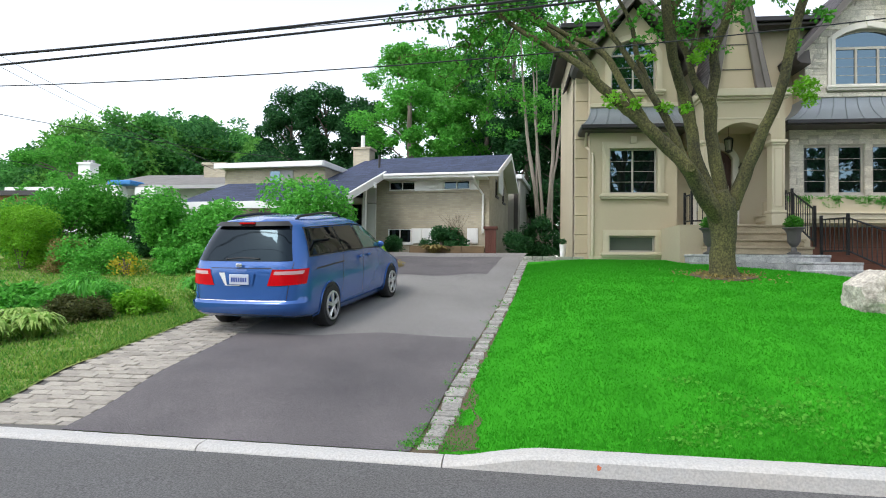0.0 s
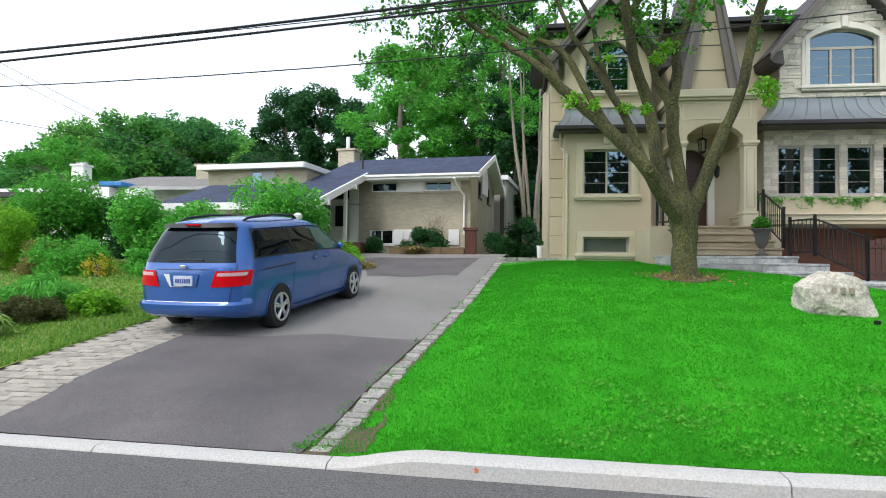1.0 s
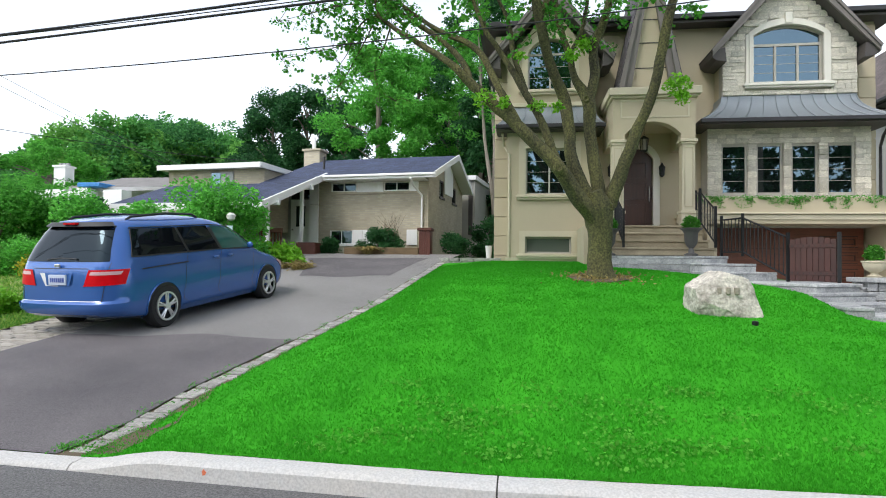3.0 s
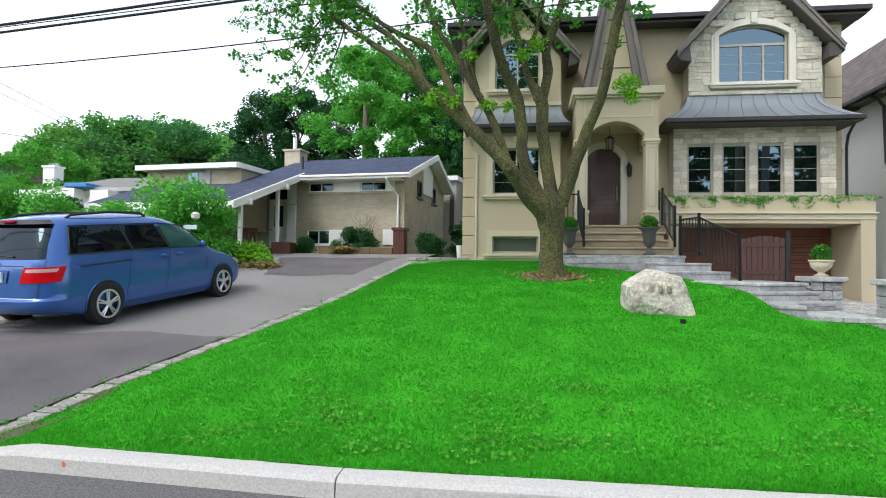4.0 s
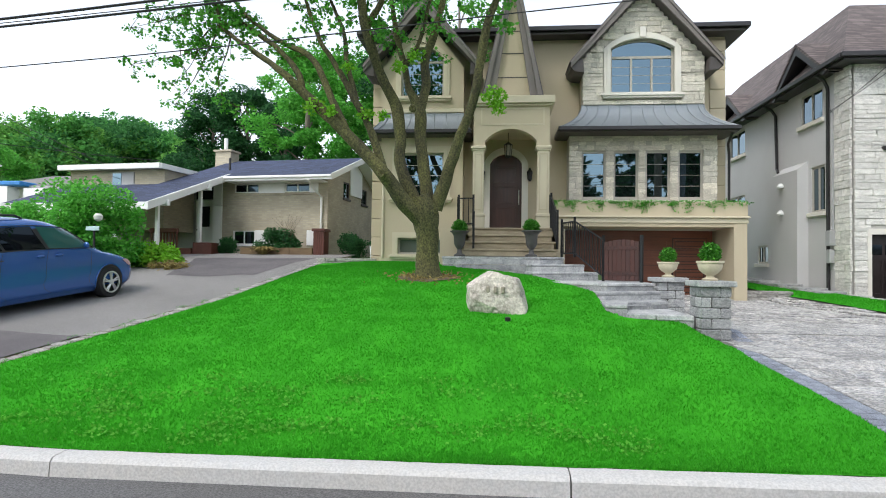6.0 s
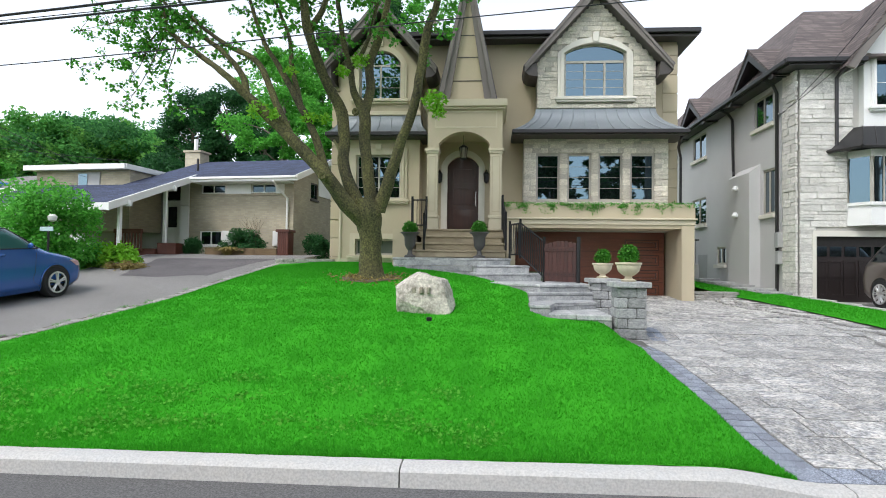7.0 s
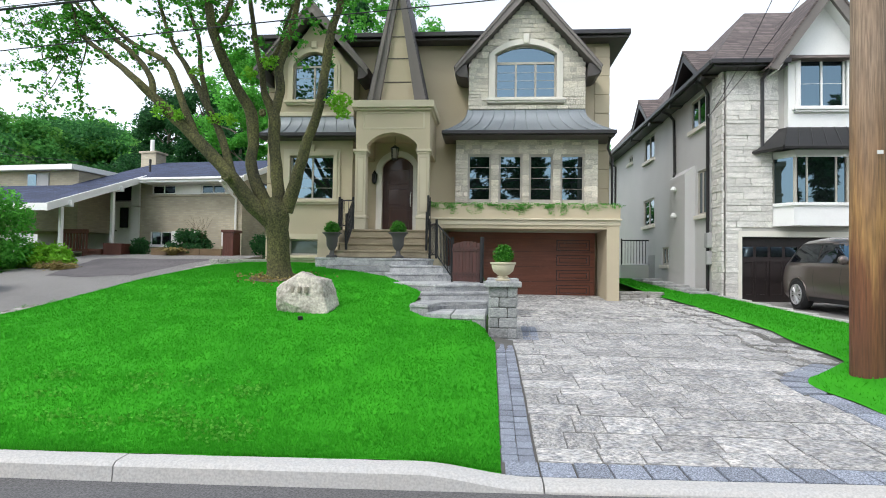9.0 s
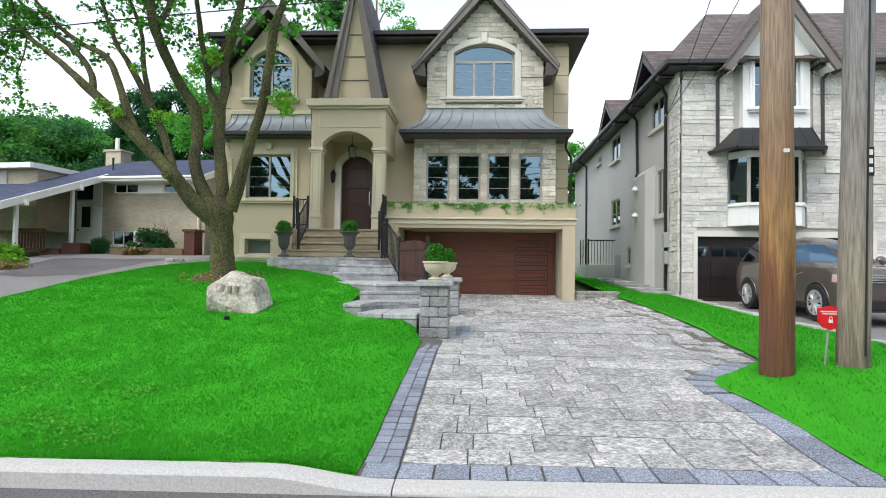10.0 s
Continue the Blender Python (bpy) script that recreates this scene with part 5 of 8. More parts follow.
for v in bm.verts:
    d = v.co.normalized()
    r = 1.25
    for nx, ny, nz, cutoff in ((0.05, -1, 0.22, 0.7), (-1, -0.1, -0.05, 0.86), (1, -0.1, 0.28, 0.8), (1, 0.0, -0.5, 0.98), (-0.62, -0.15, 0.85, 0.84), (0.3, 0.0, 1, 0.86), (0.75, -0.4, 0.65, 0.95), (0, 0, -1, 0.8), (-0.3, -0.9, -0.5, 0.8), (0, 1, 0.2, 0.8), (-0.5, -0.75, 0.45, 0.84)):
        q = Vector((nx, ny, nz)).normalized()
        k = d.dot(q)
        if k > 0.1:
            r = min(r, cutoff / k)
    r += 0.035 * noise.fractal(d * 2.6, 0.8, 2.2, 6) - 0.045 * abs(noise.noise(d * 5.5)) + 0.014 * noise.noise(d * 15)
    v.co = Vector((d.x * 0.55 * r, d.y * 0.38 * r, d.z * 0.475 * r))
    v.co += Vector((6.12, 10.13, 1.27))
rock = base("boulder", "large rough grey-beige boulder set in the lawn", "boulder", (6.13, 10.25, 1.0))
part("rock", bm, BOULDER, rock, smooth=True)
for k, x in enumerate((5.98, 6.1, 6.22)):
    part("carving", boxes((x - 0.03, x + 0.03, 9.865 - 0.02 * k, 9.93, 1.37, 1.48), r=0.012), surface("carved_rock", (0.27, 0.235, 0.185), 0.9, var=0.3, fine=30, bump=0.5) if k == 0 else bpy.data.materials["carved_rock"], rock)
o = base("garden_spotlight", "small black spotlight on a stake in the lawn", "spotlight", (6.29, 9.36, 0.98))
bm = fresh()
lathe(bm, [(0.012, -0.05), (0.012, 0.05), (0.04, 0.06), (0.045, 0.14), (0.03, 0.15)], (6.29, 9.36, 0.885), 10)
part("lamp_head", bm, IRON, o)

# ---- bungalow ----
bung = base("bungalow", "low buff-brick split-level house with dark blue shingles", "house", (-3, 25, 2.1))


def slope_z(y):
    return 5.2 + 0.345 * (y - 22.2)


FY = 22.9
DIM_GLASS = pane_glass("dim_glass", (0.006, 0.007, 0.008), 1.6)
bands = ((-4.62, -3.52, 4.62, 4.97), (-2.39, -1.3, 4.62, 4.97), (-4.65, -3.66, 2.52, 3.08))
part("wall", panel(rect(-5.15, -0.55, 1.9, 5.2), [rect(*w) for w in bands], alongy, FY, FY + 0.2), BRICK, bung)
part("wall", panel([(FY + 0.201, 1.9), (28.7, 1.9), (28.7, 5.2), (25.9, 6.3), (FY + 0.201, 5.2)], [rect(24.5, 25.2, 4.55, 5.25), rect(26.65, 27.4, 4.5, 5.2)], alongx, -0.55, -0.75), BRICK, bung)
for y0, y1, z0, z1 in ((24.5, 25.2, 4.55, 5.25), (26.65, 27.4, 4.5, 5.2)):
    w = part("window", panel(rect(y0, y1, z0, z1), [rect(y0 + 0.06, y1 - 0.06, z0 + 0.06, z1 - 0.06)], alongx, -0.64, -0.57), SOFFIT, bung)
    part("pane", boxes((-0.62, -0.61, y0 + 0.05, y1 - 0.05, z0 + 0.05, z1 - 0.05)), GLASS, w)
    part("sill", boxes((-0.7, -0.5, y0 - 0.06, y1 + 0.06, z0 - 0.08, z0)), SOFFIT, w)
part("gable_panel", panel([(25.22, 4.75), (26.63, 4.75), (26.63, 5.85), (25.9, 6.15), (25.22, 5.85)], [], alongx, -0.545, -0.5), WHITE, bung)
for x0, x1, z0, z1 in bands:
    m = (x0 + x1) / 2
    w = part("window", panel(rect(x0, x1, z0, z1), [rect(x0 + 0.05, m - 0.02, z0 + 0.04, z1 - 0.03), rect(m + 0.02, x1 - 0.05, z0 + 0.04, z1 - 0.03)], alongy, FY + 0.02, FY + 0.08), WHITE, bung, "white-framed sliding window")
    for a, b in ((x0 + 0.04, m - 0.01), (m + 0.01, x1 - 0.04)):
        part("pane", boxes((a, b, FY + 0.05, FY + 0.06, z0 + 0.03, z1 - 0.02)), DIM_GLASS, w)
part("panel_band", boxes((-3.515, -2.395, FY - 0.02, FY - 0.002, 4.6, 4.975)), WHITE, bung)
part("panel_band", boxes((-1.295, -0.95, FY - 0.02, FY - 0.002, 4.6, 4.975)), WHITE, bung)
part("sill", boxes((-4.7, -0.95, FY - 0.06, FY - 0.001, 4.52, 4.59)), BRICK, bung)
part("sill", boxes((-4.72, -3.6, FY - 0.06, FY - 0.001, 2.45, 2.515), r=0.005), WHITE, bung)
for x0, x1 in ((-3.64, -3.24), (-3.22, -2.45), (-1.4, -0.98)):
    sh = part("shutter", boxes((x0, x1, FY - 0.05, FY - 0.002, 2.5, 3.1), r=0.006), WHITE, bung, "white louvred shutter")
    for k in range(8):
        part("louvre", boxes((x0 + 0.05, x1 - 0.05, FY - 0.062, FY - 0.051, 2.55 + k * 0.066, 2.59 + k * 0.066)), WHITE, sh)
# door side
part("wall", boxes((-10.4, -5.15, FY + 0.25, FY + 0.4, 1.9, 5.2)), GREY_PAINT, bung)
part("tall_panel", boxes((-5.55, -5.16, FY - 0.06, FY + 0.2, 2.35, 4.1), (-5.55, -5.16, FY - 0.06, FY + 0.2, 4.13, 5.1), r=0.01), WHITE, bung)
d = part("door", boxes((-6.5, -5.62, FY + 0.18, FY + 0.24, 2.3, 4.35)), WHITE, bung, "white front door with a dark glazed light")
part("pane", boxes((-6.25, -5.85, FY + 0.165, FY + 0.179, 3.25, 4.1)), DIM_GLASS, d)
bm = fresh()
lathe(bm, [(0.03, 0), (0.035, 0.03), (0.02, 0.06)], (-6.4, FY + 0.14, 3.1), 10)
part("knob", bm, IRON, d)
part("transom", boxes((-6.5, -5.62, FY + 0.19, FY + 0.24, 4.4, 5.0)), DIM_GLASS, bung)
part("letter_box", boxes((-7.2, -6.8, FY + 0.1, FY + 0.249, 3.35, 3.6), r=0.01), IRON, bung)
# roof: one long slope, forward over the porch on the door side
EAVE, RIDGE, REAR, LOW = 22.2, 25.9, 28.7, 18.0
RZ = slope_z(RIDGE)
bm = fresh()
prism(bm, [(EAVE, slope_z(EAVE)), (RIDGE, RZ), (REAR, 5.3), (REAR, 5.18), (RIDGE, RZ - 0.14), (EAVE, slope_z(EAVE) - 0.13)], alongx, -6.65, -0.1)
part("roof", bm, BLUE_SHINGLE, bung, "dark blue-grey shingle roof")
for x0, x1, y1 in ((-6.65, -4.72, EAVE - 0.002), (-10.6, -6.651, 20.9)):
    bm = fresh()
    prism(bm, [(LOW, slope_z(LOW)), (y1, slope_z(y1)), (y1, slope_z(y1) - 0.13), (LOW, slope_z(LOW) - 0.13)], alongx, x0, x1)
    part("porch_roof", bm, BLUE_SHINGLE, bung)
bm = fresh()
prism(bm, [(LOW - 0.07, slope_z(LOW) - 0.01), (22.6, slope_z(22.6) + 0.02), (22.6, slope_z(22.6) - 0.24), (LOW - 0.07, slope_z(LOW) - 0.27)], alongx, -4.72, -4.64)
part("fascia", bm, WHITE, bung)
part("fascia", boxes((-10.6, -4.72, LOW - 0.07, LOW - 0.005, slope_z(LOW) - 0.25, slope_z(LOW) - 0.01)), WHITE, bung)
part("fascia", boxes((-4.63, -0.06, EAVE - 0.08, EAVE - 0.005, 5.0, 5.19)), WHITE, bung)
part("gutter", boxes((-4.6, -0.08, EAVE - 0.16, EAVE - 0.081, 5.09, 5.16), r=0.01), WHITE, bung)
for pts in ([(EAVE - 0.08, 5.22), (RIDGE, RZ + 0.04), (RIDGE, RZ - 0.2), (EAVE - 0.08, 4.98)], [(RIDGE, RZ + 0.04), (REAR + 0.1, 5.3), (REAR + 0.1, 5.08), (RIDGE, RZ - 0.2)]):
    bm = fresh()
    prism(bm, pts, alongx, -0.099, -0.05)
    part("fascia", bm, WHITE, bung)
for pts in ([(EAVE, 5.0), (RIDGE, RZ - 0.2), (RIDGE, RZ - 0.16), (EAVE, 5.04)], [(RIDGE, RZ - 0.2), (REAR, 5.1), (REAR, 5.14), (RIDGE, RZ - 0.16)]):
    bm = fresh()
    prism(bm, pts, alongx, -0.549, -0.1)
    part("soffit", bm, WHITE, bung)
part("soffit", boxes((-4.6, -0.56, EAVE, FY - 0.002, 4.98, 5.02)), WHITE, bung)
for x, y in ((-5.0, 21.2), (-5.0, 18.85)):
    part("porch_post", boxes((x - 0.06, x + 0.06, y - 0.06, y + 0.06, ground_z(x, y) - 0.1, slope_z(y) - 0.2), r=0.008), WHITE, bung)
for y in (21.2, 18.85):
    part("beam", boxes((-9, -4.55, y - 0.05, y + 0.05, slope_z(y) - 0.34, slope_z(y) - 0.14)), WHITE, bung)
bm = fresh()
tube(bm, [(-1.02, EAVE - 0.12, 4.99), (-1.0, 22.4, 4.75), (-0.78, 22.82, 4.4), (-0.78, 22.82, 2.9)], 0.045, 8)
part("downpipe", bm, WHITE, bung, smooth=True)
# rear addition beyond the gable
part("wall", boxes((-0.75, 0.0, 29.0, 34, 1.8, 5.85)), surface("grey_stucco", (0.36, 0.35, 0.31), 0.9, var=0.1, fine=60), bung, "grey stucco rear addition")
w = part("window", boxes((-0.3, -0.1, 28.94, 28.999, 3.2, 5.3)), SOFFIT, bung)
part("flat_roof", boxes((-0.8, 0.1, 28.82, 34.2, 5.851, 6.06)), WHITE, bung)
# raised flat-roofed block behind, and chimney
part("wall", boxes((-11.0, -6.66, 21.3, 27, 3.0, 5.4)), BRICK, bung)
part("flat_roof", boxes((-11.2, -6.65, 20.98, 27.4, 5.4, 5.52), (-11.25, -6.6, 20.9, 20.979, 5.38, 5.58), (-6.649, -6.56, 20.98, 26.0, 5.38, 5.58)), WHITE, bung)
part("skylight", boxes((-9.9, -8.3, 22, 23, 5.521, 5.68), r=0.05), WHITE, bung)
w = part("window", boxes((-9.0, -8.0, 21.24, 21.299, 4.6, 5.3)), GREY_PAINT, bung)
part("pane", boxes((-8.95, -8.55, 21.22, 21.239, 4.65, 5.25)), GLASS, w)
ch = part("chimney", boxes((-7.2, -6.42, 25.4, 26.1, 5.5, 6.85), (-7.27, -6.35, 25.33, 26.17, 6.851, 6.94), r=0.01), BRICK, bung)
bm = fresh()
tube(bm, [(-6.85, 25.7, 6.94), (-6.85, 25.7, 7.52)], 0.09, 10)
part("flue", bm, WHITE, ch)
for x, y, z in ((-5.3, 23.6, 5.6), (-10.4, 24.5, 5.6)):
    bm = fresh()
    tube(bm, [(x, y, z - 0.1), (x, y, z + 0.6)], 0.05, 8)
    part("vent_pipe", bm, GUTTER, bung)
# the house stands turned a little from the street
turn = Vector((-0.56, 22.9, 0))
bung.matrix_basis = Matrix.Translation(turn) @ Euler((0, 0, radians(-7))).to_matrix().to_4x4() @ Matrix.Translation(-turn) @ bung.matrix_basis
# front bed, boxes and porch rail
o = base("timber_bed", "low weathered timber bed under the bungalow windows", "garden bed", (-2, 21.6, 2.1))
for x0, x1 in ((-3.4, -2.5), (-2.49, -1.5), (-1.49, -0.66)):
    part("timber", boxes((x0, x1, 21.4, 21.55, 2.0, 2.36), r=0.015), surface("old_timber", (0.16, 0.11, 0.06), 0.9, var=0.35, fine=30, bump=0.3, stretch=(1, 4, 4)) if x0 == -3.4 else bpy.data.materials["old_timber"], o)
part("soil", boxes((-3.4, -0.66, 21.551, FY - 0.1, 2.0, 2.3)), SOIL, o)
o = base("wooden_box", "red-brown wooden bin standing by the corner of the bungalow", "bin", (-0.4, 21.6, 2.1))
for k in range(5):
    part("board", boxes((-0.64 + k * 0.08, -0.565 + k * 0.08, 21.45, 21.48, 2.05, 2.98), r=0.004), RED_WOOD, o)
part("body", boxes((-0.63, -0.25, 21.481, 22.1, 2.05, 2.97)), RED_WOOD, o)
part("lid", boxes((-0.7, -0.19, 21.4, 22.15, 2.98, 3.08), r=0.01), RED_WOOD, o)
o = base("wooden_planter", "low red-brown wooden planter box by the porch post", "planter", (-4.8, 21.4, 2.2))
part("box", boxes((-5.15, -4.42, 21.2, 21.8, 2.0, 2.52), r=0.012), RED_WOOD, o)
part("step", boxes((-5.9, -5.16, 21.1, 22.5, 2.0, 2.3), r=0.012), RED_WOOD, o)
o = base("porch_railing", "red-brown slatted wooden porch railing", "railing", (-6.2, 21, 2.2))
part("top_rail", boxes((-6.7, -5.6, 20.95, 21.05, 2.86, 3.02), r=0.01), RED_WOOD, o)
part("bottom_rail", boxes((-6.7, -5.6, 20.97, 21.03, 2.2, 2.3)), RED_WOOD, o)
for k in range(9):
    part("slat", boxes((-6.66 + k * 0.123, -6.6 + k * 0.123, 20.98, 21.02, 2.3, 2.86)), RED_WOOD, o)
o = base("corner_wall", "low grey stone retaining wall between lawn and bungalow", "wall", (1.5, 18, 1.9))
for k in range(2):
    random.seed(50 + k)
    x = 0.62
    while x < 2.2:
        w = random.uniform(0.25, 0.45)
        piece("block", random.choice(edge_stones), o, Matrix.Translation((x + w / 2, 18.0, 1.81 + k * 0.11)) @ Matrix.Diagonal((w - 0.01, 0.3, 0.105, 1)))
        x += w
part("core", boxes((0.65, 2.2, 18.05, 18.25, 1.6, 1.94)), JOINT, o)

# ---- neighbouring low house to the west ----
west = base("west_house", "low white house with an old grey roof and blue tarpaulin", "house", (-24, 34, 2))
part("wall", boxes((-32, -17, 34.5, 40, 2, 6.3)), WHITE, west)
bm = fresh()
prism(bm, [(33.2, 6.25), (38.5, 7.6), (42, 6.5), (42, 6.35), (38.5, 7.45), (33.2, 6.1)], alongx, -24.8, -16.4)
part("roof", bm, GREY_ROOF, west)
part("fascia", boxes((-24.8, -16.4, 33.1, 33.19, 6.0, 6.22)), GREY_PAINT, west)
part("tarpaulin", boxes((-23.4, -21.9, 32.4, 34.6, 6.15, 6.42), r=0.05), surface("blue_tarp", (0.03, 0.2, 0.5), 0.5, var=0.25, coarse=4, fine=20, bump=0.3), west, "bright blue tarpaulin")
part("wall", boxes((-21.5, -20.3, 32.2, 33.1, 2, 5.95)), WHITE, west)
part("wall", boxes((-23.5, -22.7, 32.41, 33.3, 2, 6.1)), WHITE, west)
ch = part("chimney", boxes((-28.1, -27.25, 36, 36.8, 5.6, 8.0), (-28.18, -27.17, 35.92, 36.88, 8.001, 8.12)), WHITE, west)
for k in range(3):
    part("pot", boxes((-28.0 + k * 0.28, -27.85 + k * 0.28, 36.3, 36.5, 8.121, 8.3)), GREY_PAINT, ch)
ch = part("chimney", boxes((-19.9, -18.4, 37, 38, 6.9, 8.0), (-20, -18.3, 36.9, 38.1, 8.0, 8.2)), BRICK, west)
part("roof", boxes((-34, -28.5, 33, 38, 5.6, 5.9)), GUTTER, west)
part("wall", boxes((-33.6, -28.8, 33.4, 37.5, 2, 5.6)), surface("orange_brick", (0.36, 0.17, 0.09), 0.9, var=0.2, fine=20, bump=0.2), west)

# ---- pale stone house to the east ----
east = base("east_house", "two-storey pale stone and stucco house with brown shingle roof", "house", (18.5, 18, 1.1))
EY, EX = 17.66, 15.97
garage = (16.4, 21.2, 0.9, 2.8)
bay = (17.3, 19.35, 3.65, 5.1)
ef = part("wall", panel(rect(EX, 26, 0.7, 7.7), [rect(*garage)], alongy, EY, EY + 0.3), PALE_BED, east, "pale ledgestone front")
pale = [unit_stone("stone", 0.02, 0.06, PALE_STONE, 150 + i) for i in range(5)]
lay_stones(ef, pale, 1.05, 7.6, lambda a, b: cut([(EX, 21.9)], [(16.4, 21.2, 0.9, 2.95), (17.24, 19.41, 3.08, 5.3), (17.4, 19.6, 5.3, 9)], a, b), EY, (0.09, 0.12, 0.15, 0.18), (0.22, 0.7), seed=71, limit=300, joint=0.006)
part("band_course", boxes((EX - 0.03, 16.9, EY - 0.06, EY - 0.001, 5.4, 5.48), r=0.01), PRECAST, east)
part("garage_surround", panel(rect(16.3, 21.3, 0.9, 2.96), [rect(16.4, 21.2, 0.901, 2.8)], alongy, EY - 0.07, EY + 0.02), PRECAST, east)
gd = part("garage_door", boxes((16.4, 21.2, EY + 0.15, EY + 0.2, 0.8, 2.8)), surface("espresso_door", (0.022, 0.016, 0.015), 0.4, var=0.3, fine=20, bump=0.05), east, "dark espresso garage door with small top lights")
for c in range(12):
    x0 = 16.44 + c * 0.4
    for z0, z1 in ((1.1, 1.6), (1.64, 2.14)):
        part("door_panel", panel(rect(x0, x0 + 0.37, z0, z1), [rect(x0 + 0.05, x0 + 0.32, z0 + 0.06, z1 - 0.06)], alongy, EY + 0.125, EY + 0.149), bpy.data.materials["espresso_door"], gd)
    part("pane", boxes((x0 + 0.03, x0 + 0.34, EY + 0.13, EY + 0.149, 2.24, 2.52)), GLASS, gd)
# side wall
side_holes = [rect(19.1, 20.4, 6.42, 7.4), rect(24.75, 26.3, 6.4, 7.42), rect(18.98, 19.78, 3.57, 5.0), rect(24.75, 26.4, 3.65, 4.75), rect(22.75, 23.6, 2.0, 2.67), rect(28.4, 29.2, 6.85, 7.2)]
part("wall", panel(rect(EY + 0.301, 36, 0.7, 7.7), side_holes, alongx, EX - 0.06, EX + 0.2), PALE_STUCCO, east)
es = part("wall", boxes((EX - 0.061, EX - 0.05, EY, EY + 0.29, 0.9, 7.6)), PALE_BED, east)
lay_stones(es, pale, 1.05, 7.6, lambda a, b: [(EY - 0.02, EY + 0.75)], EX - 0.06, (0.14, 0.18, 0.22), (0.25, 0.5), seed=72, face="x", limit=120)
for h in side_holes:
    (y0, z0), (y1, _), (_, z1), _ = h
    o = part("window", panel(h, [rect(y0 + 0.07, (y0 + y1) / 2 - 0.03, z0 + 0.07, z1 - 0.07), rect((y0 + y1) / 2 + 0.03, y1 - 0.07, z0 + 0.07, z1 - 0.07)], alongx, EX - 0.03, EX + 0.04), WINDOW_FRAME, east)
    part("pane", boxes((EX, EX + 0.01, y0 + 0.05, y1 - 0.05, z0 + 0.05, z1 - 0.05)), GLASS, o)
    part("sill", boxes((EX - 0.16, EX - 0.061, y0 - 0.1, y1 + 0.1, z0 - 0.13, z0), r=0.01), PRECAST, o)
bm = fresh()
prism(bm, [(EX - 0.4, 0.9), (EX - 0.062, 0.9), (EX - 0.062, 5.25), (EX - 0.4, 4.98)], alongy, 19.95, 21.65)
part("chimney_breast", bm, PALE_STUCCO, east, "projecting stucco chimney breast")
part("door", boxes((EX - 0.075, EX - 0.062, 24.6, 25.6, 1.2, 2.4)), GREY_PAINT, east)
# roofs
bm = fresh()
v = [bm.verts.new(p) for p in ((15.45, 17.15, 7.75), (27, 17.15, 7.75), (27, 36, 7.75), (15.45, 36, 7.75), (18.2, 21.8, 11.0), (27, 21.8, 11.0), (27, 31, 11.0), (18.2, 31, 11.0))]
for f in ((0, 1, 5, 4), (1, 2, 6, 5), (2, 3, 7, 6), (3, 0, 4, 7), (4, 5, 6, 7), (3, 2, 1, 0)):
    bm.faces.new([v[i] for i in f])
part("roof", bm, BROWN_SHINGLE, east, "brown shingle hip roof")
part("gutter", boxes((15.36, 17.5, 17.05, 17.16, 7.6, 7.74), (19.5, 26.5, 17.05, 17.16, 7.6, 7.74), (15.34, 15.46, 17.161, 36, 7.6, 7.74), r=0.015), GUTTER, east)
part("soffit", boxes((15.46, 17.45, 17.16, EY - 0.002, 7.55, 7.62), (19.55, 26.5, 17.16, EY - 0.002, 7.55, 7.62), (15.46, EX - 0.065, EY, 36, 7.55, 7.62)), GUTTER, east)
# two side gablets
for y0 in (19.7, 25.3):
    bm = fresh()
    prism(bm, [(y0 - 1.3, 7.6), (y0, 8.5), (y0 + 1.3, 7.6)], alongx, EX - 0.06, EX + 0.1)
    part("wall", bm, PALE_STUCCO, east)
    for s in (-1, 1):
        bm = fresh()
        prism(bm, [(y0 + s * 1.75, 7.5), (y0, 8.85), (y0, 8.55), (y0 + s * 1.5, 7.45)], alongx, 15.42, 15.5)
        part("barge_board", bm, GUTTER, east)
        bm = fresh()
        prism(bm, [(y0 + s * 1.8, 7.5), (y0, 8.92), (y0, 8.8), (y0 + s * 1.7, 7.5)], alongx, 15.4, 20)
        part("roof", bm, BROWN_SHINGLE, east)
        bm = fresh()
        prism(bm, [(y0 + s * 1.6, 7.5), (y0, 8.7), (y0, 8.65), (y0 + s * 1.55, 7.5)], alongx, 15.501, EX - 0.065)
        part("soffit", bm, GUTTER, east)
# white bay gable over the front
gx = 18.5
white_g = [(17.58, 5.85), (19.42, 5.85), (19.42, 8.2), (18.5, 9.3), (17.58, 8.2)]
part("wall", panel(white_g, [rect(17.88, 19.12, 6.45, 7.8)], alongy, 17.42, 17.6), WHITE, east)
walls(east, WHITE, (17.58, 17.75, 17.601, EY - 0.002, 5.85, 8.2), (19.25, 19.42, 17.601, EY - 0.002, 5.85, 8.2))
window(east, (17.88, 19.12, 6.45, 7.8), 17.46, 2, 1, mat_=WHITE)
frame_trim(east, 17.88, 19.12, 6.45, 7.8, 17.42, 0.12, 0.05, WHITE)
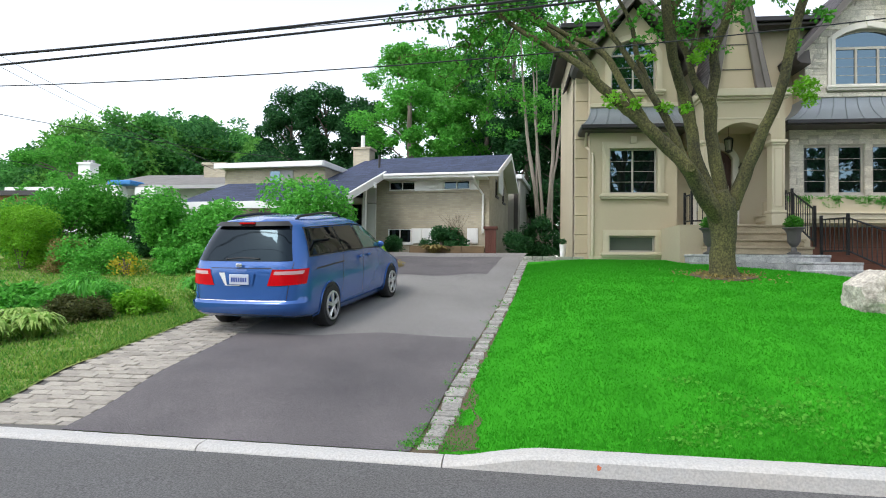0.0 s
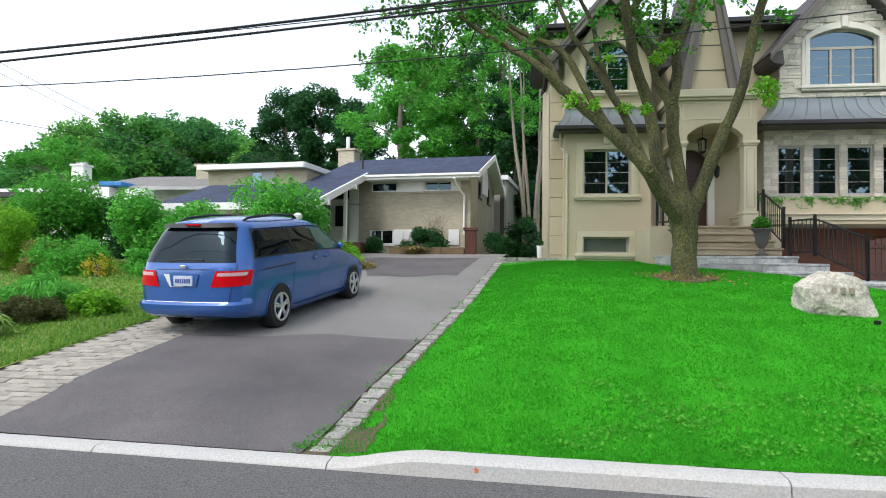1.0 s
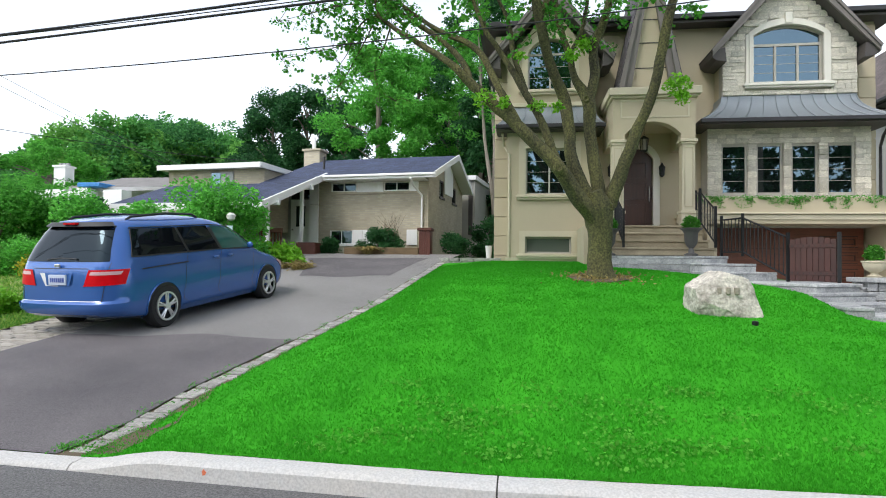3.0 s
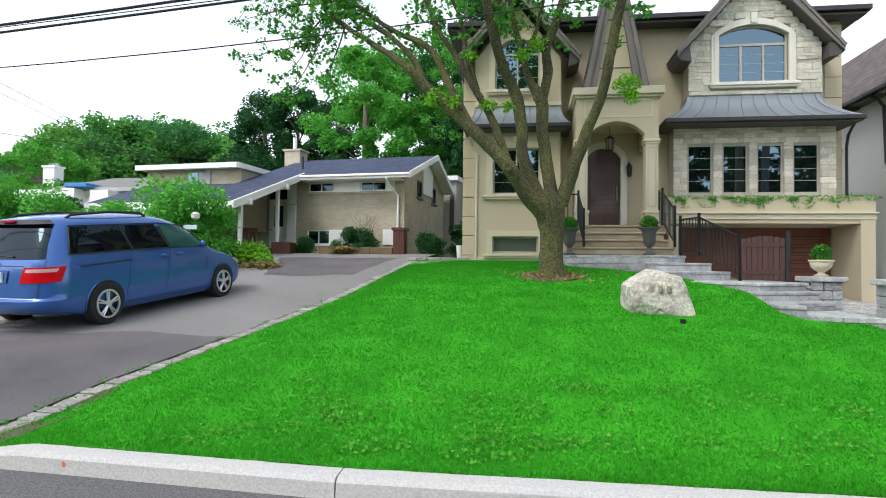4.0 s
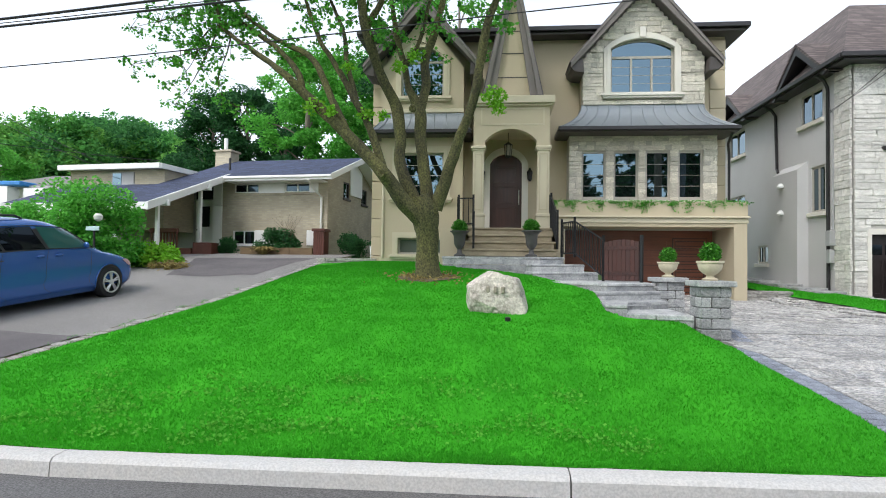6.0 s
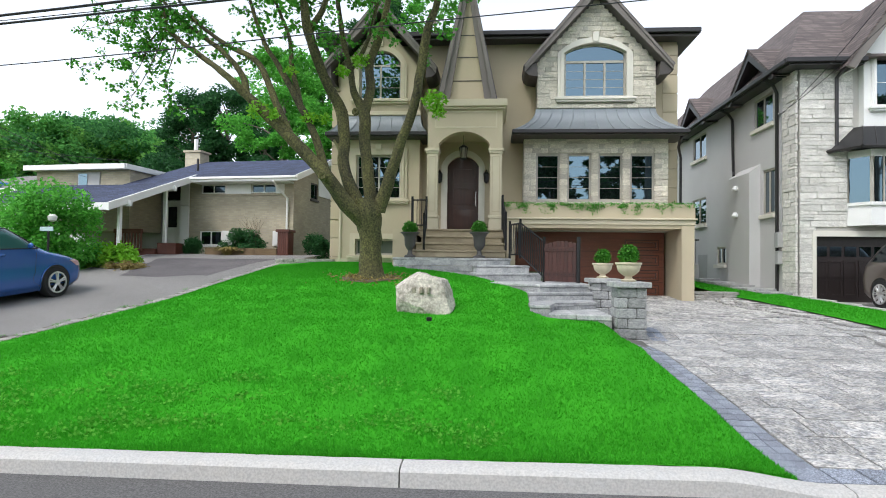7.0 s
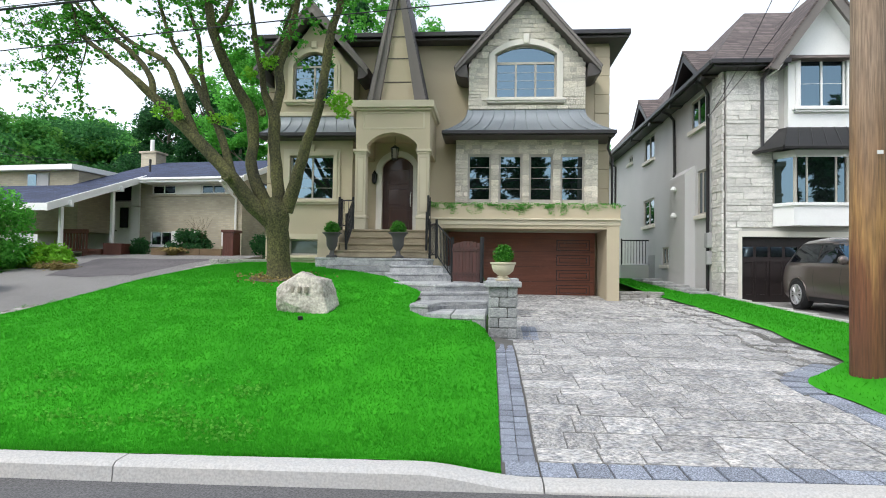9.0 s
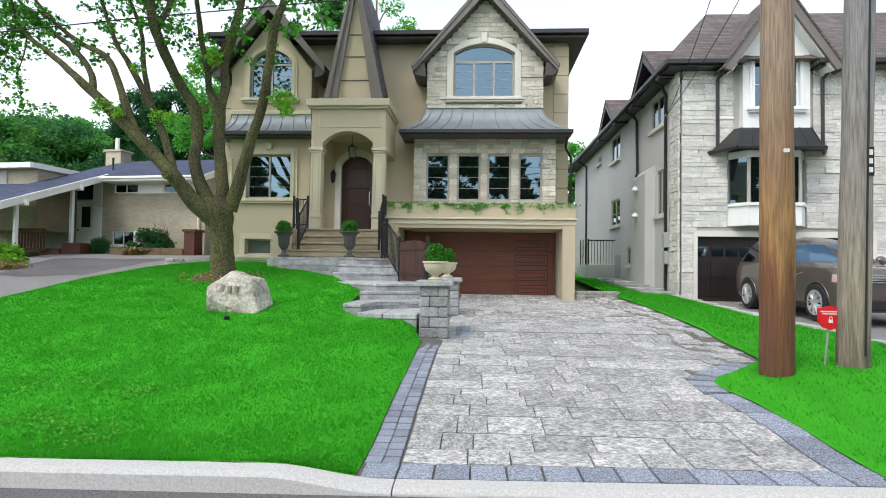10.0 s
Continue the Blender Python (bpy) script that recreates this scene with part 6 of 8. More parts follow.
for s in (-1, 1):
    bm = fresh()
    prism(bm, [(gx + s * 1.62, 7.45), (gx, 9.75), (gx, 9.35), (gx + s * 1.4, 7.38)], alongy, 16.98, 17.08)
    part("barge_board", bm, RAKE, east)
    bm = fresh()
    prism(bm, [(gx + s * 1.4, 7.4), (gx, 9.4), (gx, 9.35), (gx + s * 1.33, 7.4)], alongy, 17.081, EY + 0.3)
    part("soffit", bm, WHITE, east)
    bm = fresh()
    prism(bm, [(gx + s * 1.68, 7.42), (gx, 9.85), (gx, 9.75), (gx + s * 1.6, 7.45)], alongy, 16.95, 21)
    part("roof", bm, BROWN_SHINGLE, east)
# canted bay with its small roof
outline = [(17.25, EY), (17.6, 17.15), (19.05, 17.15), (19.4, EY)]
bm = fresh()
prism(bm, outline, alongz, 3.1, 3.65)
part("bay_base", bm, WHITE, east)
bm = fresh()
prism(bm, [(17.2, EY - 0.001), (17.56, 17.1), (19.09, 17.1), (19.45, EY - 0.001)], alongz, 3.651, 3.74)
part("bay_sill", bm, WHITE, east)
bm = fresh()
prism(bm, [(17.28, EY - 0.001), (17.62, 17.17), (19.03, 17.17), (19.37, EY - 0.001)], alongz, 5.0, 5.2)
part("bay_head", bm, WHITE, east)
for (xa, ya), (xb, yb) in zip(outline, outline[1:]):
    a, b = Vector((xa, ya, 0)), Vector((xb, yb, 0))
    posts = []
    for t0, t1 in ((0.0, 0.05), (0.95, 1.0)) + (((0.22, 0.25), (0.75, 0.78)) if abs(yb - ya) < 0.1 else ()):
        p, q = a.lerp(b, t0), a.lerp(b, t1)
        nrm = Vector((-(b - a).y, (b - a).x, 0)).normalized() * 0.06
        bm = fresh()
        prism(bm, [(p.x, p.y), (q.x, q.y), (q.x + nrm.x, q.y + nrm.y), (p.x + nrm.x, p.y + nrm.y)], alongz, 3.741, 5.0)
        posts.append(bm)
    p, q, nrm = a.lerp(b, 0.08), a.lerp(b, 0.92), Vector((-(b - a).y, (b - a).x, 0)).normalized()
    bm = fresh()
    prism(bm, [(p.x + nrm.x * 0.03, p.y + nrm.y * 0.03), (q.x + nrm.x * 0.03, q.y + nrm.y * 0.03), (q.x + nrm.x * 0.04, q.y + nrm.y * 0.04), (p.x + nrm.x * 0.04, p.y + nrm.y * 0.04)], alongz, 3.741, 5.0)
    w = part("bay_window", bm, GLASS, east, "tall bay window pane")
    for bm in posts:
        part("mullion", bm, WINDOW_FRAME, w)
bm = fresh()
lo = [bm.verts.new(p) for p in ((16.75, EY, 5.25), (17.2, 16.85, 5.25), (19.45, 16.85, 5.25), (19.9, EY, 5.25))]
hi = [bm.verts.new(p) for p in ((17.4, EY, 5.88), (17.55, 17.42, 5.88), (19.45, 17.42, 5.88), (19.6, EY, 5.88))]
for k in range(3):
    bm.faces.new((lo[k], lo[k + 1], hi[k + 1], hi[k]))
bm.faces.new(lo[::-1])
bm.faces.new(hi)
mr = part("bay_roof", bm, surface("dark_metal_roof", (0.05, 0.05, 0.052), 0.4, 0.5, var=0.15, bump=0.02), east, "dark standing-seam bay roof")
for k in range(7):
    t = k / 6
    b2 = fresh()
    tube(b2, [(17.2 + 2.25 * t, 16.85, 5.26), (17.55 + 1.9 * t, 17.42, 5.89)], 0.015, 4)
    part("seam", b2, GUTTER, mr)
bm = fresh()
for p, q in zip([(16.72, EY - 0.01, 5.2), (17.17, 16.8, 5.2), (19.48, 16.8, 5.2)], [(17.17, 16.8, 5.2), (19.48, 16.8, 5.2), (19.93, EY - 0.01, 5.2)]):
    tube(bm, [p, q], 0.06, 6)
part("gutter", bm, GUTTER, east)
for pts in ([(15.42, 18.55, 7.55), (15.72, 18.65, 7.4), (15.85, 18.72, 7.2), (15.85, 18.72, 1.2)], [(17.0, 17.2, 7.5), (16.95, 17.58, 7.3), (16.95, 17.58, 5.3)], [(19.9, 17.2, 7.5), (19.85, 17.58, 7.3), (19.85, 17.58, 5.3)], [(15.42, 22.0, 7.55), (15.7, 22.0, 7.4), (15.84, 22.0, 7.2), (15.84, 21.9, 5.3), (15.7, 21.5, 5.1)], [(15.42, 31.9, 7.5), (15.84, 31.9, 7.2), (15.84, 31.9, 1.4)]):
    bm = fresh()
    tube(bm, pts, 0.05, 8)
    part("downpipe", bm, GUTTER, east, "dark metal downpipe", True)
bm = boxes((15.7, 15.9, 18.35, 18.6, 2.5, 2.95), (15.72, 15.9, 18.4, 18.6, 2.0, 2.4), r=0.02)
part("electric_meter", bm, GREY_PAINT, east, "grey electricity meter")
bm = fresh()
tube(bm, [(15.85, 18.45, 2.9), (15.85, 18.45, 6.4), (15.75, 18.4, 6.5)], 0.03, 6)
part("conduit", bm, GREY_PAINT, east)
for y, z in ((20.9, 4.5), (20.9, 3.6)):
    bm = fresh()
    lathe(bm, [(0.1, 0), (0.12, 0.05), (0.05, 0.16)], (15.5, y, z), 10)
    part("wall_vent", bm, WHITE, east)
# balcony edge further along the front
part("balcony", boxes((21.9, 26, 16.6, EY - 0.002, 4.9, 5.2), r=0.02), PALE_STUCCO, east)
for k in range(14):
    bm = fresh()
    tube(bm, [(21.95 + 0.11 * k, 16.65, 5.2), (21.99 + 0.11 * k, 16.62, 5.55), (21.95 + 0.11 * k, 16.65, 5.9)], 0.012, 4)
    part("baluster", bm, IRON, east)
part("rail", boxes((21.9, 26, 16.63, 16.67, 5.9, 5.94)), IRON, east)
# path and side landing
o = base("side_path", "grey flagstone path between the houses", "path", (14.8, 20, 1.1))
for k, (x0, x1, y0, y1) in enumerate(((15.0, 15.85, 17.75, 18.6), (14.95, 15.8, 18.62, 19.8), (14.9, 15.7, 19.82, 21.0), (14.85, 15.65, 21.02, 22.4), (14.85, 15.6, 22.42, 24.0))):
    z = 1.15 + 0.035 * k * 2
    part("flagstone", boxes((x0, x1, y0, y1, z - 0.1, z + 0.05), r=0.02), SLATE, o)
o = base("low_wall", "low dry-laid grey stone wall by the garage", "wall", (13.4, 17, 1))
for k in range(3):
    random.seed(90 + k)
    x = 12.86
    while x < 13.95:
        w = random.uniform(0.3, 0.5)
        piece("block", random.choice(edge_stones), o, Matrix.Translation((x + w / 2, 17.2 + 0.05 * k, 0.98 + k * 0.09)) @ Matrix.Diagonal((w - 0.01, 0.35, 0.085, 1)))
        x += w
o = base("side_landing", "side-door landing with black iron railing", "landing", (15.4, 26, 1.5))
part("slab", boxes((14.75, 15.9, 25.5, 28, 1.0, 2.0)), PALE_STUCCO, o)
for y in (25.5, 26.1, 26.7, 27.3):
    part("post", boxes((14.76, 14.8, y, y + 0.04, 2.0, 3.1)), IRON, o)
for k in range(9):
    part("baluster", boxes((14.8 + 0.12 * k, 14.82 + 0.12 * k, 25.51, 25.53, 2.05, 3.0)), IRON, o)
part("rail", boxes((14.76, 15.9, 25.5, 25.54, 3.0, 3.05)), IRON, o)

# ---- the maple on the lawn ----
maple = base("maple_tree", "spreading maple with mossy forked trunk on the lawn", "tree", (4.63, 12.95, 1.5))
random.seed(5)


def limb(name, rows, parent, mat_=BARK, sides=10, gnarl=0.015, thin=1.0):
    pts = spline(rows, 6)
    bm = fresh()
    tube(bm, [p[:3] for p in pts], [max(0.004, thin * float(p[3])) for p in pts], sides)
    for v in bm.verts:
        n_ = noise.noise_vector(v.co * 2.6) * gnarl * 1.4 + noise.noise_vector(v.co * 9) * gnarl * 0.5
        v.co += n_
    return part(name, bm, mat_, parent, smooth=True)


trunk_rows = [(4.66, 12.97, 1.3, 0.44), (4.65, 12.95, 1.55, 0.31), (4.63, 12.92, 1.9, 0.255), (4.6, 12.86, 2.5, 0.245), (4.55, 12.78, 2.95, 0.29), (4.45, 12.72, 3.25, 0.2)]
limb("trunk", trunk_rows, maple, sides=16, gnarl=0.03)
limbs = [
    [(4.52, 12.75, 2.7, 0.22), (4.1, 12.5, 3.2, 0.21), (3.7, 12.32, 3.76, 0.175), (3.0, 12.28, 4.48, 0.155), (2.5, 12.28, 4.95, 0.14), (2.0, 12.3, 5.42, 0.12), (1.65, 12.2, 5.75, 0.095), (1.0, 12.4, 6.25, 0.075), (0.3, 12.55, 6.75, 0.06), (0.02, 12.6, 7.05, 0.05), (-0.15, 12.6, 7.6, 0.035), (-0.6, 12.5, 8.6, 0.02)],
    [(2.0, 12.3, 5.42, 0.1), (1.85, 12.45, 5.85, 0.085), (1.45, 12.6, 6.35, 0.075), (0.8, 12.7, 6.85, 0.06), (0.1, 12.8, 7.4, 0.05), (-0.7, 12.9, 8.3, 0.03)],
    [(3.0, 12.3, 4.48, 0.11), (2.6, 12.45, 5.3, 0.095), (2.25, 12.6, 6.0, 0.085), (1.95, 12.7, 6.35, 0.08), (1.3, 12.8, 6.7, 0.065), (0.5, 12.9, 7.3, 0.05), (-0.2, 13.0, 8.2, 0.03)],
    [(3.75, 12.4, 3.75, 0.12), (3.4, 12.5, 4.7, 0.1), (2.95, 12.55, 5.5, 0.085), (2.6, 12.6, 6.1, 0.075), (2.25, 12.6, 6.65, 0.06), (2.0, 12.6, 7.3, 0.05), (1.7, 12.5, 8.4, 0.03)],
    [(3.1, 12.55, 5.3, 0.08), (2.85, 12.7, 6.1, 0.07), (2.75, 12.8, 6.8, 0.055), (2.4, 12.9, 7.6, 0.04)],
    [(4.45, 12.75, 2.9, 0.2), (4.05, 12.74, 3.9, 0.16), (4.0, 12.9, 4.6, 0.155), (3.9, 12.95, 5.2, 0.16), (3.62, 12.7, 5.8, 0.135), (3.4, 12.35, 6.5, 0.13), (3.3, 12.2, 7.0, 0.12), (3.25, 12.0, 8.0, 0.09), (3.4, 11.8, 9.3, 0.05)],
    [(3.36, 12.3, 6.75, 0.09), (3.7, 12.2, 7.3, 0.075), (3.9, 12.1, 8.2, 0.05)],
    [(4.66, 12.88, 2.9, 0.2), (4.52, 12.98, 3.8, 0.165), (4.42, 13.02, 4.6, 0.155), (4.4, 13.04, 5.15, 0.17), (4.12, 13.15, 5.75, 0.1), (4.0, 13.25, 6.3, 0.085), (3.8, 13.35, 7.0, 0.075), (3.6, 13.4, 8.2, 0.05)],
    [(4.4, 13.04, 5.15, 0.13), (4.52, 13.05, 5.75, 0.12), (4.5, 13.05, 6.3, 0.12), (4.75, 13.0, 7.0, 0.1), (5.0, 12.95, 8.2, 0.06)],
    [(4.78, 12.85, 3.0, 0.19), (5.0, 12.78, 3.6, 0.165), (5.2, 12.68, 4.2, 0.145), (5.58, 12.52, 5.25, 0.125), (5.75, 12.42, 6.1, 0.12), (5.85, 12.35, 6.7, 0.115), (6.1, 12.3, 7.5, 0.08), (6.4, 12.2, 8.8, 0.05)],
    [(4.02, 13.2, 6.2, 0.07), (4.3, 13.5, 6.9, 0.06), (4.5, 13.8, 8, 0.04)],
    [(0.02, 12.6, 7.0, 0.03), (-0.35, 12.85, 7.02, 0.022), (-0.55, 12.9, 6.85, 0.02), (-0.75, 12.95, 6.65, 0.016), (-1.1, 13.0, 6.5, 0.013), (-1.6, 13.0, 6.42, 0.01), (-2.3, 13.0, 6.3, 0.006)],
    [(-0.58, 12.9, 6.83, 0.016), (-0.66, 12.9, 6.5, 0.012), (-0.9, 12.9, 6.1, 0.009), (-1.2, 12.9, 5.8, 0.005)],
    [(-0.15, 12.7, 7.3, 0.022), (-0.9, 12.9, 7.4, 0.018), (-1.6, 13.0, 7.3, 0.012), (-2.4, 13.1, 7.2, 0.006)],
    [(0.02, 12.6, 7.0, 0.022), (-0.3, 12.8, 6.6, 0.017), (-0.62, 12.9, 6.1, 0.013), (-0.9, 12.9, 5.65, 0.009), (-1.15, 12.9, 5.35, 0.005)],
    [(0.3, 12.55, 6.75, 0.022), (0.1, 12.7, 6.3, 0.016), (-0.1, 12.8, 5.9, 0.012), (0.0, 12.8, 5.5, 0.008), (0.35, 12.8, 5.25, 0.005)],
]
for row in limbs:
    limb("limb", row, maple, thin=0.8)
# knots
for x, y, z, r in ((3.75, 12.12, 3.66, 0.1), (4.78, 12.68, 2.95, 0.09), (4.3, 12.62, 5.12, 0.08)):
    bm = fresh()
    bmesh.ops.create_icosphere(bm, subdivisions=3, radius=r)
    for v in bm.verts:
        d = v.co.normalized()
        v.co = v.co * (1 + 0.3 * noise.noise(d * 3)) - d * (0.06 if d.y < -0.82 else 0)
        v.co.y *= 0.7
        v.co += Vector((x, y, z))
    part("knot", bm, BARK, maple, smooth=True)


def puff(c, r, n, flat=0.8):
    p = rng.normal(size=(n, 3))
    p /= np.linalg.norm(p, axis=1)[:, None] + 1e-9
    return np.array(c) + p * (r * rng.uniform(0.15, 1, n) ** 0.5)[:, None] * np.array([1, 1, flat])


def twigs(name, starts, parent, n, length, mat_=BARK):
    """Fine twigs in ONE part: too many to pick apart."""
    bm = fresh()
    tips = []
    for s in starts:
        for _ in range(n):
            d = Vector((random.gauss(0, 1), random.gauss(0, 0.8), random.gauss(-0.05, 0.6))).normalized() * length * random.uniform(0.5, 1.2)
            a = Vector(s)
            m = a + d * 0.5 + Vector((0, 0, 0.06))
            b = a + d
            tube(bm, [a, m, b], [0.008, 0.006, 0.003], 4, False)
            tips += [m, b, a.lerp(b, 0.75)]
    ob = part(name, bm, mat_, parent)
    tagged(ob, kind="stuff")
    return tips


starts = []
for row in limbs[:5]:
    starts += [r[:3] for r in row if r[2] > 6.2 and r[0] < 2.6]
starts += [r[:3] for r in limbs[11]] + [r[:3] for r in limbs[12]] + [r[:3] for row in limbs[13:] for r in row]
tips = twigs("twig_spray", starts, maple, 4, 0.5)
pts = np.concatenate([puff(t, 0.11, 6) for t in tips])
leaf_part("leaves", pts, 0.088, LEAF, maple, "green maple leaves on thin twigs", droop=0.5, slim=0.85)
starts = [r[:3] for row in limbs[5:11] for r in row if r[2] > 6.4] + [r[:3] for row in limbs for r in row if r[2] > 7.2]
tips = twigs("twig_spray", starts, maple, 4, 0.7)
pts = np.concatenate([puff(t, 0.14, 9) for t in tips])
leaf_part("leaves", pts, 0.095, LEAF, maple, droop=0.4, slim=0.85)
# crown above the view
pts = np.concatenate([puff((random.uniform(-1.5, 8), random.uniform(9.5, 16), random.uniform(8.4, 11.5)), 0.8, 130) for _ in range(60)])
leaf_part("crown", pts, 0.16, LEAF, maple, slim=0.85)
# water shoots on the limbs
shoots = [(6.02, 12.45, 5.3, 0.26, 260), (6.1, 12.45, 5.05, 0.16, 120), (2.3, 12.2, 5.05, 0.24, 150), (2.7, 12.1, 4.95, 0.14, 70), (4.3, 12.95, 6.35, 0.22, 150), (3.35, 12.45, 4.95, 0.16, 90), (3.7, 12.3, 4.9, 0.12, 60), (4.0, 12.6, 6.0, 0.16, 90), (3.0, 12.2, 5.9, 0.12, 50)]
pts = np.concatenate([puff((x, y, z), r, n) for x, y, z, r, n in shoots])
leaf_part("young_leaves", pts, 0.085, YOUNG_LEAF, maple, "fresh yellow-green shoots", slim=0.7)
bm = sheet(steps_of(12.3, 13.6, 10), lambda y: 4.64 - math.sqrt(max(0.002, 0.62 ** 2 - (y - 12.95) ** 2)) * 1.05, lambda y: 4.64 + math.sqrt(max(0.002, 0.62 ** 2 - (y - 12.95) ** 2)) * 1.1, 10, 0.012, 0.04)
setting("tree_bed", bm, SOIL, "ring of brown mulch round the maple", "soil", True)
pts = np.array([(4.64 + random.gauss(0, 0.4), 12.95 + random.gauss(0, 0.35), 0) for _ in range(500)])
pts[:, 2] = [ground_z(x, y) + 0.04 for x, y, _ in pts]
tagged(new("mulch", leaf_mesh("mulch", pts, 0.07, STRAW)), "brown dry mulch under the maple", "mulch", "", "stuff")


# ---- woods and garden ----
def big_tree(name, label, x, y, height, width, low, mat_, clumps=46, leaves=150, size=0.3, trunk=0.3, seed=1, bark=None, cone=False, group=""):
    random.seed(seed)
    z0 = far_ground(x, y) - 0.1
    o = base(name, label, "tree", (x, y, z0), group)
    lean = random.uniform(-0.6, 0.6)
    rows = [(x, y, z0, trunk * 1.3), (x + lean * 0.3, y, z0 + height * 0.3, trunk), (x + lean * 0.7, y, z0 + height * 0.6, trunk * 0.6), (x + lean, y, z0 + height * 0.93, trunk * 0.12)]
    limb("trunk", rows, o, bark or GREY_BARK, 8, 0.04)
    cs = []
    for k in range(clumps):
        t = random.random()
        z = z0 + low + (height - low) * t
        spread_ = (1 - t) ** 0.8 if cone else math.sin(math.pi * (0.12 + 0.83 * t)) ** 0.7
        a, r = random.uniform(0, 2 * math.pi), width * spread_ * math.sqrt(random.uniform(0.15, 1))
        c = (x + lean * t + r * math.cos(a), y + r * math.sin(a), z)
        cs.append((c, random.uniform(0.45, 1.0) * (0.2 * width + 0.35)))
        if k % 4 == 0:
            limb("branch", [(x + lean * t, y, z - height * 0.12, trunk * 0.25), ((x + c[0]) / 2, (y + c[1]) / 2, z - height * 0.04, trunk * 0.15), (*c, 0.02)], o, bark or GREY_BARK, 5, 0.02)
    leaf_part("crown", np.concatenate([puff(c, r, int(leaves * (1.8 if y > 0 else 1)), 0.75) for c, r in cs]), size * (0.72 if y > 0 else 1), mat_, o, droop=0.15)
    return o


big_tree("dark_tree", "dense dark green tree behind the bungalow", -19.0, 49, 14.0, 4.0, 2, DARK_LEAF, 90, 230, 0.36, seed=2)
big_tree("dark_tree", "dense dark green tree behind the bungalow", -15.2, 49, 14.4, 3.8, 2, DARK_LEAF, 90, 230, 0.36, seed=3)
big_tree("light_tree", "light green leafy tree behind the bungalow", -5.9, 37, 13.2, 3.5, 3.5, LIGHT_LEAF, 90, 210, 0.3, seed=4)
big_tree("light_tree", "light green leafy tree with thin stems", -4.4, 41, 14.2, 3.2, 5.5, MID_LEAF, 60, 190, 0.32, 0.22, seed=5)
big_tree("tall_tree", "tall thin-stemmed tree with airy crown", -1.6, 41, 16, 3.0, 5, MID_LEAF, 44, 150, 0.3, 0.2, seed=6)
big_tree("tall_tree", "tall thin-stemmed tree with airy crown", 0.6, 36, 17, 2.6, 5, DARK_LEAF, 46, 170, 0.3, 0.2, seed=7)
big_tree("dark_tree", "dark tree close behind the house corner", 2.6, 40, 12, 3.4, 1.2, DARK_LEAF, 80, 200, 0.32, 0.3, seed=8)
big_tree("dark_tree", "dark thicket tree between the houses", -1.2, 46, 9.5, 4.2, 0.8, DARK_LEAF, 60, 200, 0.4, 0.3, seed=28)
big_tree("tall_tree", "tall pale-green tree rising over the roof", 3.6, 37, 19, 3.0, 9, LIGHT_LEAF, 34, 130, 0.3, 0.25, seed=9)
big_tree("tall_tree", "tall pale-green tree rising over the roof", 0.0, 42, 20, 3.0, 9, MID_LEAF, 34, 130, 0.3, 0.25, seed=10)
big_tree("round_tree", "green treetop showing over the roof", 7.2, 40, 14.6, 2.4, 6, LIGHT_LEAF, 40, 150, 0.32, 0.3, seed=11)
big_tree("round_tree", "green tree standing between the two houses", 15.6, 40, 9.0, 3.0, 1, MID_LEAF, 50, 200, 0.34, 0.3, seed=12)
big_tree("round_tree", "leafy tree in the west garden", -30, 38, 8.5, 3.6, 1, MID_LEAF, 50, 180, 0.36, 0.3, seed=13)
big_tree("dark_tree", "dark thicket tree filling the gap between the houses", 1.3, 35, 10, 2.4, 0.4, DARK_LEAF, 70, 220, 0.3, 0.2, seed=41)
big_tree("dark_tree", "dark thicket tree filling the gap between the houses", 3.2, 33, 11, 2.2, 0.4, DARK_LEAF, 70, 220, 0.3, 0.2, seed=42)
big_tree("dark_tree", "tall dark green tree behind the bungalow", -2.6, 49, 13.5, 4.0, 3, DARK_LEAF, 70, 200, 0.4, 0.3, seed=43)
big_tree("dark_tree", "dense dark green tree behind the bungalow", -11.6, 48, 13.0, 3.2, 3, DARK_LEAF, 80, 210, 0.34, 0.25, seed=44)
# pale slender stems beside the house
o = base("slender_trees", "cluster of pale slender trunks beside the house", "tree", (2, 30, 2.2))
for k, (xa, xb, r) in enumerate(((1.75, 0.7, 0.11), (1.95, 1.3, 0.09), (2.1, 2.7, 0.1), (2.3, 2.4, 0.07), (1.6, 1.55, 0.06), (2.0, 3.2, 0.07))):
    limb("stem", [(xa, 30, 2.0, r * 1.2), (xa + (xb - xa) * 0.2, 30, 5, r), (xa + (xb - xa) * 0.7, 30.2, 9, r * 0.7), (xb, 30.4, 14, r * 0.25)], o, surface("pale_bark", (0.22, 0.195, 0.155), 0.9, var=0.25, fine=20, bump=0.4) if k == 0 else bpy.data.materials["pale_bark"], 7, 0.03)
pts = np.concatenate([puff((random.gauss(1.6, 1.0), random.gauss(30.5, 0.7), random.uniform(8.5, 14)), random.uniform(0.3, 0.6), 90) for _ in range(60)])
leaf_part("crown", pts, 0.16, MID_LEAF, o, droop=0.3)

# wooded hill far to the west
HILL = profile_of([(-90, 13), (-57, 13.2), (-50, 13.6), (-44, 17.2), (-36, 18.2), (-30, 17.4), (-26, 16), (-19, 13.5)])
crowns = ([], [], [])
random.seed(33)
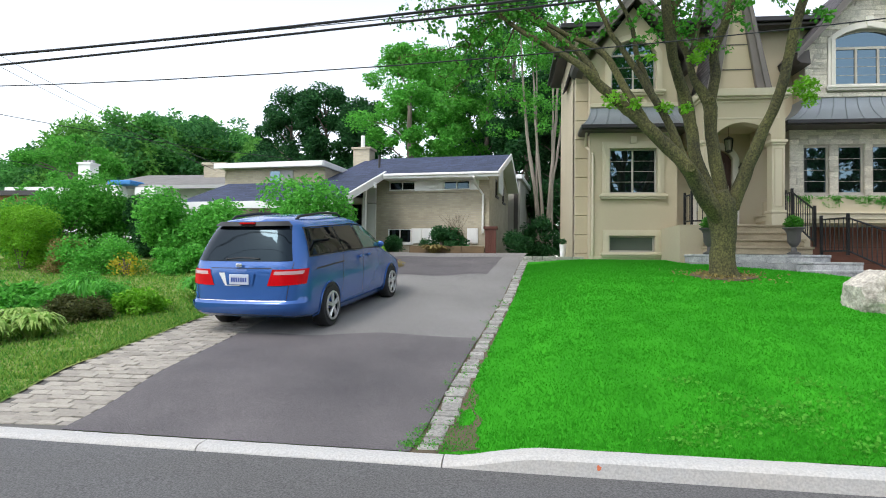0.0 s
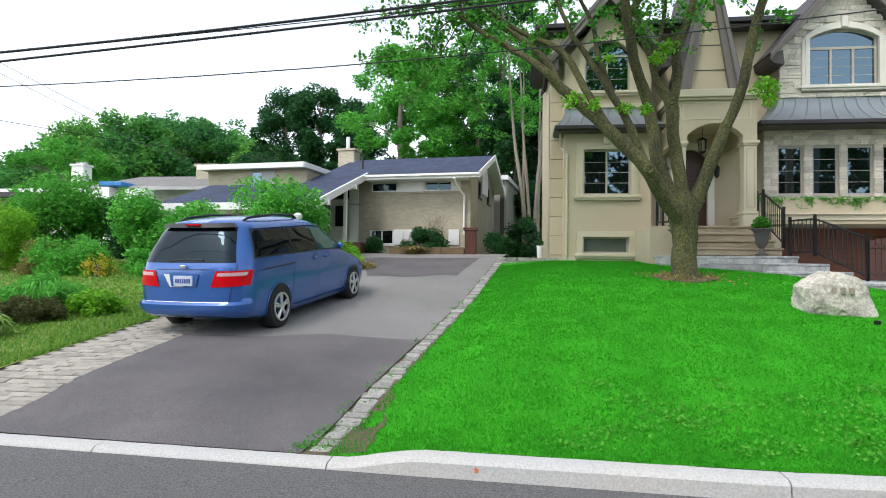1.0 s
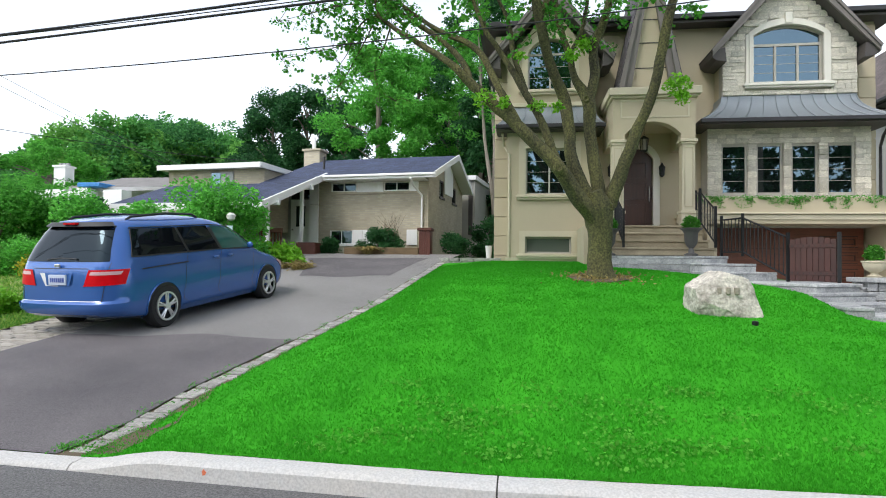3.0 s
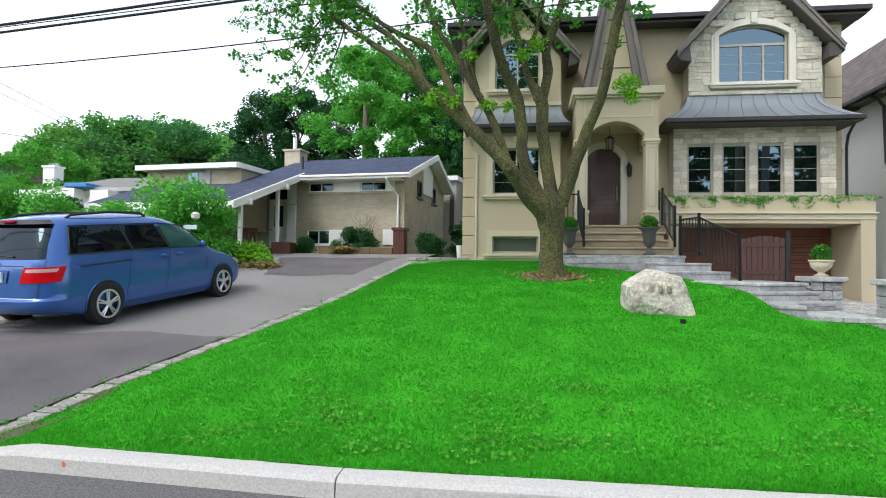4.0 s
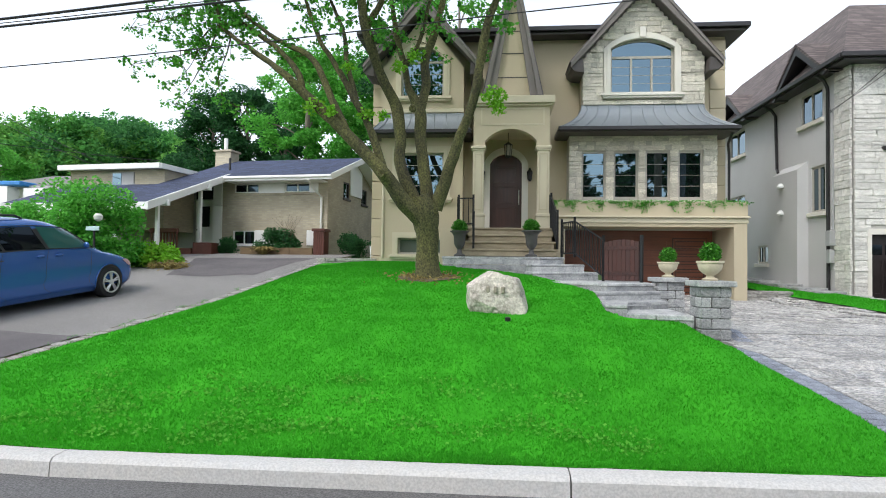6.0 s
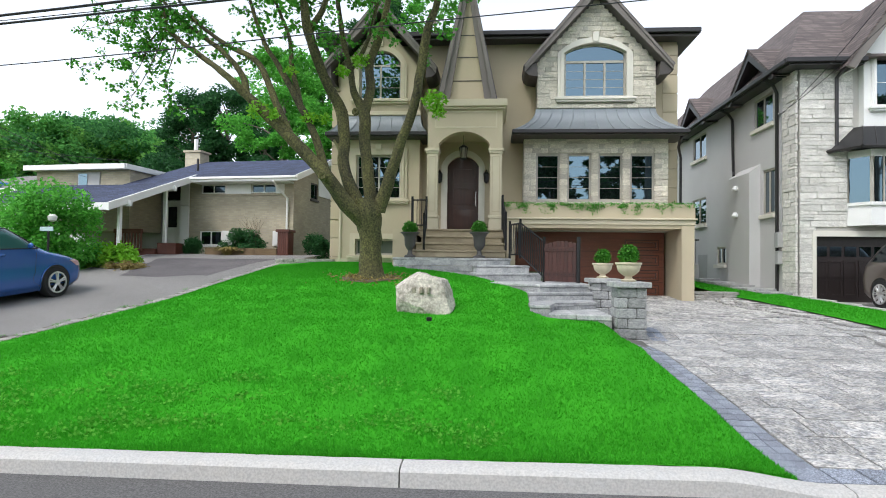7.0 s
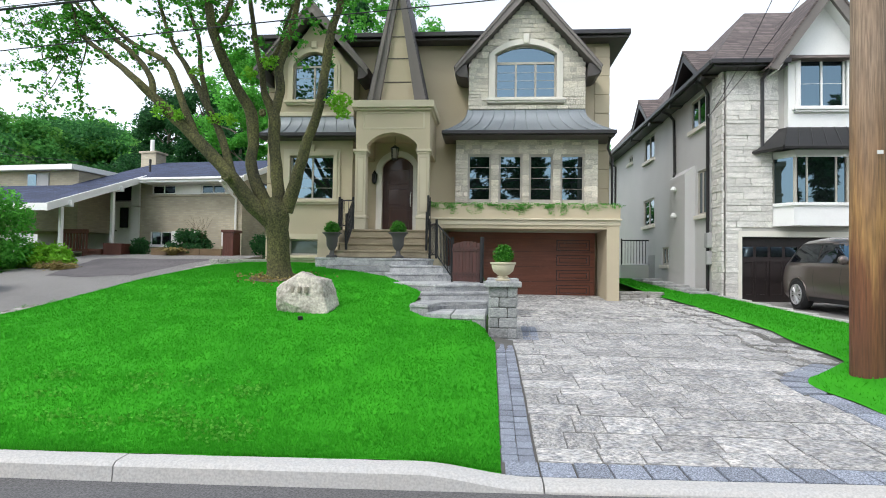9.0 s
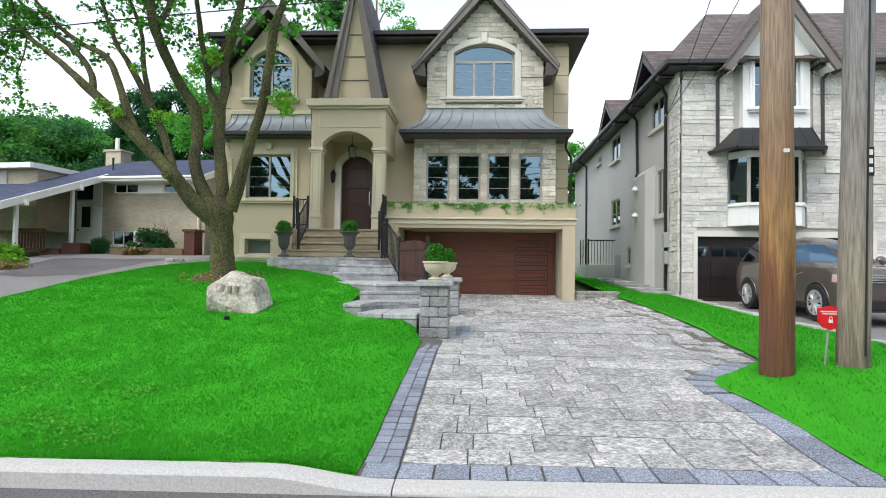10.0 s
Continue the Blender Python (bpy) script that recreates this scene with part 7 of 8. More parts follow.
for k in range(110):
    x, y = random.uniform(-84, -17), random.uniform(52, 66)
    top = HILL(x) * (0.86 + 0.14 * (y - 50) / 12) + random.uniform(-0.9, 0.2)
    for _ in range(26):
        a = random.uniform(0, 2 * math.pi)
        t = random.random()
        r = 3.4 * math.sin(math.pi * (0.2 + 0.75 * t))
        crowns[k % 3].append(puff((x + r * math.cos(a), y + r * math.sin(a), 2 + (top - 2) * (0.25 + 0.75 * t) - 0.6), 1.15, 100))
for k, (dark, light, label) in enumerate((((0.05, 0.2, 0.04), (0.13, 0.4, 0.09), "rounded green crowns on the hill behind the roofs"), ((0.03, 0.13, 0.04), (0.09, 0.29, 0.08), "deep green crowns on the hill behind the roofs"), ((0.08, 0.25, 0.04), (0.19, 0.46, 0.09), "light green crowns on the hill behind the roofs"))):
    tagged(new("far_woods", leaf_mesh("far_woods", np.concatenate(crowns[k]), 0.42, foliage("hill_leaf", dark, light, 0.7, 0.5))), label, "woods", "", "stuff")
pts = []
for k in range(150):
    x = random.uniform(-60, 34)
    y = random.uniform(44, 52) if x > -20 else random.uniform(44, 50)
    top = random.uniform(3.5, 6.5) if x < -20 else (random.uniform(5, 8.5) if x < 9 else random.uniform(3, 5))
    pts.append(puff((x, y, 1.5 + top * random.uniform(0.2, 1)), 1.6, 150))
tagged(new("hedge_woods", leaf_mesh("hedge_woods", np.concatenate(pts), 0.45, DARK_LEAF)), "dark undergrowth behind the gardens", "woods", "", "stuff")


def shrub(name, label, x, y, w, d, h, mat_, leaf=0.09, n=3000, low=0.0, slim=0.55, droop=0.2, seed=0, lumps=24):
    random.seed(seed + 100)
    z = ground_z(x, min(y, 40))
    o = base(name, label, "shrub", (x, y, z))
    cs = []
    for _ in range(lumps):
        a, r = random.uniform(0, 2 * math.pi), math.sqrt(random.random()) * 0.75
        t = random.uniform(low, 0.85) * (1 - 0.35 * r)
        cs.append(((x + w / 2 * r * math.cos(a), y + d / 2 * r * math.sin(a), z + h * t), random.uniform(0.7, 1.15) * 0.22 * (w + h) / 2))
    for c, r in cs[:7]:
        limb("stem", [(x + random.gauss(0, 0.05), y, z - 0.05, 0.025), ((x + c[0]) / 2, (y + c[1]) / 2, (z + c[2]) / 2 + 0.1, 0.018), (*c, 0.006)], o, GREY_BARK, 5, 0.01)
    leaf_part("leaves", np.concatenate([puff(c, r, int(2.2 * n) // lumps) for c, r in cs]), leaf * 1.15, mat_, o, droop=droop, slim=slim)
    return o


def tuft(name, label, x, y, r, h, mat_, n=160, wide=0.05, seed=0):
    """A clump of arching strap leaves from one root."""
    random.seed(seed + 300)
    z = ground_z(x, y)
    o = base(name, label, "plant", (x, y, z))
    bm = fresh()
    for _ in range(n):
        a = random.uniform(0, 2 * math.pi)
        ln, hh = r * random.uniform(0.5, 1.1), h * random.uniform(0.6, 1.1)
        w = wide * random.uniform(0.6, 1.2)
        s = Vector((-math.sin(a), math.cos(a), 0))
        d = Vector((math.cos(a), math.sin(a), 0))
        b = Vector((x, y, z)) + d * random.uniform(0, 0.25) * r
        prof = [(0, 0, 0.25), (0.35, 0.65, 0.7), (0.65, 0.95, 1.0), (0.9, 0.85, 0.7), (1.05, 0.6, 0.05)]
        rows = [(bm.verts.new(b + d * u * ln + s * w * q + Vector((0, 0, v * hh))), bm.verts.new(b + d * u * ln - s * w * q + Vector((0, 0, v * hh)))) for u, v, q in prof]
        for p, q in zip(rows, rows[1:]):
            bm.faces.new((p[0], p[1], q[1], q[0]))
    part("leaves", bm, mat_, o)
    return o


shrub("shrub", "wide leafy green shrub in front of the bungalow porch", -5.5, 15.9, 3.2, 2.2, 2.8, LIGHT_LEAF, 0.11, 7000, 0.1, seed=1)
shrub("shrub", "dense green shrub beside the west house", -9.3, 17.0, 3.2, 2.6, 3.2, LIGHT_LEAF, 0.11, 8000, 0.05, seed=2)
shrub("shrub", "tall green bush overgrowing the yard", -14.2, 17.6, 4.0, 3, 3.2, MID_LEAF, 0.1, 11000, 0.0, seed=3)
shrub("shrub", "tall dark leafy bush before the white wall", -11.4, 18.4, 1.8, 1.6, 2.7, DARK_LEAF, 0.1, 5000, 0.0, seed=24)
shrub("shrub", "dark green bush overgrowing the yard", -12.9, 18.8, 1.5, 2.0, 2.4, MID_LEAF, 0.1, 5000, 0.0, seed=4)
shrub("shrub", "feathery bright green bush", -13.4, 15.3, 2.2, 1.8, 2.2, YOUNG_LEAF, 0.09, 6000, 0.0, 0.25, seed=5)
shrub("shrub", "tall green bush at the yard's far side", -18, 19.5, 4.0, 3, 1.7, MID_LEAF, 0.12, 6000, 0.0, seed=6)
shrub("shrub", "light green bush at the yard's far side", -21.5, 24, 5.5, 3, 1.9, LIGHT_LEAF, 0.14, 7000, 0.0, seed=7)
shrub("shrub", "green bush at the yard's edge", -26, 22, 6, 4, 2.0, LIGHT_LEAF, 0.14, 7000, 0.0, seed=17)
shrub("dry_shrub", "dry straw-brown weeds standing in the yard", -11.8, 14.9, 1.0, 0.9, 1.35, STRAW, 0.09, 2200, 0.0, 0.2, seed=8)
shrub("shrub", "low leafy weeds along the yard", -10.9, 14.9, 2.6, 1.4, 1.2, LIGHT_LEAF, 0.08, 3200, 0.0, seed=9)
shrub("flowers", "yellow flowering plant in the yard", -9.7, 14.5, 1.2, 0.6, 0.7, YELLOW, 0.05, 350, 0.1, seed=10)
shrub("shrub", "low leafy plants by the driveway", -8.3, 15.2, 2.2, 1.3, 0.8, LIGHT_LEAF, 0.09, 2600, 0.0, seed=11)
shrub("juniper", "low spreading juniper in the garden bed", -7.7, 10.6, 1.7, 1.1, 0.7, LIGHT_LEAF, 0.06, 5500, 0.15, 0.3, seed=12)
shrub("juniper", "low brownish shrub in the garden bed", -7.0, 9.4, 1.3, 0.8, 0.45, foliage("brown_green", (0.05, 0.07, 0.02), (0.14, 0.15, 0.05)), 0.06, 2600, 0.0, 0.4, seed=13)
for k, (x, y) in enumerate(((-6.75, 8.15), (-7.3, 8.5), (-7.1, 7.75))):
    tuft("hosta", "pale green hosta clump in the garden bed", x, y, 0.36, 0.36, HOSTA_LEAF, 330, 0.026, (1, 2, 8)[k])
shrub("leafy_plant", "low leafy green plants filling the garden bed", -8.3, 9.6, 1.8, 1.2, 0.6, LIGHT_LEAF, 0.09, 2600, 0.0, seed=22)
shrub("leafy_plant", "low leafy green plants filling the garden bed", -6.5, 10.2, 1.2, 0.9, 0.5, YOUNG_LEAF, 0.08, 1600, 0.0, seed=23)
tuft("hosta", "bright green hosta by the driveway", -6.1, 11.9, 0.5, 0.45, LIGHT_LEAF, 150, 0.06, 3)
tuft("daylily", "tuft of narrow green strap leaves", -7.4, 10.0, 0.5, 0.6, LIGHT_LEAF, 130, 0.018, 4)
shrub("leafy_plant", "bright green leafy mound at the bungalow driveway", -4.0, 16.9, 1.8, 1.1, 0.75, YOUNG_LEAF, 0.12, 1700, 0.0, seed=20)
shrub("dry_clippings", "heap of dry straw-coloured clippings by the driveway", -3.3, 16.5, 1.6, 0.9, 0.16, STRAW, 0.12, 500, 0.0, 0.2, seed=21)
tuft("hosta", "bright green hosta clump at the bungalow driveway", -4.6, 16.3, 0.5, 0.45, LIGHT_LEAF, 160, 0.06, 6)
tuft("hosta", "low plants under the bungalow windows", -2.5, 21.3, 0.5, 0.3, STRAW, 120, 0.03, 7)
shrub("yew", "dark spreading yew under the bungalow windows", -2.2, 21.9, 1.9, 1.0, 1.0, DARK_LEAF, 0.08, 3200, 0.05, seed=14)
shrub("yew", "small dark shrub under the bungalow window", -4.15, 21.9, 0.8, 0.6, 0.75, DARK_LEAF, 0.07, 1400, 0.05, seed=15)
shrub("yew", "dark shrub by the bungalow's side wall", 0.6, 22.6, 1.3, 1.2, 1.0, DARK_LEAF, 0.08, 2200, 0.0, seed=16)
shrub("shrub", "dark green thicket between the two houses", 1.6, 26.5, 1.6, 2.5, 1.8, DARK_LEAF, 0.1, 3000, 0.0, seed=18)
o = base("dried_flower_stalks", "thin dry brown stalks before the brick wall", "plant", (-1.9, 21.8, 2.3))
for k in range(26):
    bm = fresh()
    x, y = -1.7 + random.gauss(0, 0.12), 21.85
    tube(bm, [(x, y, 2.3), (x + random.gauss(0, 0.12), y, 2.9), (x + random.gauss(0, 0.3), y, 3.3 + random.uniform(0, 0.4))], [0.008, 0.006, 0.003], 4, False)
    part("stalk", bm, SOIL, o)
# trees and undergrowth across the street, behind the camera
pts = np.concatenate([puff((random.uniform(-50, 50), random.uniform(-30, -27), random.uniform(0.2, 5.5)), 1.9, 90) for _ in range(150)])
tagged(new("street_hedge", leaf_mesh("street_hedge", pts, 0.6, DARK_LEAF)), "tall dark hedge across the street", "hedge", "", "stuff")
for k, (x, y, h, w) in enumerate(((-14, -24, 15, 4.5), (-5, -27, 17, 4.5), (2.0, -22, 13, 3.6), (8.0, -27, 17, 4.5), (13.5, -24, 14, 3.6), (20, -23, 15, 4), (27, -28, 17, 4.5), (32, -26, 16, 5), (38, -25, 17, 5), (45, -27, 18, 5), (-26, -26, 15, 5))):
    big_tree("street_tree", "tall dark tree across the street", x, y, h, w, 1.5, DARK_LEAF, 60, 110, 0.7, 0.35, seed=60 + k, cone=k % 2 == 0, group="trees across the street")

# ---- vehicles ----
def curve_of(rows):
    a = np.array(rows, float)
    return lambda z: float(np.interp(z, a[:, 0], a[:, 1]))


class Shell:
    """A car body as a stack of rounded outlines. x is ahead, y to the left, z up."""

    def __init__(self, rear, front, half, corner_r, corner_f):
        self.rear, self.front, self.half, self.cr, self.cf = curve_of(rear), curve_of(front), curve_of(half), corner_r, corner_f

    def line(self, z, n=9):
        """Half the outline, from the middle of the tail round the right side to the nose."""
        r, f, h = self.rear(z), self.front(z), self.half(z)
        a = min(self.cr, (f - r) / 3, h * 0.8)
        b = min(self.cf, (f - r) / 3, h * 0.9)
        pts = [(r - 0.03 * (1 - (k / 5) ** 2), -(h - a) * k / 5) for k in range(5)]
        pts += [(r + a - a * math.cos(t), -(h - a) - a * math.sin(t)) for t in [math.pi / 2 * k / n for k in range(n + 1)]]
        m = f - b - (r + a)
        pts += [(r + a + m * k / 14, -h - 0.012 * math.sin(math.pi * k / 14)) for k in range(1, 14)]
        pts += [(f - b + b * math.sin(t), -(h - b) - b * math.cos(t)) for t in [math.pi / 2 * k / n for k in range(n + 1)]]
        pts += [(f + 0.04 * (1 - (1 - k / 5) ** 2), -(h - b) * (1 - k / 5)) for k in range(1, 6)]
        return pts

    def body(self, zs):
        bm = fresh()
        rings = []
        for z in zs:
            half = self.line(z)
            ring = half + [(x, -y) for x, y in half[-2:0:-1]]
            rings.append([bm.verts.new((x, y, z)) for x, y in ring])
        for a, b in zip(rings, rings[1:]):
            for k in range(len(a)):
                bm.faces.new((a[k], a[(k + 1) % len(a)], b[(k + 1) % len(a)], b[k]))
        bm.faces.new(rings[0][::-1])
        bm.faces.new(rings[-1])
        return bm

    def at(self, s, z, side, off):
        """The point s metres along the outline from the tail's middle, pushed out."""
        pts = self.line(z)
        run = 0.0
        for p, q in zip(pts, pts[1:]):
            d = math.hypot(q[0] - p[0], q[1] - p[1])
            if run + d >= s:
                t = (s - run) / d
                nx, ny = (q[1] - p[1]) / d, -(q[0] - p[0]) / d
                return Vector((p[0] + (q[0] - p[0]) * t + nx * off, (p[1] + (q[1] - p[1]) * t + ny * off) * side, z))
            run += d
        return Vector((pts[-1][0], pts[-1][1], z))

    def side_s(self, x, z):
        """Arc length at which the right side reaches x."""
        pts = self.line(z)
        run = 0.0
        for i, (p, q) in enumerate(zip(pts, pts[1:])):
            d = math.hypot(q[0] - p[0], q[1] - p[1])
            if i > 6 and q[0] >= x and p[0] <= x:
                return run + d * (x - p[0]) / max(1e-6, q[0] - p[0])
            run += d
        return run

    def patch(self, corners, side, off, n=10, m=5, thick=0.0):
        """A sheet on the body; corners: (s or x-tuple, z) low start, low end, high end, high start."""
        bm = fresh()
        grid = []
        for j in range(m + 1):
            row = []
            for i in range(n + 1):
                u, v = i / n, j / m
                (a, az), (b, bz), (c, cz), (d, dz) = corners
                s = (a * (1 - u) + b * u) * (1 - v) + (d * (1 - u) + c * u) * v
                z = (az * (1 - u) + bz * u) * (1 - v) + (dz * (1 - u) + cz * u) * v
                row.append(bm.verts.new(self.at(s, z, side, off)))
            grid.append(row)
        for p, q in zip(grid, grid[1:]):
            for i in range(n):
                bm.faces.new((p[i], p[i + 1], q[i + 1], q[i]))
        return bm

    def side_patch(self, corners, side, off, n=12, m=5):
        return self.patch([(self.side_s(x, z), z) for x, z in corners], side, off, n, m)


def wheel(parent, x, y, r, width, side, spokes, rim_mat, tyre_mat):
    bm = fresh()
    prof = [(r * 0.66, -width / 2), (r * 0.93, -width / 2), (r, -width * 0.36), (r, width * 0.36), (r * 0.93, width / 2), (r * 0.66, width / 2)]
    rings = [[bm.verts.new((x + a * math.cos(2 * math.pi * k / 32), y + b, r + a * math.sin(2 * math.pi * k / 32))) for k in range(32)] for a, b in prof]
    for p, q in zip(rings, rings[1:] + rings[:1]):
        for k in range(32):
            bm.faces.new((p[k], p[(k + 1) % 32], q[(k + 1) % 32], q[k]))
    w = part("wheel", bm, tyre_mat, parent, "black tyre", True)
    yo = y + side * width * 0.46
    bm = fresh()
    for a0, a1, d0, d1 in ((0.6, 0.68, 0.0, 0.03), (0.0001, 0.17, 0.0, 0.035)):
        prof = [(r * a0, d0), (r * a0, d1), (r * a1, d1), (r * a1, d0)]
        rings = [[bm.verts.new((x + a * math.cos(2 * math.pi * k / 24), yo + side * b, r + a * math.sin(2 * math.pi * k / 24))) for k in range(24)] for a, b in prof]
        for p, q in zip(rings, rings[1:] + rings[:1]):
            for k in range(24):
                bm.faces.new((p[k], p[(k + 1) % 24], q[(k + 1) % 24], q[k]))
    part("rim", bm, rim_mat, w, "silver alloy rim")
    for k in range(spokes):
        for dt in (-0.13, 0.13):
            t = 2 * math.pi * k / spokes + 0.3
            bm = fresh()
            p = Vector((x + r * 0.12 * math.cos(t + dt), yo + side * 0.02, r + r * 0.12 * math.sin(t + dt)))
            q = Vector((x + r * 0.63 * math.cos(t + dt), yo + side * 0.012, r + r * 0.63 * math.sin(t + dt)))
            tube(bm, [p, q], [r * 0.055, r * 0.045], 5)
            part("spoke", bm, rim_mat, w)
    bm = fresh()
    prof = [(0.001, 0), (r * 0.64, 0)]
    rings = [[bm.verts.new((x + a * math.cos(2 * math.pi * k / 24), yo - side * 0.05, r + a * math.sin(2 * math.pi * k / 24))) for k in range(24)] for a, b in prof]
    for k in range(24):
        bm.faces.new((rings[0][k], rings[0][(k + 1) % 24], rings[1][(k + 1) % 24], rings[1][k]))
    part("brake", bm, tyre_mat, w)


def arch_ring(parent, shell, x, r, side, paint, dark):
    """Dark wheel housing and the painted lip round it."""
    bm = fresh()
    c = bm.verts.new(shell.at(shell.side_s(x, r), r, -side, 0.006))
    n = 28
    lip = []
    for k in range(n + 1):
        t = -0.35 + (math.pi + 0.7) * k / n
        px, pz = x + (r + 0.035) * math.cos(t), max(0.19, r + 0.01 + (r + 0.035) * math.sin(t))
        lip.append(shell.at(shell.side_s(px, pz), pz, -side, 0.006))
    vs = [bm.verts.new(p) for p in lip]
    for a, b in zip(vs, vs[1:]):
        bm.faces.new((c, a, b))
    part("wheel_housing", bm, dark, parent)
    bm = fresh()
    tube(bm, lip, 0.014, 5)
    part("arch_lip", bm, paint, parent, smooth=True)


TYRE = surface("tyre_rubber", (0.016, 0.016, 0.017), 0.85, var=0.2, fine=60, bump=0.2)
RIM = surface("alloy_rim", (0.72, 0.72, 0.73), 0.38, 0.8, var=0.1, bump=0.0)
CHROME = surface("chrome", (0.7, 0.71, 0.73), 0.28, 1.0, var=0.03, bump=0.0)
BLUE = surface("van_paint", (0.03, 0.11, 0.36), 0.25, 0.3, var=0.04, coarse=0.5, fine=300, bump=0.0, coat=0.55)
BROWN = surface("suv_paint", (0.115, 0.09, 0.08), 0.3, 0.4, var=0.05, coarse=0.5, fine=300, bump=0.0, coat=0.9)
CAR_GLASS = pane_glass("car_glass", (0.004, 0.005, 0.007), 1.38)
FRONT_GLASS = pane_glass("front_glass", (0.03, 0.1, 0.09), 1.6)
RED_LENS = surface("red_lens", (0.5, 0.002, 0.006), 0.35, var=0.12, coarse=8, bump=0.0, ior=1.2)
CLEAR_LENS = surface("clear_lens", (0.5, 0.32, 0.32), 0.25, var=0.05, bump=0.0, coat=0.2)
BLACK_TRIM = surface("black_plastic", (0.012, 0.012, 0.013), 0.5, var=0.1, bump=0.05)
PLATE = surface("plate", (0.5, 0.55, 0.65), 0.4, var=0.05, bump=0.0)
PLATE_INK = surface("plate_ink", (0.03, 0.07, 0.3), 0.5, var=0.05, bump=0.0)

van = base("minivan", "blue minivan parked on the driveway", "car")
sh = Shell([(0.2, -0.4), (0.28, -0.85), (0.34, -1.03), (0.45, -1.08), (0.52, -1.08), (0.56, -1.03), (0.95, -1.0), (1.08, -0.98), (1.34, -0.86), (1.6, -0.72), (1.73, -0.62), (1.79, -0.2), (1.81, 0.3)],
           [(0.2, 3.85), (0.35, 3.98), (0.6, 4.0), (0.75, 3.93), (0.9, 3.6), (1.0, 3.2), (1.1, 2.98), (1.34, 2.66), (1.55, 2.32), (1.67, 2.05), (1.75, 1.7), (1.81, 1.1)],
           [(0.2, 0.86), (0.3, 0.94), (0.45, 0.965), (0.75, 0.975), (0.98, 0.96), (1.12, 0.935), (1.36, 0.87), (1.6, 0.77), (1.71, 0.68), (1.78, 0.5), (1.81, 0.3)], 0.4, 0.55)
zs = [0.2, 0.25, 0.3, 0.36, 0.42, 0.5, 0.53, 0.56, 0.62, 0.7, 0.78, 0.86, 0.94, 1.0, 1.07, 1.12, 1.22, 1.34, 1.46, 1.55, 1.62, 1.68, 1.73, 1.77, 1.795, 1.81]
part("body", sh.body(zs), BLUE, van, "metallic blue body", True)
R = 0.345
for x in (0.0, 3.0):
    for side in (-1, 1):
        arch_ring(van, sh, x, R, side, BLUE, BLACK_TRIM)
        wheel(van, x, side * 0.885, R, 0.23, side, 5, RIM, TYRE)
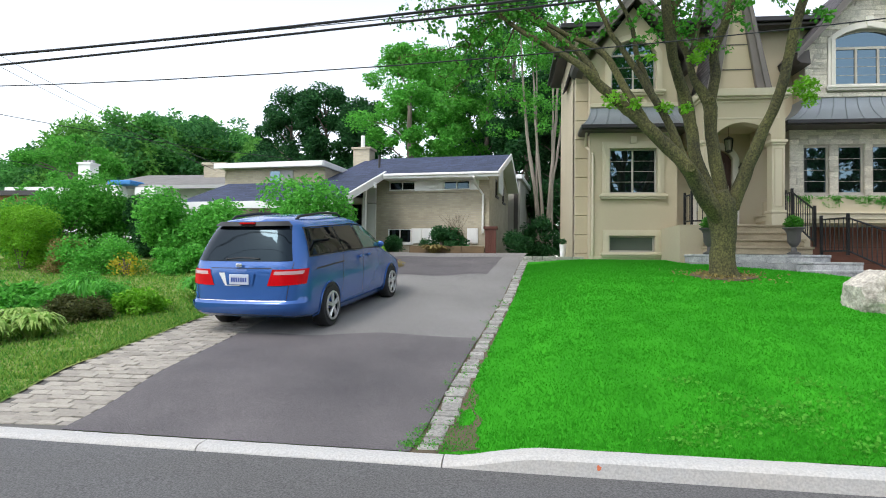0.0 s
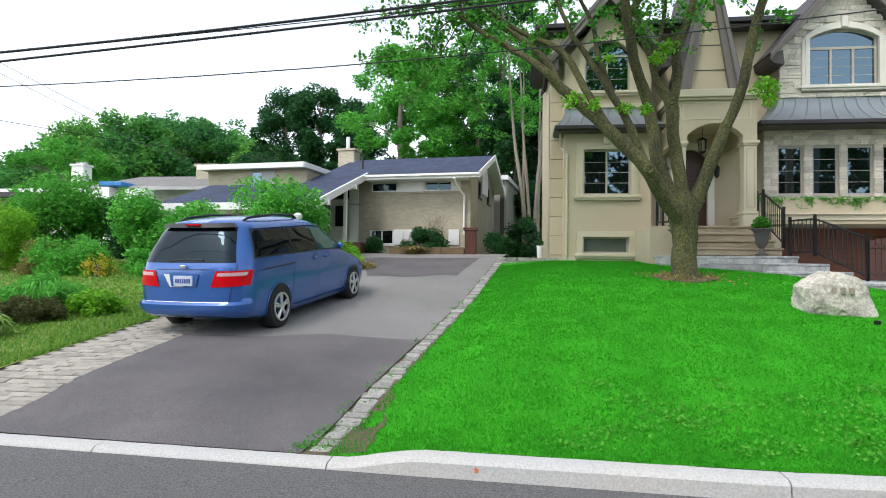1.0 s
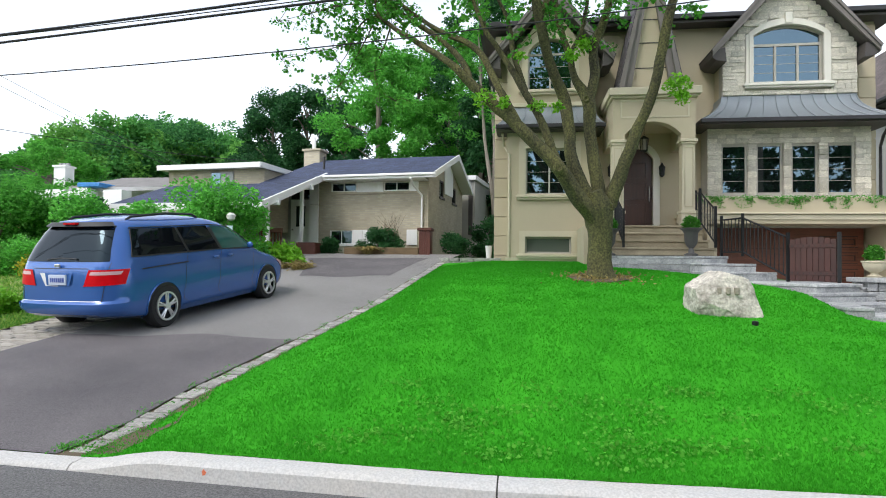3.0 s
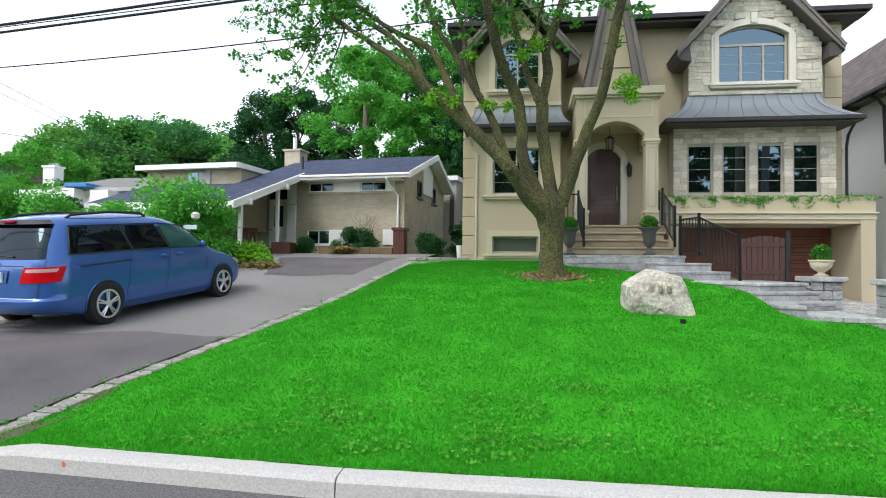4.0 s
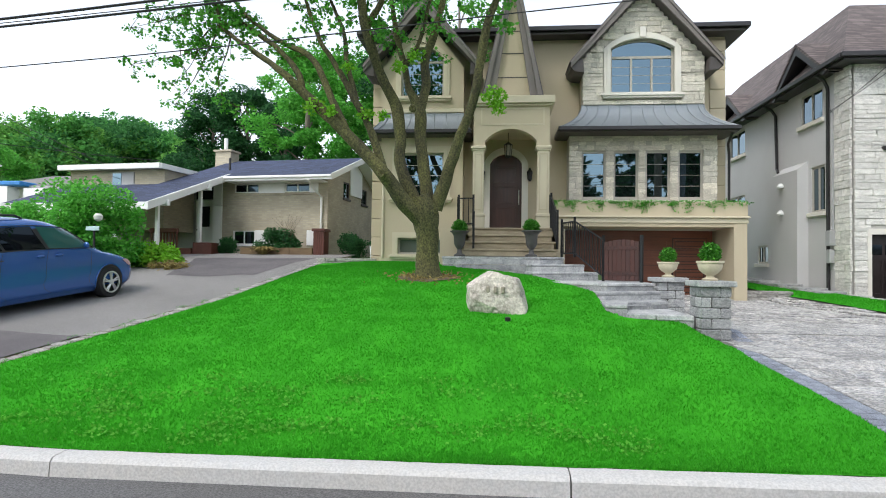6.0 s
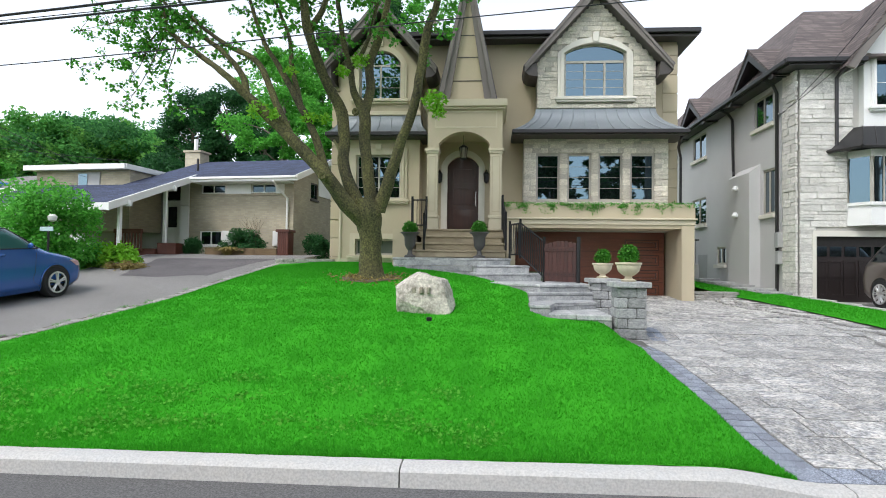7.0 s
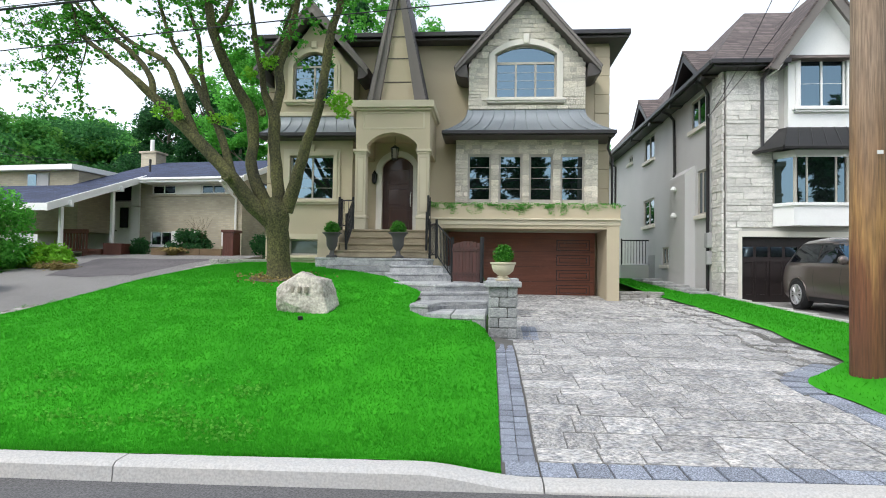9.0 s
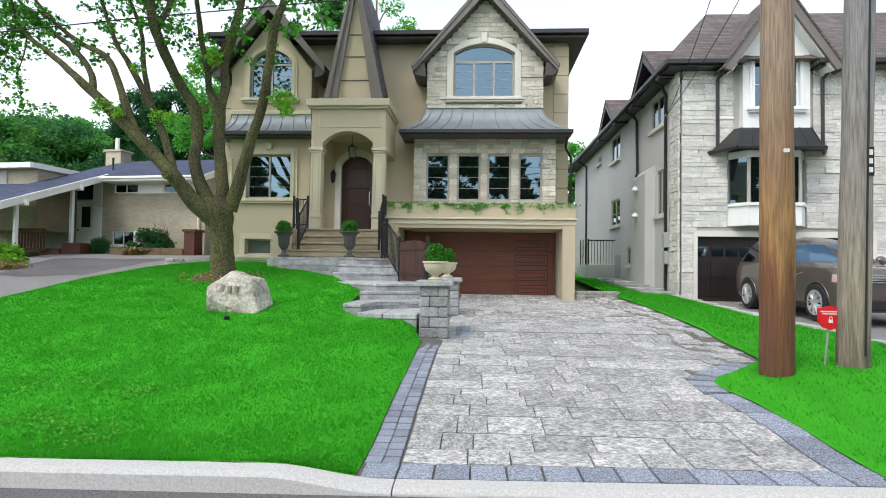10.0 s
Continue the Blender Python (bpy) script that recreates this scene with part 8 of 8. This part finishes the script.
for s in (1, -1):
    for cs in ([(-0.58, 1.2), (0.62, 1.19), (0.5, 1.6), (-0.42, 1.6)], [(0.68, 1.19), (1.5, 1.17), (1.32, 1.6), (0.56, 1.6)]):
        part("side_window", sh.side_patch(cs, s, 0.006), CAR_GLASS, van, "dark tinted side window", True)
    part("side_window", sh.side_patch([(1.58, 1.17), (2.62, 1.13), (2.12, 1.52), (1.43, 1.6)], s, 0.006), FRONT_GLASS, van, "green-tinted front side window", True)
    corners = [(-0.6, 1.185), (1.55, 1.16), (2.68, 1.11), (2.16, 1.55), (1.4, 1.62), (-0.44, 1.62)]
    rim_line = []
    for (xa, za), (xb, zb) in zip(corners, corners[1:] + corners[:1]):
        for t in steps_of(0, 0.9, 8):
            xx, zz = xa + (xb - xa) * t, za + (zb - za) * t
            rim_line.append(sh.at(sh.side_s(xx, zz), zz, s, 0.012))
    bm = fresh()
    tube(bm, rim_line + rim_line[:1], 0.008, 4)
    part("window_trim", bm, BLACK_TRIM, van, "thin black window seal")
    part("pillar_band", sh.side_patch([(-0.58, 1.19), (2.6, 1.13), (2.12, 1.54), (-0.42, 1.61)], s, 0.003, 24, 6), BLACK_TRIM, van, "", True)
    part("door_rail", sh.side_patch([(-0.45, 0.98), (0.6, 1.0), (0.6, 1.02), (-0.45, 1.0)], s, 0.007, 8, 1), BLACK_TRIM, van)
    part("sill", sh.side_patch([(0.42, 0.2), (2.58, 0.2), (2.58, 0.3), (0.42, 0.3)], s, 0.012, 12, 2), BLUE, van)
    for x in (0.62, 1.55, 2.62):
        part("door_gap", sh.side_patch([(x - 0.005, 0.3), (x + 0.005, 0.3), (x + 0.005, 1.13), (x - 0.005, 1.13)], s, 0.003, 1, 8), BLACK_TRIM, van)
    for x in (1.33, 1.75):
        p = sh.at(sh.side_s(x, 1.03), 1.03, s, 0.03)
        bm = fresh()
        bmesh.ops.create_uvsphere(bm, u_segments=12, v_segments=8, radius=0.06)
        for v in bm.verts:
            v.co = Vector((v.co.x * 1.5, v.co.y * 0.4, v.co.z * 0.5)) + p
        part("door_handle", bm, BLUE, van, smooth=True)
    # tail lights wrap the corner
    tl = sh.patch([(0.44, 0.78), (1.04, 0.8), (1.1, 1.02), (0.52, 1.02)], s, 0.012, 16, 4)
    lamp = part("tail_light", tl, RED_LENS, van, "red tail light", True)
    part("lens", sh.patch([(0.54, 0.945), (0.97, 0.945), (1.0, 0.995), (0.56, 0.995)], s, 0.016, 14, 2), CLEAR_LENS, lamp, "clear lens band", True)
    # mirrors
    p = sh.at(sh.side_s(2.4, 1.2), 1.2, s, 0.1)
    bm = fresh()
    bmesh.ops.create_uvsphere(bm, u_segments=14, v_segments=10, radius=0.1)
    for v in bm.verts:
        v.co = Vector((v.co.x * 0.4, v.co.y * 0.7, v.co.z * 0.62)) + p - Vector((0, 0.03 * (-s), 0.02))
    mir = part("mirror", bm, BLUE, van, smooth=True)
    # roof rail
    bm = fresh()
    tube(bm, [(-0.3, s * -0.56, 1.74), (-0.2, s * -0.57, 1.79), (0.5, s * -0.6, 1.83), (1.2, s * -0.58, 1.81), (1.35, s * -0.57, 1.75)], 0.022, 6)
    part("roof_rail", bm, BLACK_TRIM, van, smooth=True)
    # headlights
    part("headlight", sh.patch([(5.4, 0.66), (5.95, 0.64), (5.6, 0.8), (5.2, 0.8)], s, 0.01, 8, 3), CLEAR_LENS, van, "clear headlight", True)
for s in (1, -1):
    part("rear_window", sh.patch([(0.0, 1.14), (0.8, 1.14), (0.66, 1.66), (0.0, 1.66)], s, 0.008, 12, 6), CAR_GLASS, van, "dark rear window", True)
    # spoiler all black: its black trim plus the underside's shade as colour
    part("spoiler", sh.patch([(0.0, 1.655), (0.64, 1.655), (0.56, 1.72), (0.0, 1.72)], s, 0.08, 8, 2), BLACK_TRIM, van, "", True)
    # bright strip paints the highlight along the hatch's lower edge
    part("hatch_edge", sh.patch([(0.0, 0.556), (0.72, 0.556), (0.72, 0.563), (0.0, 0.563)], s, 0.008, 6, 1), CHROME, van)
    part("hatch_gap", sh.patch([(0.72, 0.56), (0.73, 0.56), (0.83, 1.12), (0.82, 1.12)], s, 0.006, 1, 8), BLACK_TRIM, van)
    part("hatch_groove", sh.patch([(0.0, 1.035), (0.5, 1.035), (0.5, 1.045), (0.0, 1.045)], s, 0.006, 6, 1), BLACK_TRIM, van)
    part("bumper", sh.patch([(0.0, 0.4), (1.2, 0.4), (1.2, 0.52), (0.0, 0.52)], s, 0.018, 16, 3), BLUE, van, "", True)
    part("windscreen", sh.patch([(4.35, 1.12), (5.29, 1.12), (4.08, 1.55), (3.25, 1.55)], s, 0.006, 8, 4), CAR_GLASS, van, "", True)
# silver patch on the left only: the plate recess's highlight, painted on
part("plate_recess", sh.patch([(0.0, 0.78), (0.24, 0.78), (0.36, 0.97), (0.0, 0.97)], -1, 0.012, 4, 2), RIM, van)
for s in (1, -1):
    part("plate_panel", sh.patch([(0.0, 0.79), (0.21, 0.79), (0.25, 0.975), (0.0, 0.975)], s, 0.018, 4, 2), BLUE, van)
x = sh.rear(0.85) - 0.055
pl = part("number_plate", boxes((x - 0.01, x + 0.02, -0.16, 0.16, 0.8, 0.95), r=0.004), PLATE, van, "rear number plate")
for k in range(7):
    part("plate_bar", boxes((x - 0.014, x - 0.0105, -0.13 + k * 0.038, -0.105 + k * 0.038, 0.84, 0.905)), PLATE_INK, pl)
part("emblem", boxes((x + 0.0, x + 0.03, -0.05, 0.05, 1.06, 1.11), r=0.01), CHROME, van)
bm = fresh()
tube(bm, [(-0.98, 0.25, 1.17), (-0.965, 0.0, 1.19), (-0.98, -0.3, 1.18)], 0.012, 5)
part("wiper", bm, BLACK_TRIM, van)
part("brake_light", boxes((-0.8, -0.74, -0.12, 0.12, 1.685, 1.71)), RED_LENS, van)
head = math.atan2(0.38, 2.96)
tilt = math.atan2(0.295, 2.98)
van.matrix_basis = Matrix.Translation((-3.6, 9.62, 0.715)) @ Euler((0, -tilt, math.pi / 2 - head)).to_matrix().to_4x4()

suv = base("suv", "dark brown sport utility vehicle parked before the garage", "car")
su = Shell([(0.25, -0.75), (0.4, -0.88), (0.7, -0.9), (1.0, -0.86), (1.15, -0.8), (1.6, -0.5), (1.75, -0.3), (1.8, 0.2)],
           [(0.25, 3.65), (0.5, 3.8), (0.8, 3.8), (1.0, 3.7), (1.1, 3.45), (1.15, 2.35), (1.4, 1.9), (1.65, 1.45), (1.76, 1.1), (1.8, 0.7)],
           [(0.25, 0.9), (0.4, 0.97), (0.8, 0.99), (1.1, 0.96), (1.18, 0.92), (1.5, 0.8), (1.7, 0.7), (1.8, 0.45)], 0.25, 0.4)
part("body", su.body([0.25, 0.3, 0.4, 0.5, 0.7, 0.85, 0.97, 1.04, 1.09, 1.13, 1.16, 1.25, 1.4, 1.55, 1.65, 1.72, 1.77, 1.8]), BROWN, suv, "", True)
for x in (0.0, 2.92):
    for side in (-1, 1):
        arch_ring(suv, su, x, 0.38, side, BROWN, BLACK_TRIM)
        wheel(suv, x, side * 0.885, 0.38, 0.26, side, 9, RIM, TYRE)
for s in (1, -1):
    for cs in ([(-0.45, 1.2), (0.75, 1.19), (0.7, 1.62), (-0.2, 1.62)], [(0.82, 1.19), (1.95, 1.18), (1.35, 1.62), (0.78, 1.62)]):
        part("side_window", su.side_patch(cs, s, 0.006), CAR_GLASS, suv, "dark side window", True)
    part("pillar_band", su.side_patch([(-0.52, 1.18), (2.0, 1.165), (1.33, 1.66), (-0.24, 1.66)], s, 0.003, 20, 6), BLACK_TRIM, suv, "black window pillars", True)
    # blue base colour of the windscreen stands in for reflected sky
    part("windscreen", su.patch([(3.5, 1.22), (4.48, 1.22), (3.0, 1.66), (2.25, 1.66)], s, 0.008, 8, 4), pane_glass("sky_painted_glass", (0.05, 0.1, 0.16), 2.2) if s == 1 else bpy.data.materials["sky_painted_glass"], suv, "", True)
    part("headlight", su.patch([(5.2, 0.82), (5.7, 0.8), (5.7, 0.95), (5.15, 0.97)], s, 0.012, 8, 3), CLEAR_LENS, suv, "", True)
    part("sill", su.side_patch([(0.45, 0.25), (2.5, 0.25), (2.5, 0.36), (0.45, 0.36)], s, 0.015, 12, 2), BLACK_TRIM, suv)
    for x in (0.78, 1.85):
        part("door_gap", su.side_patch([(x - 0.005, 0.4), (x + 0.005, 0.4), (x + 0.005, 1.15), (x - 0.005, 1.15)], s, 0.004, 1, 8), BLACK_TRIM, suv)
    part("side_vent", su.side_patch([(2.15, 0.9), (2.45, 0.98), (2.45, 1.0), (2.15, 0.93)], s, 0.01, 4, 1), CHROME, suv)
    p = su.at(su.side_s(1.85, 1.25), 1.25, s, 0.12)
    bm = fresh()
    bmesh.ops.create_uvsphere(bm, u_segments=14, v_segments=10, radius=0.13)
    for v in bm.verts:
        v.co = Vector((v.co.x * 0.6, v.co.y * 0.9, v.co.z * 0.8)) + p
    part("mirror", bm, BROWN, suv, smooth=True)
for k in range(4):
    part("grille_bar", boxes((3.83, 3.87, -0.5, 0.5, 0.82 + k * 0.045, 0.845 + k * 0.045), r=0.005), CHROME, suv)
part("bumper_trim", boxes((3.7, 3.85, -0.75, 0.75, 0.3, 0.5), r=0.03), BLACK_TRIM, suv)
suv.matrix_basis = Matrix.Translation((18.0, 15.85, 0.88)) @ Euler((0, 0.015, radians(-89))).to_matrix().to_4x4()

# ---- poles, wires, signs ----
def pole(x, y, r, top, mat_, label, lean=0.0, seed=0):
    z = ground_z(x, y)
    o = base("utility_pole", label, "pole", (x, y, z), "poles at the kerb")
    bm = fresh()
    pts = [(x + lean * (h / top), y, z - 0.2 + h) for h in steps_of(0, top, 24)]
    tube(bm, pts, [r * (1 - 0.018 * h) for h in steps_of(0, top, 24)], 20)
    for v in bm.verts:
        v.co += 0.012 * noise.noise_vector(Vector((v.co.x * 6 + seed, v.co.y * 6, v.co.z * 0.8)))
    part("shaft", bm, mat_, o, smooth=True)
    return o


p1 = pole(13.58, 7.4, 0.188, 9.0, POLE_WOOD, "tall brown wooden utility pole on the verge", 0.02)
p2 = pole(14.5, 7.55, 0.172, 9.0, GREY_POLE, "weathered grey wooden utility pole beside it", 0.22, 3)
part("tag", boxes((13.56, 13.62, 7.185, 7.2, 3.18, 3.22)), WHITE, p1)
plate_ = part("number_tag", boxes((14.58, 14.66, 7.39, 7.4, 2.95, 3.28)), BLACK_TRIM, p2, "dark strip with pale marks")
for k in range(3):
    part("tag_bar", boxes((14.6, 14.64, 7.382, 7.389, 2.99 + 0.1 * k, 3.05 + 0.1 * k)), WHITE, plate_)
bm = fresh()
tube(bm, [(14.53, 7.36, 0.9), (14.6, 7.35, 5), (14.68, 7.36, 8.8)], 0.012, 5)
part("ground_wire", bm, CABLE, p2)


def wire(name, f, y, x0, x1, r, label):
    bm = fresh()
    tube(bm, [(x, y(x), f(x)) for x in steps_of(x0, x1, 40)], r, 5)
    o = setting(name, bm, CABLE, label, "cable", True, "")
    return o


wire("overhead_wire", lambda x: 4.89 + 0.083 * x + 0.0025 * x * x, lambda x: 7.2, -45, 13.6, 0.018, "thick black overhead cable along the street")
wire("overhead_wire", lambda x: 4.79 + 0.077 * x + 0.0008 * x * x, lambda x: 7.2, -45, 13.6, 0.016, "thick black overhead cable along the street")
wire("overhead_wire", lambda x: 4.86 + 0.07 * x + 0.0018 * x * x, lambda x: 7.25, -45, 13.6, 0.006, "thin overhead cable along the street")
wire("overhead_wire", lambda x: 4.02 + 0.055 * x + 0.0043 * x * x, lambda x: 6.6 + 0.65 * smooth(5, 13.4, x), -45, 13.6, 0.007, "thin overhead cable along the street")


def span(a, b, r, sag, label):
    a, b = Vector(a), Vector(b)
    bm = fresh()
    tube(bm, [a.lerp(b, t) - Vector((0, 0, sag * 4 * t * (1 - t))) for t in steps_of(0, 1, 16)], r, 5)
    setting("service_wire", bm, CABLE, label, "cable", True, "")


span((13.6, 7.3, 7.6), (15.75, 18.4, 6.4), 0.008, 0.3, "thin service cable from pole to house")
span((14.6, 7.5, 7.8), (15.75, 18.4, 6.45), 0.008, 0.3, "thin service cable from pole to house")
span((-20, 7.2, 6.6), (-24, 34, 6.6), 0.012, 0.4, "thin service cable towards the west house")
span((-21, 7.2, 6.9), (-10, 27, 6.6), 0.012, 0.5, "thin service cable towards the bungalow")
span((-31.5, 30, 14.8), (-16.5, 34, 7.1), 0.016, 0.2, "thin cable running down to the west house")
span((-31.5, 30.2, 14.1), (-17.5, 34, 7.2), 0.016, 0.2, "thin cable running down to the west house")

o = base("alarm_sign", "small red shield sign on a thin metal stake in the grass", "sign", (14.28, 7.6, 0.7))
bm = fresh()
tube(bm, [(14.22, 7.62, 0.6), (14.28, 7.62, 1.25)], 0.012, 6)
part("stake", bm, GREY_PAINT, o)
bm = fresh()
prism(bm, [(14.14, 1.42), (14.285, 1.45), (14.43, 1.42), (14.43, 1.27), (14.38, 1.2), (14.285, 1.165), (14.19, 1.2), (14.14, 1.27)], alongy, 7.59, 7.605)
sg = part("shield", bm, surface("sign_red", (0.75, 0.01, 0.02), 0.4, var=0.04, bump=0.0), o, "red shield-shaped board")
part("writing_bar", boxes((14.17, 14.4, 7.585, 7.5895, 1.375, 1.39), (14.19, 14.38, 7.585, 7.5895, 1.35, 1.362)), WHITE, sg)
part("padlock_mark", boxes((14.262, 14.308, 7.585, 7.5895, 1.25, 1.29)), WHITE, sg)
bm = fresh()
tube(bm, [(14.27, 7.586, 1.29), (14.27, 7.586, 1.315), (14.285, 7.586, 1.325), (14.3, 7.586, 1.315), (14.3, 7.586, 1.29)], 0.004, 4)
part("padlock_mark", bm, WHITE, sg)

o = base("driveway_lamp", "thin post with pale lamp and small plate by the driveway", "lamp", (-4.55, 15.0, 1.4))
bm = fresh()
tube(bm, [(-4.6, 15.1, 1.2), (-4.6, 15.1, 2.75)], 0.03, 8)
part("post", bm, IRON, o)
part("plate", boxes((-4.8, -4.42, 15.03, 15.06, 2.6, 2.72), r=0.01), surface("pale_plate", (0.45, 0.6, 0.62), 0.4, var=0.05, bump=0), o)
bm = fresh()
lathe(bm, [(0.03, -0.05), (0.1, 0.0), (0.12, 0.1), (0.06, 0.16)], (-4.5, 15.1, 2.9), 14)
part("lamp", bm, surface("pale_lamp", (0.65, 0.66, 0.6), 0.4, var=0.05, bump=0), o, smooth=True)
o = base("plant_pot", "white plant pot at the house corner", "planter", (1.97, 19.7, 1.95))
bm = fresh()
lathe(bm, [(0.08, 0), (0.11, 0.42), (0.12, 0.44), (0.1, 0.42)], (1.97, 19.7, 1.95), 16)
part("pot", bm, WHITE, o)
leaf_part("plant", puff((1.97, 19.7, 2.48), 0.13, 220), 0.06, DARK_LEAF, o)
